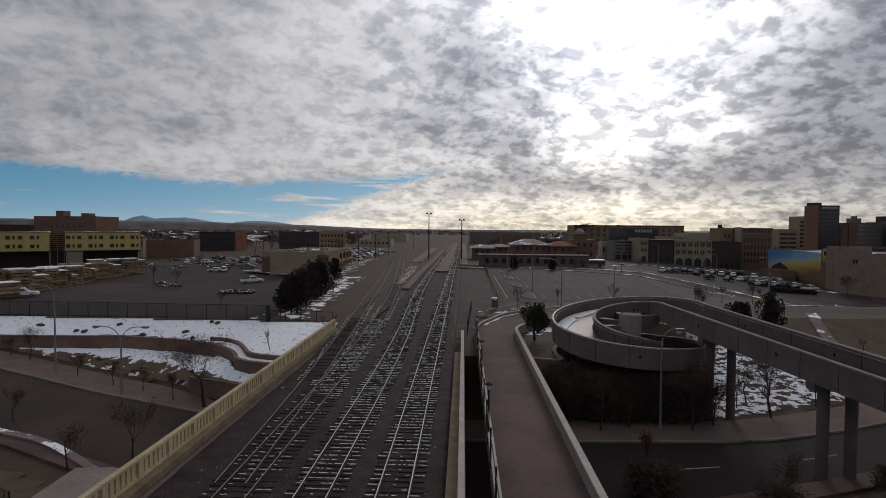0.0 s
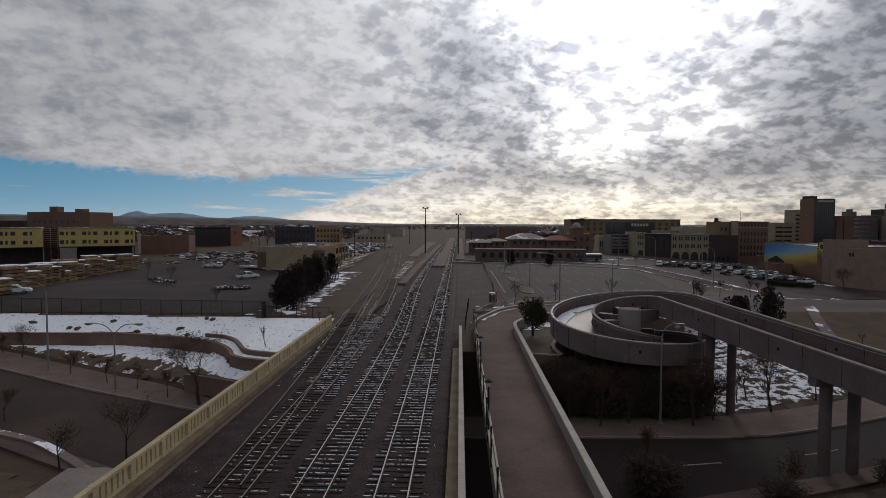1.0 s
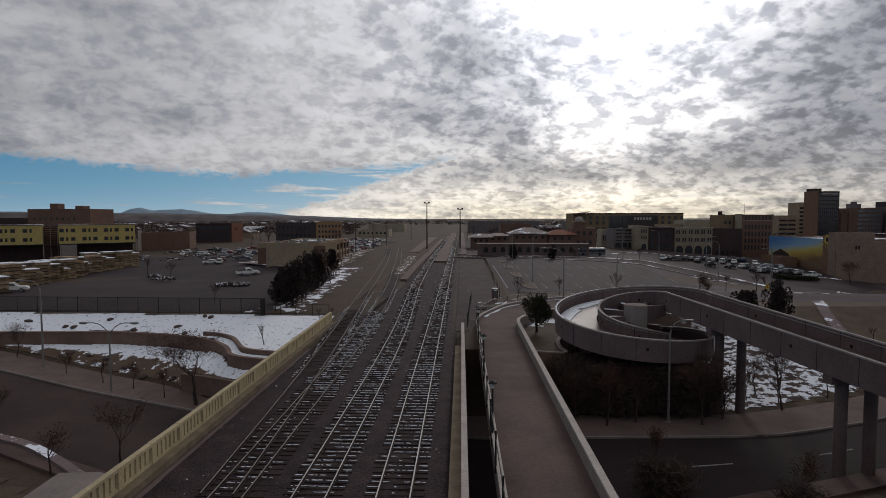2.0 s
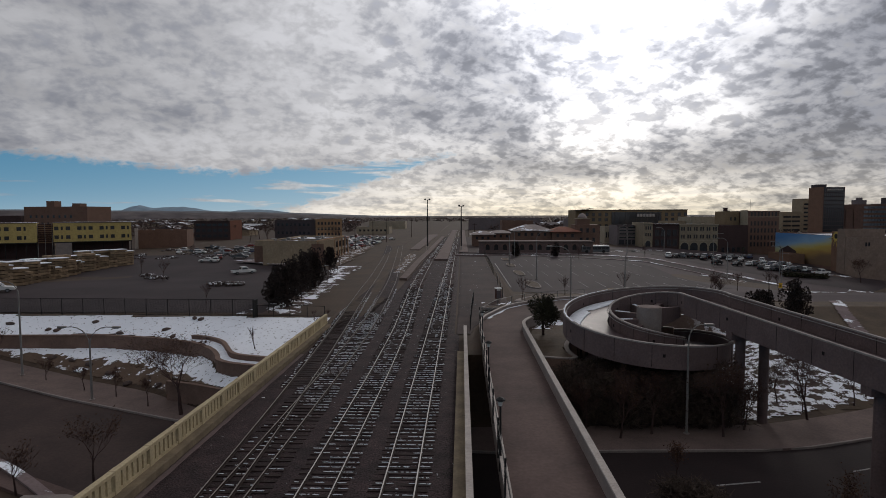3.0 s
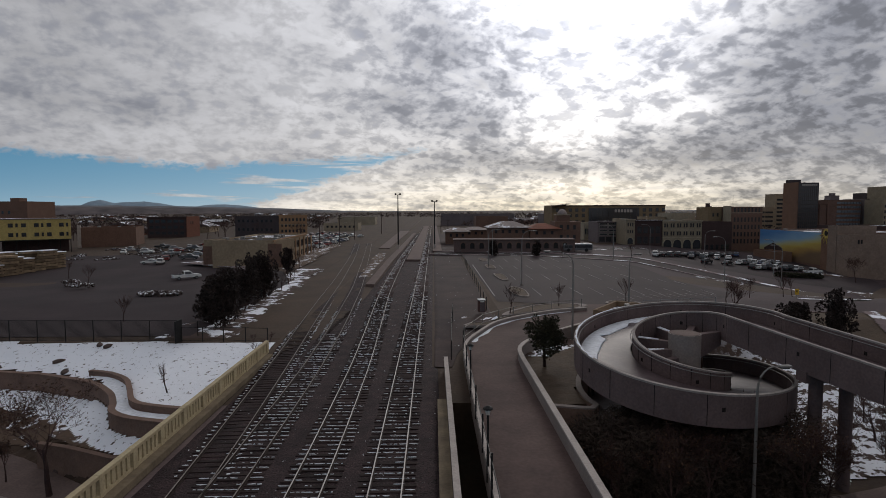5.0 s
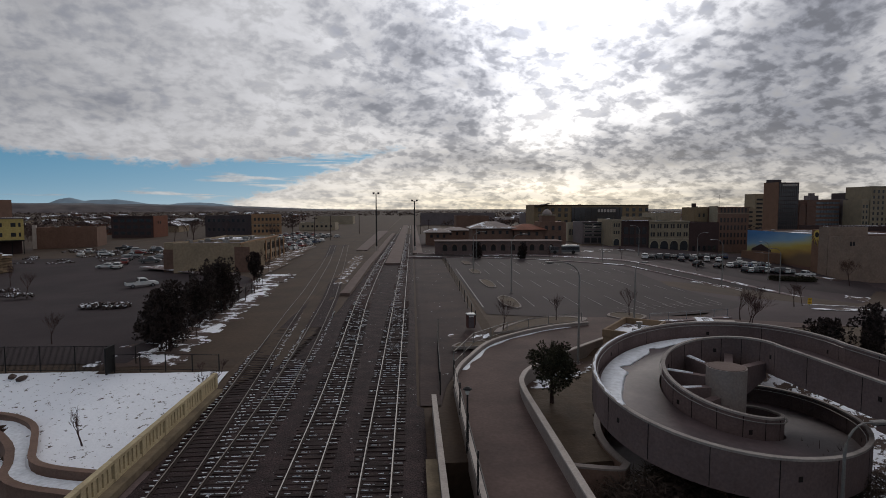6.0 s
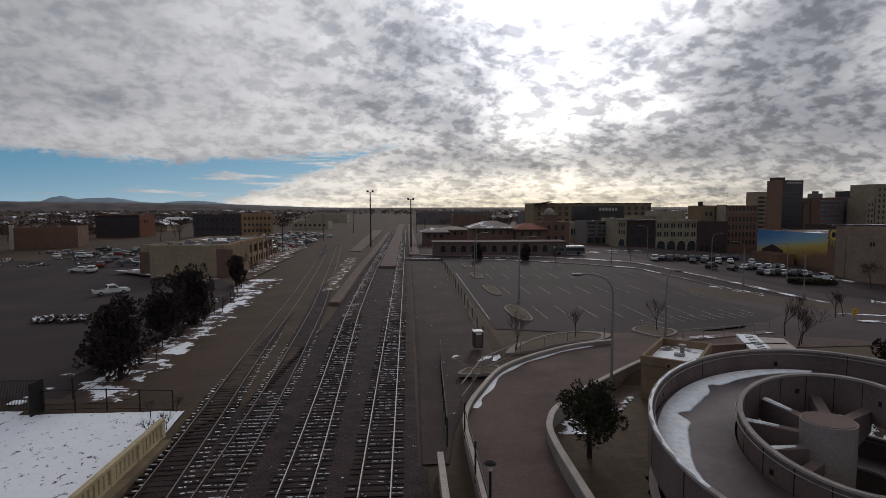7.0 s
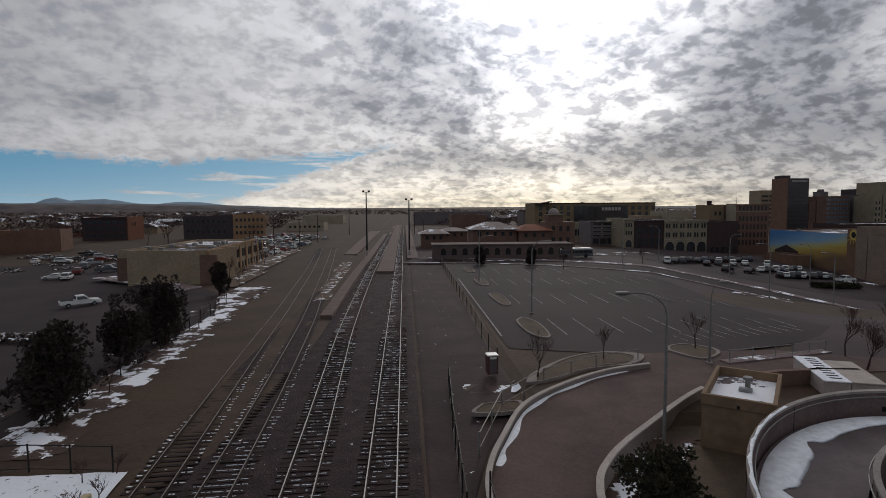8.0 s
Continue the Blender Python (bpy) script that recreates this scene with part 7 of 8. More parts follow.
add_windows(m_, 10.3, 14, "front", spread_(0.4, 10.0, 3), (2.6, 3.9, 5.2, 6.3), 2.8, 0.75, "frame_pale")
add_windows(m_, 10.3, 14, "front", spread_(0.4, 10.0, 4), (0.3,), 2.0, 1.8)
m_ = building("pale_shop", "narrow pale stucco shop with arched windows", (60.4, 232.4), (64.8, 232), 12, 6.6, "pale", seed=13)
add_windows(m_, 4.4, 12, "front", spread_(0.3, 4.1, 4), (2.2,), 0.55, 2.2)
s_ = building("corner_block", "buff stone corner block with arched entrance", (66.7, 203.2), (69.7, 203.0), 18, 8.5, "stone", cornice="pale", seed=14, units=1)
for z_, h_w in ((3.9, 1.1), (6.2, 1.2)):
    add_windows(s_, 3.0, 18, "front", (0.75, 1.5, 2.25), (z_,), 0.42, h_w)
add_arches(s_, (1.5,), 0.2, 0.85, 1.3)
s_ = building("brick_hall", "dark brick hall with tall glazing and a snowy roof edge", (69.8, 203.4), (79.0, 203.4), 16, 8.1, "dark", cornice="dark", seed=15, units=2)
add_windows(s_, 9.2, 16, "front", spread_(0.6, 8.8, 4), (1.0, 4.4), 1.6, 2.4)
bm = bmesh.new()
box(bm, 0.2, 9.0, 0.0, 0.3, 8.1 - s_["h0"] + 0.022, 8.1 - s_["h0"] + 0.12)
part("roof_snow", bm, M["snow"], s_, "snow along the roof edge")
s_ = building("stone_store", "three-storey buff stone store with arched ground floor", (79.1, 203.0), (92.3, 203.0), 14, 8.0, "stone", cornice="pale", seed=16, units=3, band=(2.2,))
st_z = -s_["h0"]
for k_ in range(6):
    add_windows(s_, 13.2, 14, "front", (1.1 + k_ * 2.2 - 0.4, 1.1 + k_ * 2.2 + 0.4), (st_z + 3.0, st_z + 5.7), 0.5, 1.35)
add_arches(s_, (1.7, 5.0, 8.3, 11.6), 0.3, 1.3, 1.8)
s_ = building("plain_store", "plain dark brown brick store", (92.5, 203.2), (104.7, 207.0), 14, 7.5, "dark", seed=17, units=3)
add_windows(s_, 12.8, 14, "front", spread_(1, 12, 5), (0.6,), 1.4, 1.8)
s_ = building("office_slab", "tall brown brick office building with stacked windows", (108.0, 214.0), (119.2, 214.0), 13, 12.6, "brown", cornice="brown", seed=18, units=4, band=(10.3,))
sz_ = -s_["h0"]
add_windows(s_, 11.2, 13, "front", [1.3 + 1.25 * k for k in range(8)], [sz_ + z for z in (-0.5, 2.0, 4.6, 7.2, 10.6)], 0.62, 1.6)
bm = bmesh.new()
box(bm, -0.14, -0.01, 0.0, 5.4, -1.0, sz_ + 12.9)
part("side_wall", bm, WALLS["pale"], s_, "pale stucco side wall")
add_windows(s_, 11.2, 13, "left", (1.6, 3.9), (sz_ + 7.2, sz_ + 10.2), 0.6, 1.2)
bm = bmesh.new()
tube(bm, [(3.2, 5, sz_ + 12.2), (3.2, 5, sz_ + 17.0)], [0.07, 0.03], 6)
part("roof_antenna", bm, M["iron"], s_)
s_ = building("office_wing", "lower brown brick wing beside the office building", (102.6, 220), (107.7, 220), 9, 12.5, "brown_tan", seed=19, units=5)
bm = bmesh.new()
box(bm, 0.1, 1.2, 1.0, 2.2, 12.5 - s_["h0"] - 0.4, 13.9 - s_["h0"])
part("chimney", bm, WALLS["dark"], s_)
add_windows(s_, 5.1, 9, "front", (2.0, 3.6), (9.0 - s_["h0"],), 0.7, 1.3)
s_ = building("pale_store", "small pale stucco building on the skyline", (98.6, 242), (108.5, 242), 14, 10.3, "pale", seed=20, units=4)
s_ = building("low_store", "low pale stucco building behind the stone store", (90.5, 246), (98.2, 246), 12, 8.6, "tan", seed=31, units=3)
# downtown towers
s_ = building("office_tower", "dark glass office tower with a brown brick side", (206.4, 327.4), (218.0, 327.4), 13, 26.2, "slate", seed=21, units=2, category="tower")
sz_ = -s_["h0"]
add_windows(s_, 11.6, 13, "front", spread_(0.3, 11.3, 10), [sz_ - 2.0 + 2.3 * k for k in range(12)], 1.0, 2.0)
bm = bmesh.new()
box(bm, -0.4, -0.01, 0.0, 13, -3, sz_ + 26.4)
part("side_wall", bm, WALLS["tower_side"], s_, "brown brick side wall")
bm = bmesh.new()
box(bm, -0.38, 4.6, 5, 11, sz_ + 25.8, sz_ + 28.0)
part("plant_room_top", bm, WALLS["slate"], s_)
for k in range(8):
    bm = bmesh.new()
    box(bm, 1.9 + k * 1.1, 2.8 + k * 1.1, -0.16, -0.05, sz_ + 24.4, sz_ + 25.3)
    part("sign_bar", bm, M["pale_cap"], s_)
s_ = building("terraced_block", "stepped tan block with strip windows", (214.8, 382), (226.4, 382), 14, 12.6, "tan", seed=22, units=1)
sz_ = -s_["h0"]
add_windows(s_, 11.6, 14, "front", (3.0, 8.6), [sz_ - 3 + 2.9 * k for k in range(5)], 5.2, 1.2)
s_ = building("stepped_top", "upper step of the tan block", (228.7, 384), (243.0, 384), 12, 21.3, "tan", seed=23)
sz_ = -s_["h0"]
add_windows(s_, 14.3, 12, "front", (3.0, 8.0), [sz_ - 2 + 2.7 * k for k in range(8)], 4.2, 1.2)
s_ = building("low_step", "lower step of the tan block", (226.5, 382.5), (228.6, 382.5), 12, 11.0, "tan", seed=32)
s_ = building("banded_tower", "brown office tower with horizontal bands of glass", (228.0, 334), (247.4, 334), 16, 16.6, "tower_brown", seed=24, units=2, category="tower")
sz_ = -s_["h0"]
bm = bmesh.new()
box(bm, -4.0, -0.01, 0.6, 12, -2, sz_ + 14.0)
part("side_wing", bm, WALLS["tower_brown"], s_)
bm = bmesh.new()
box(bm, 5.0, 10.3, 5, 10, sz_ + 16.0, sz_ + 19.2)
lift_ = part("lift_head", bm, WALLS["grey"], s_)
bm = bmesh.new()
box(bm, 6.8, 8.6, 6, 9, sz_ + 19.2, sz_ + 20.6)
part("lift_cap", bm, WALLS["grey"], lift_)
for k in range(8):
    bm = bmesh.new()
    box(bm, 5.4, 19.2, -0.10, -0.004, sz_ - 3.0 + 2.45 * k, sz_ - 1.7 + 2.45 * k)
    band_ = part("window_band", bm, M["glass_pale"], s_, "long band of pale reflecting glass")
    for x_ in spread_(5.4, 19.2, 8)[1:]:
        bm = bmesh.new()
        box(bm, x_ - 0.07, x_ + 0.07, -0.16, -0.104, sz_ - 3.0 + 2.45 * k, sz_ - 1.7 + 2.45 * k)
        part("mullion", bm, M["frame_dark"], band_)
s_ = building("lattice_tower", "dark grey office tower with a fine lattice face", (249.9, 334), (267, 334), 18, 17.1, "grey", seed=25, category="tower", units=1)
sz_ = -s_["h0"]
add_windows(s_, 17.1, 18, "front", spread_(0.4, 16.8, 9), [sz_ - 4 + 2.1 * k for k in range(10)], 1.3, 1.4)
bm = bmesh.new()
box(bm, 3.1, 16.0, 1.0, 14, sz_ + 16.6, sz_ + 20.6)
part("roof_storey", bm, WALLS["slate"], s_)
s_ = building("stone_tower", "pale buff hotel tower with rows of windows", (252.2, 318), (274, 318), 18, 23.8, "stone", seed=26, cornice="pale", category="tower")
sz_ = -s_["h0"]
add_windows(s_, 21.8, 18, "front", spread_(0.6, 21.2, 8), [sz_ - 4 + 3.0 * k for k in range(9)], 1.0, 1.7)
bm = bmesh.new()
box(bm, -4.4, -0.3, 0.4, 14, -2, sz_ + 16.6)
w_2 = part("side_wing", bm, WALLS["stone"], s_)
for k in range(6):
    for x_ in (-3.4, -1.6):
        bm = bmesh.new()
        box(bm, x_ - 0.4, x_ + 0.4, 0.36, 0.396, sz_ - 3 + 3.0 * k, sz_ - 1.4 + 3.0 * k)
        part("pane", bm, M["glass"], w_2)


# -- the painted warehouse


M["mural_gold"] = mat("mural_gold", (0.30, 0.20, 0.065), (0.22, 0.14, 0.055), scale=0.5, fine=4, bump=0.05)
M["mural_gold_pale"] = mat("mural_gold_pale", (0.58, 0.42, 0.11), (0.46, 0.33, 0.09), scale=0.8, fine=4, bump=0.0)


def mural_hall():
    a, b = Vector((112.0, 203.0)), Vector((111.6, 168.8))
    th = building("mural_hall", "brick hall whose long wall carries a painted prairie mural", a.to_tuple(), b.to_tuple(), 30, 5.1, "tower_brown", seed=27, units=2, parapet=0.4)
    W, z0 = th["W"], th["h0"]
    bm = bmesh.new()
    top = 5.1 - z0
    lo = 1.4
    box(bm, 0.4, W - 0.1, -0.09, -0.01, lo, top - 0.05)
    m = bpy.data.materials.new("mural_paint")
    m.use_nodes = True
    nt = m.node_tree
    N, L = nt.nodes.new, nt.links.new
    bs = nt.nodes["Principled BSDF"]
    tc = N("ShaderNodeTexCoord")
    sp = N("ShaderNodeSeparateXYZ")
    L(tc.outputs["Generated"], sp.inputs[0])
    nz = N("ShaderNodeTexNoise")
    nz.inputs["Scale"].default_value, nz.inputs["Detail"].default_value = 3.5, 5
    L(tc.outputs["Generated"], nz.inputs["Vector"])
    # the wheat field rises towards the far end, under a blue sky with cloud
    ad = N("ShaderNodeMath")
    ad.operation = "MULTIPLY_ADD"
    ad.inputs[1].default_value, ad.inputs[2].default_value = 0.55, 0.0
    L(sp.outputs[0], ad.inputs[0])
    su = N("ShaderNodeMath")
    su.operation = "SUBTRACT"
    L(sp.outputs[2], su.inputs[0]), L(ad.outputs[0], su.inputs[1])
    wv = N("ShaderNodeMath")
    wv.operation = "MULTIPLY_ADD"
    wv.inputs[1].default_value = 0.35
    L(nz.outputs["Fac"], wv.inputs[0]), L(su.outputs[0], wv.inputs[2])
    rp = N("ShaderNodeValToRGB")
    e = rp.color_ramp.elements
    e[0].position, e[0].color = 0.02, (0.16, 0.095, 0.05, 1)
    e[1].position, e[1].color = 0.95, (0.07, 0.20, 0.42, 1)
    for p, c in ((0.20, (0.34, 0.20, 0.05, 1)), (0.36, (0.46, 0.34, 0.07, 1)), (0.50, (0.42, 0.40, 0.22, 1)), (0.66, (0.22, 0.36, 0.50, 1))):
        q = e.new(p)
        q.color = c
    L(wv.outputs[0], rp.inputs[0]), L(rp.outputs[0], bs.inputs["Base Color"])
    bs.inputs["Roughness"].default_value = 0.8
    mural = part("mural", bm, m, th, "painted wheat field under blue sky")
    # painted barn silhouette
    bm = bmesh.new()
    pts = [(3.0, lo + 0.05), (13.0, lo + 0.05), (13.0, lo + 3.4), (8.0, lo + 5.0), (3.0, lo + 3.2)]
    f = [bm.verts.new((x, -0.115, z)) for x, z in pts]
    g = [bm.verts.new((x, -0.092, z)) for x, z in pts]
    bm.faces.new(f), bm.faces.new(g)
    for k in range(5):
        bm.faces.new((f[k], f[(k + 1) % 5], g[(k + 1) % 5], g[k]))
    part("painted_barn", bm, WALLS["dark"], mural, "dark painted barn")
    # the tall end with a painted sunflower disc and rays
    bm = bmesh.new()
    box(bm, W - 3.4, W + 0.2, -0.25, 3.0, 0, top + 1.3)
    pier = part("end_pier", bm, WALLS["tower_side"], th, "taller brown end pier with a painted flower")
    for nm, r, y, mt in (("painted_disc", 1.3, -0.30, "mural_gold_pale"), ("painted_eye", 0.72, -0.33, "iron")):
        bm = bmesh.new()
        c = (W - 1.4, top - 0.1)
        f = [bm.verts.new((c[0] + r * math.cos(t), y, c[1] + r * math.sin(t))) for t in (k * math.pi / 12 for k in range(24))]
        g = [bm.verts.new((q.co.x, y + 0.04, q.co.z)) for q in f]
        bm.faces.new(f), bm.faces.new(list(reversed(g)))
        for k in range(24):
            bm.faces.new((f[k], g[k], g[(k + 1) % 24], f[(k + 1) % 24]))
        part(nm, bm, M[mt], pier)
    for k in range(6):
        t = radians(195 + k * 27)
        bm = bmesh.new()
        p = [Vector((W - 1.4 + math.cos(t) * r + 0.15 * math.sin(r * 3), -0.29, top - 0.1 + math.sin(t) * r)) for r in (1.3, 1.9, 2.5, 3.1)]
        tube(bm, p, [0.16, 0.13, 0.10, 0.04], 5)
        part("painted_ray", bm, M["mural_gold_pale"], pier, "yellow painted ray")
    return th


mural_hall()
s_ = building("brick_hall", "plain brown brick hall beside the mural", (110.6, 165.2), (121.5, 165.3), 3.3, 7.2, "hall_brown", seed=28)
s_ = building("low_hall", "lower brown brick hall with two small windows", (110.6, 160.6), (146, 161.4), 4.3, 4.9, "hall_brown", seed=33)
add_windows(s_, 36, 4.3, "front", (2.6, 3.4), (2.6 - s_["h0"],), 0.5, 1.1)
s_ = building("brick_annex", "low brown brick annex below the mural", (106.0, 196.0), (105.6, 183.6), 5, -1.2, "tower_side", seed=29)
s_ = building("grey_hall", "grey industrial hall at the edge of downtown", (134, 164), (170, 170), 5, 3.0, "grey", seed=30, units=2)


# ------------------------------------------------------------------ vehicles
park("pickup", "white", -42.9, 119.0, 38, "left lot")
rng = random.Random(12)
COL = ["white", "black", "grey", "silver", "red", "blue", "white", "grey", "silver"]
for i, (x, y) in enumerate(((-66, 152), (-63, 151), (-60.8, 161.5), (-63.6, 172), (-66, 160), (-65, 182), (-69, 190), (-70, 170), (-73, 178), (-62, 190), (-58, 196), (-74, 196), (-79, 204), (-68, 205))):
    park(("sedan", "wagon", "pickup")[i % 3], COL[i % 9] if i > 1 else "white", x, y, rng.choice((15, 195, 105)) + rng.uniform(-8, 8), "left lot cars")
for i, (x, y) in enumerate(((-84, 186), (-88, 192), (-92, 188), (-80, 196), (-85, 202), (-76, 188), (-71, 210), (-66, 214), (-62, 206), (-95, 198), (-90, 208), (-78, 214))):
    park(("wagon", "pickup", "sedan")[i % 3], ("white", "grey", "white", "silver", "black", "red")[i % 6], x, y, rng.choice((20, 200, 110)) + rng.uniform(-10, 10), "yard cars")
for i, (x, y) in enumerate(((-69.5, 88.0), (-73.5, 90.5))):
    park("pickup", ("white", "grey")[i], x, y, 30, "left lot cars")
for i, (x, y) in enumerate(((71.8, 157.5), (78.0, 159.2), (94.0, 177.0), (72.0, 166.4), (81.8, 172.0), (86.6, 174.7), (76.5, 169.5))):
    park(("wagon", "sedan")[i % 2], ("black", "black", "white", "black", "white", "white", "grey")[i], x, y, 40 if i < 2 else 60, "far lot cars")
for k in range(10):
    park(("wagon", "sedan", "wagon", "pickup")[k % 4], ("black", "white", "grey", "black", "white", "black", "grey")[k % 7], 83.0 + k * 1.85, 156.2 + k * 0.74, 50 + rng.uniform(-4, 4), "far lot cars")
for k in range(9):
    park(("sedan", "wagon")[k % 2], ("white", "grey", "black", "white", "blue")[k % 5], 83.6 + k * 1.95, 163.6 + k * 1.1, 50 + rng.uniform(-4, 4), "far lot cars")
for k in range(13):
    park(("wagon", "sedan", "wagon")[k % 3], ("white", "black", "grey", "black", "black", "blue", "black")[k % 7], 61 + k * 2.8, 163.5 + k * 1.82, 60 + rng.uniform(-6, 6), "store-front cars")
park("pickup", "white", 100.6, 159.4, 10, "far lot cars")
for r in range(7):
    for k in range(8):
        if rng.random() < 0.8:
            park(rng.choice(("sedan", "wagon", "pickup")), rng.choice(COL), -34 - r * 4.2 + k * 0.6, 196 + r * 5 + k * 9.5, 80 + rng.uniform(-5, 5), "cars beyond the tan building")


def bus():
    th = thing("bus", "dark city bus with a white roof by the station", "bus", loc=(38.6, 172.6, 0.05), rz=3)
    bm = bmesh.new()
    box(bm, 0, 8.4, 0, 2.4, 0.35, 2.0)
    part("body", bm, PAINT["grey"], th, bevel=0.1)
    bm = bmesh.new()
    box(bm, 0.1, 8.3, 0.1, 2.3, 2.003, 2.3)
    part("roof", bm, PAINT["white"], th, bevel=0.05)
    for k in range(7):
        bm = bmesh.new()
        box(bm, 0.35 + k * 1.12, 1.4 + k * 1.12, -0.02, 0.02, 1.05, 1.8)
        part("side_window", bm, M["glass"], th)
    for x in (1.5, 6.6):
        bm = bmesh.new()
        tube(bm, [(x, -0.03, 0.47), (x, 0.3, 0.47)], 0.47, 14)
        part("wheel", bm, M["rubber"], th)


bus()


# ------------------------------------------------------------------ stacked lumber, tarpaulins and rubble in the left car park


def lumber_stack(loc, n, w, rz, seed, top):
    rng = random.Random(seed)
    th = thing("lumber_stack", "stack of pale sawn boards on skids" + (" under a snowy wrap" if top else ""), "lumber stack", "lumber stacks", loc=loc, rz=rz)
    for k in range(n):
        bm = bmesh.new()
        dx, dy = rng.uniform(-0.12, 0.12), rng.uniform(-0.1, 0.1)
        box(bm, -w / 2 + dx, w / 2 + dx, -1.2 + dy, 1.2 + dy, 0.12 + k * 0.62, 0.62 + k * 0.62)
        part("board_pack", bm, M["lumber"], th, bevel=0.02)
        for s in (-w / 3, w / 3):
            bm = bmesh.new()
            box(bm, s - 0.06, s + 0.06, -1.2, 1.2, 0.0 + k * 0.62, 0.115 + k * 0.62)
            part("skid", bm, M["bark"], th)
    if top:
        bm = bmesh.new()
        box(bm, -w / 2 - 0.15, w / 2 + 0.15, -1.35, 1.35, n * 0.62 + 0.005, n * 0.62 + 0.18)
        part("wrap", bm, M["snow"], th, "snow lying on the wrap", bevel=0.06)


M["lumber"] = mat("lumber", (0.34, 0.245, 0.15), (0.13, 0.092, 0.065), scale=1.1, fine=9, bump=0.3, random_tint=0.5)
rng = random.Random(5)
for row in range(3):
    for i in range(19):
        t = i / 18 * 3
        x = lerp_table(t, [(0, -71), (1, -86), (2, -90.5), (3, -87.5)]) - row * 3.8 + rng.uniform(-0.5, 0.5)
        y = lerp_table(t, [(0, 86), (1, 118), (2, 135), (3, 151)]) + row * 2.2 + rng.uniform(-0.6, 0.6)
        lumber_stack((x, y, height(x, y) + 0.05), 4 + (i * 7 + row * 3) % 4, 3.2, 62 + rng.uniform(-6, 6), i + row * 30, (i + row) % 3 != 1)


def rubble(loc, r, n, seed, label):
    rng = random.Random(seed)
    bm = bmesh.new()
    for _ in range(n):
        a, d = rng.uniform(0, 6.28), r * math.sqrt(rng.random())
        s = rng.uniform(0.10, 0.30)
        p = Vector((math.cos(a) * d, math.sin(a) * d * 0.55, 0.08 + 0.25 * (1 - d / r)))
        m = Matrix.Translation(p) @ Euler((rng.uniform(0, 3), rng.uniform(0, 3), rng.uniform(0, 3))).to_matrix().to_4x4()
        for v in box(bm, -s, s, -s * 0.6, s * 0.6, -s * 0.4, s * 0.4):
            v.co = m @ v.co
    ob = solid("rubble_pile", bm, M["rock_snow"], label, "rubble", "rubble piles", kind="stuff")
    ob.location = loc


M["rock_snow"] = mat("rock_snow", (0.09, 0.075, 0.065), (0.05, 0.045, 0.04), scale=1.5, fine=6, bump=0.4, snow=0.62, snow_scale=0.9, island=0.5)
rubble((-37.2, 97.6, 0.0), 3.2, 210, 1, "heap of broken concrete capped with snow")
rubble((-55.5, 108.6, -0.2), 2.4, 80, 2, "kerbed bed of dark rubble round a bare tree")
rubble((-60.5, 114.0, -0.3), 1.6, 40, 3, "small dark heap of rubble on the asphalt")
for i, (x, y, h) in enumerate(((-31.6, 77.6, 3.2), (-55.0, 109.6, 4.6), (-70, 128, 4.6), (-30, 142, 4.2), (-80, 175, 4.4), (-29.5, 165, 3.6))):
    bare_tree((x, y, height(x, y)), h, 0.6, 400 + i, "thin bare tree standing in the car park", "lot trees", levels=4)
rng = random.Random(77)
for k in range(44):                                    # yard clutter beside the workshop
    x, y = rng.uniform(-108, -66), rng.uniform(166, 212)
    rubble((x, y, height(x, y)), rng.uniform(1.2, 2.6), 26, 500 + k, "yard pile of scrap and timber dusted with snow")


def hedge(x0, y0, x1, y1, h, n, seed):
    """A low clipped dark hedge of small leaf clumps."""
    rng = random.Random(seed)
    th = thing("hedge", "long low dark hedge beside the far car park", "hedge", loc=(x0, y0, 0))
    blobs = []
    for k in range(n):
        t = k / (n - 1)
        x, y = x0 + (x1 - x0) * t, y0 + (y1 - y0) * t
        blobs.append(((x - x0, y - y0, height(x, y) + h * 0.5), (0.9, 0.8, h * 0.55)))
    bm = bmesh.new()
    leaf_crown(bm, rng, blobs, 1600, 0.35)
    part("foliage", bm, M["shrub"], th)["kind"] = "stuff"


hedge(83.5, 146.4, 96.5, 151.2, 1.0, 16, 3)
bare_tree((105.5, 151.0, height(105.5, 151.0)), 7.6, 1.0, 460, "wide bare tree with brown twigs before the mural", leaves=0.9, levels=5)

# ------------------------------------------------------------------ the town beyond, woods and hills


def far_trees():
    """Bare winter treetops of the town, seen from far: many ragged clumps."""
    rng = random.Random(9)
    bm = bmesh.new()
    for _ in range(6500):
        y = 300 * (1 + 4.2 * rng.random() ** 1.5)
        x = rng.uniform(-1.05, 0.95) * y
        if -0.16 * y - 8 < x < 0.04 * y + 8 and y < 800:
            continue
        if y < 352 and x > -130:
            continue
        z = height(x, y)
        h, w = rng.uniform(3.0, 7.0), rng.uniform(2.5, 5.5)
        for _ in range(9):
            c = Vector((x + rng.gauss(0, 0.32) * w, y + rng.uniform(-2, 2), z + h * rng.uniform(0.3, 0.85)))
            r = w * rng.uniform(0.12, 0.26)
            vs = [bm.verts.new(c + Vector((rng.uniform(-1, 1), rng.uniform(-0.6, 0.6), rng.uniform(-0.8, 1.0))) * r * 1.3) for _ in range(4)]
            bm.faces.new((vs[0], vs[1], vs[2])), bm.faces.new((vs[1], vs[3], vs[2]))
    solid("far_wood", bm, M["far_trees"], "bare brown treetops of the distant town", "trees", kind="stuff")


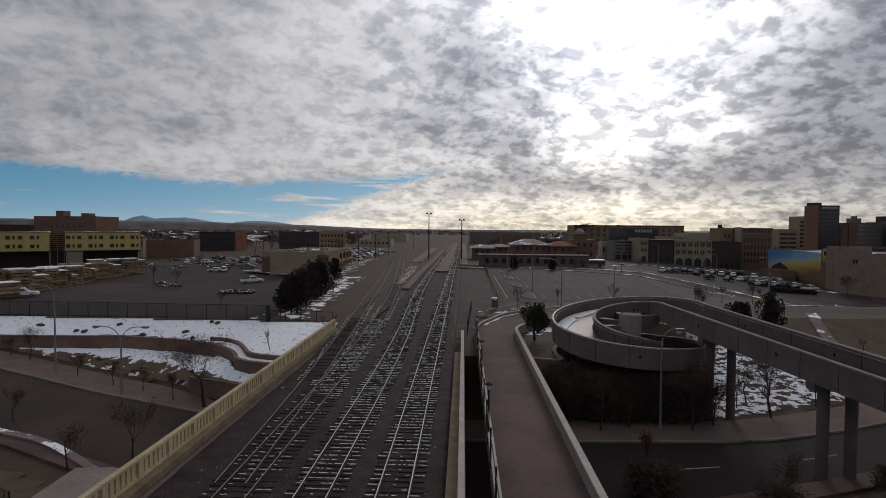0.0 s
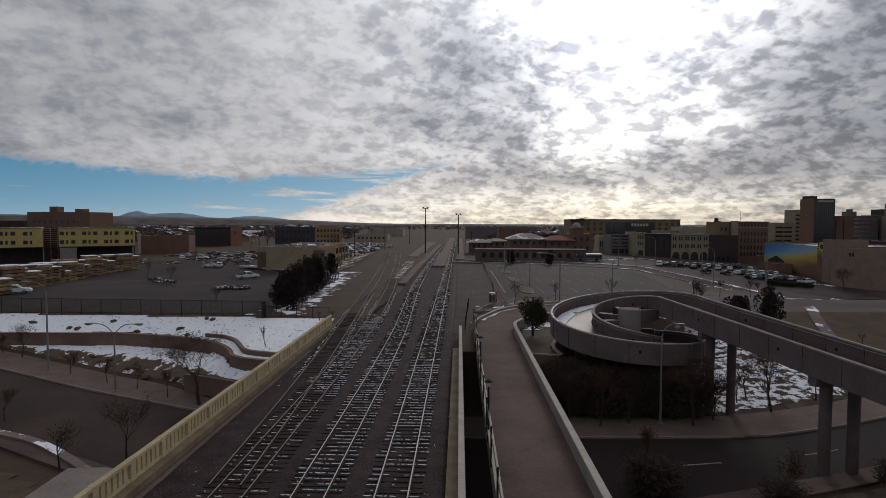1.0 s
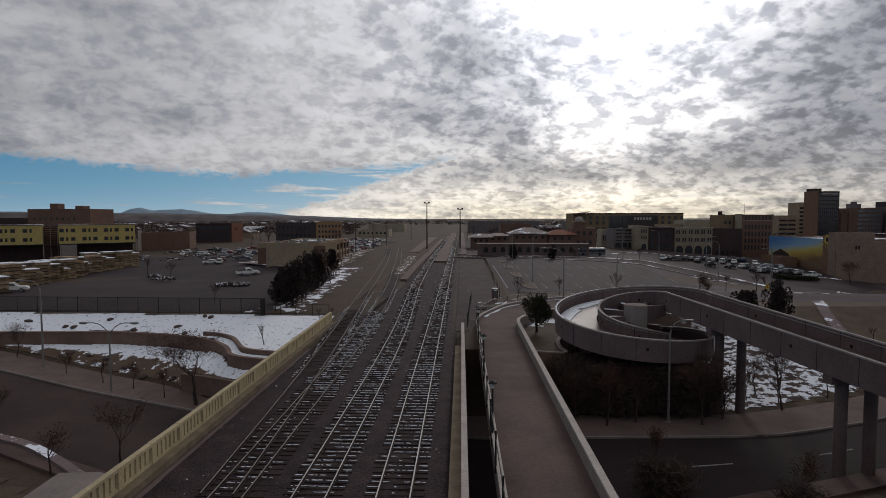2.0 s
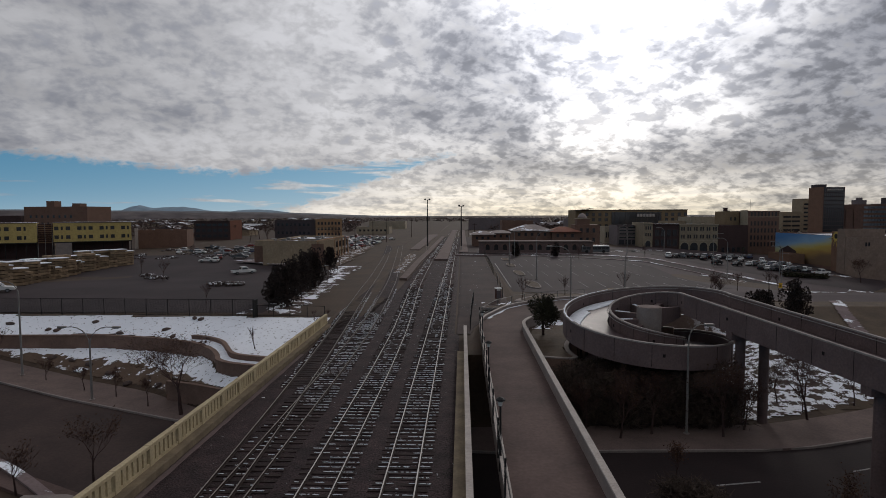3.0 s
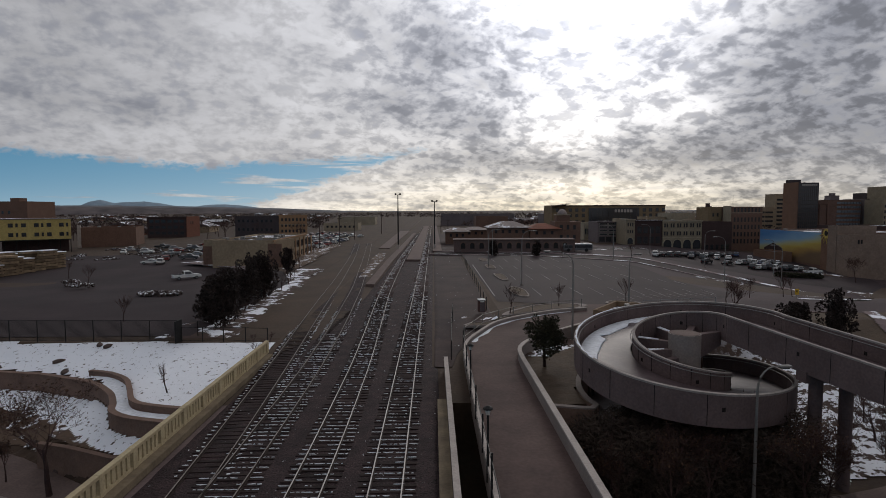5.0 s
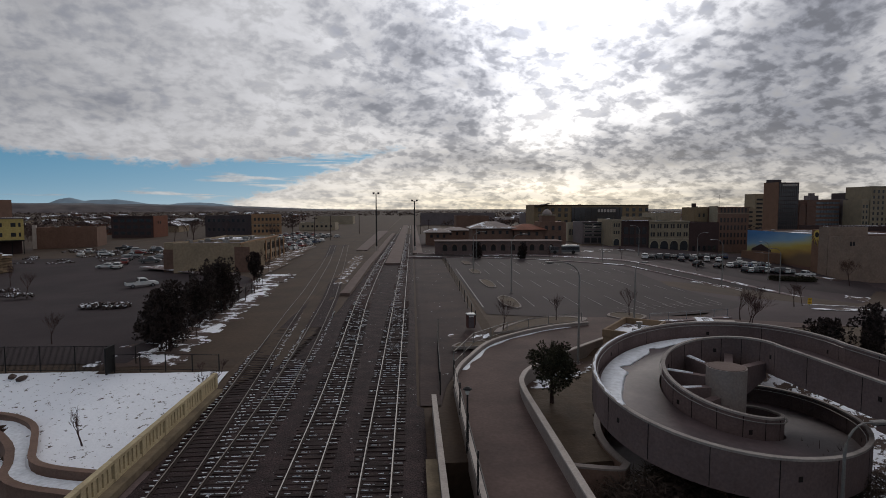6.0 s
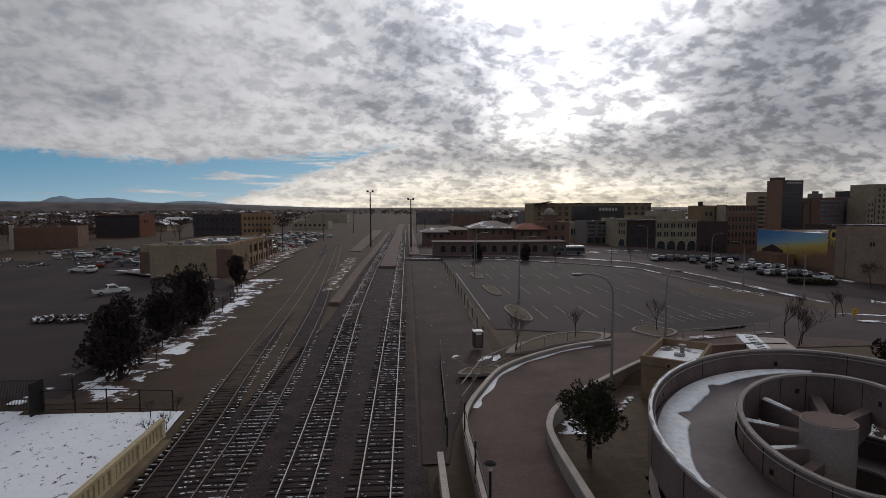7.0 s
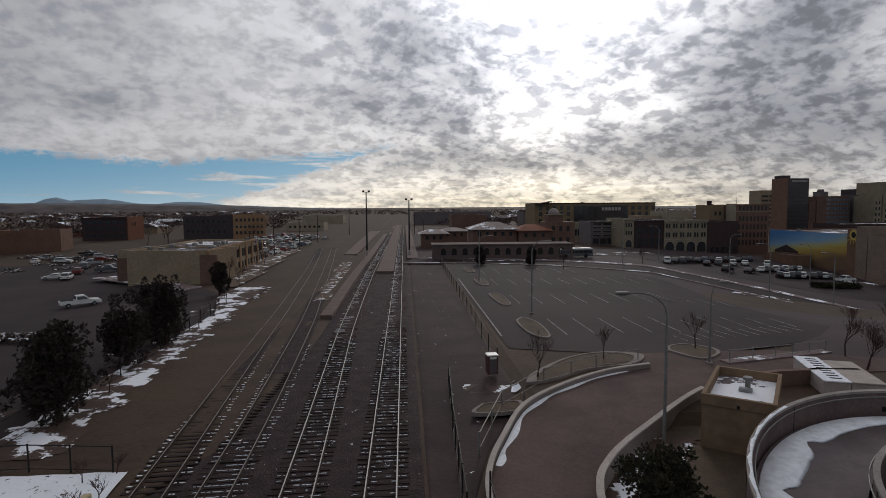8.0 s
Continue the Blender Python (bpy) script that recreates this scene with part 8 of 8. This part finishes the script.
def town_trees():
    """Bare trees standing among the nearer blocks; four shapes, copied."""
    rng = random.Random(31)
    kinds = [bare_tree((-150 - 9 * k, 262 + 6 * k, height(-150 - 9 * k, 262 + 6 * k)), 7.5 + k, 0.8, 600 + k, "tall bare tree among the blocks of the town", "town trees", levels=4) for k in range(4)]
    n = 0
    while n < 64:
        x, y = rng.uniform(-250, -45), rng.uniform(236, 345)
        if x > -0.17 * y - 8 or (-138 < x < -106 and 270 < y < 305) or (-130 < x < -105 and y < 250) or (-222 < x < -176 and 268 < y < 300) or (-95 < x < -50 and 265 < y < 305):
            continue
        copy_thing(rng.choice(kinds), pose(x, y, height(x, y), 0, 0, rng.uniform(0, 360)))
        n += 1


town_trees()
M["far_trees"] = mat("far_trees", (0.105, 0.082, 0.068), (0.062, 0.052, 0.046), scale=0.05, fine=0.5, bump=0.0, island=0.5)
far_trees()


def far_houses():
    rng = random.Random(21)
    kinds = []
    for wall, roof in (("pale", "snowy_roof"), ("brown", "snowy_roof"), ("grey", "far_snow"), ("tan", "snowy_roof"), ("red", "snowy_roof")):
        bw = bmesh.new()
        box(bw, -5, 5, -4, 4, -2, 3.0)
        br = bmesh.new()
        v = [br.verts.new(p) for p in ((-5.4, -4.4, 3.0), (5.4, -4.4, 3.0), (5.4, 4.4, 3.0), (-5.4, 4.4, 3.0), (-5.4, 0, 5.0), (5.4, 0, 5.0))]
        for f in ((0, 1, 5, 4), (2, 3, 4, 5), (0, 4, 3), (1, 2, 5), (3, 2, 1, 0)):
            br.faces.new([v[i] for i in f])
        kinds.append((done(bw, "wall", WALLS[wall]), done(br, "roof", M[roof])))
    n = 0
    while n < 170:
        y = 250 * (1 + 3.6 * rng.random() ** 1.4)
        x = rng.uniform(-1.0, 0.85) * y
        if -0.17 * y - 8 < x < 0.06 * y + 8 or (y < 345 and -130 < x):
            continue
        th = thing("house", "small distant house with a snow-patched gable roof", "house", "distant houses", loc=(x, y, height(x, y)), rz=rng.choice((0, 90)) + rng.uniform(-8, 8))
        s = rng.uniform(0.8, 1.8)
        th.scale = (s, s, rng.uniform(0.8, 1.3))
        for me in rng.choice(kinds):
            ob = new(me.name, me)
            ob.parent = th
        n += 1


M["far_snow"] = mat("far_snow", (0.62, 0.63, 0.66), (0.45, 0.45, 0.46), scale=0.1, fine=1, bump=0.1)
far_houses()
for i, (x0, x1, y, h, wl, lab) in enumerate(((8, 62, 430, 8.6, "grey", "long low dark warehouse on the horizon"), (-130, -95, 430, 7, "brown", "brown brick works on the skyline"), (-75, -45, 470, 6, "pale", "pale shed on the skyline"),
                                             (70, 90, 360, 9, "grey", "grey block behind the hotel"), (26, 44, 330, 8, "brown", "brown block behind the station"), (-300, -260, 380, 9, "tan", "tan block among trees"),
                                             (142, 172, 226, 3.0, "stone", "low stone building beside the office"), (185, 240, 262, 4.0, "dark", "dark brick block downtown"))):
    building("distant_block", lab, (x0, y), (x1, y), 18, h, wl, seed=50 + i, units=2)


def hills():
    """Low tableland on the horizon and the two flat-topped hills before it."""
    def ridge(name, az0, az1, dist, prof, material, label):
        bm = bmesh.new()
        n = 160
        rows = []
        for k in range(n + 1):
            a = radians(az0 + (az1 - az0) * k / n)
            h = prof(az0 + (az1 - az0) * k / n)
            p = Vector((math.sin(a), math.cos(a), 0))
            rows.append([bm.verts.new(p * (dist - 160) + Vector((0, 0, -12))), bm.verts.new(p * (dist - 40) + Vector((0, 0, h * 0.7 - 3))), bm.verts.new(p * dist + Vector((0, 0, h))), bm.verts.new(p * (dist + 200) + Vector((0, 0, -12)))])
        for r, t in zip(rows, rows[1:]):
            for i in range(3):
                bm.faces.new((r[i], t[i], t[i + 1], r[i + 1]))
        solid(name, bm, material, label, "hill", kind="structure", smooth=True)

    def mesa(az):
        w = noise.noise(Vector((az * 1.7, 0, 0))) * 4
        h = (27 + 0.5 * w) * (1 - smooth01((az + 19) / 6)) - 6 * smooth01((az + 19) / 6)
        h += 1.35 * lerp_table(az, [(-34, 0), (-32.0, 4), (-31.0, 26), (-30.2, 32), (-29.3, 20), (-28.4, 23), (-26.9, 26), (-25.9, 21), (-24.4, 8), (-22.8, 4), (-21.4, 13), (-20.0, 14), (-17.6, 6), (-15, 0)])
        return h

    ridge("hill_mesa", -46, -12, 3600, mesa, M["hill_blue"], "flat-topped hills on the horizon, tinted with blue distance haze")
    rise = [(-60, 40), (-45, 38), (-30, 31), (-20, 24), (-17, 20), (-12, 10), (-7, 1), (0, -4), (30, 0), (80, 4)]
    ridge("hill_ridge", -46, 4, 2300, lambda a: lerp_table(a, rise) * 0.86 - 2 + 3 * noise.noise(Vector((a * 0.8, 5, 0))), M["hill_dark"], "dark low ridge beyond the town")
    ridge("hill_plain", -80, 80, 2900, lambda a: 3 + lerp_table(a, rise) + 4 * noise.noise(Vector((a * 0.5, 9, 0))), M["hill_far"], "flat wooded horizon, paled with distance haze")


# distance haze is put into the base colours of the two farthest ridges
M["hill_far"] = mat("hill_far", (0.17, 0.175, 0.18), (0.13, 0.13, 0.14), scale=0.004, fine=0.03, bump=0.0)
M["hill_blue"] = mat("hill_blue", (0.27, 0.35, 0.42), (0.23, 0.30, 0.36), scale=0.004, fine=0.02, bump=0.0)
M["hill_dark"] = mat("hill_dark", (0.125, 0.118, 0.112), (0.060, 0.058, 0.058), scale=0.02, fine=0.08, contrast=1.5, bump=0.0)
hills()
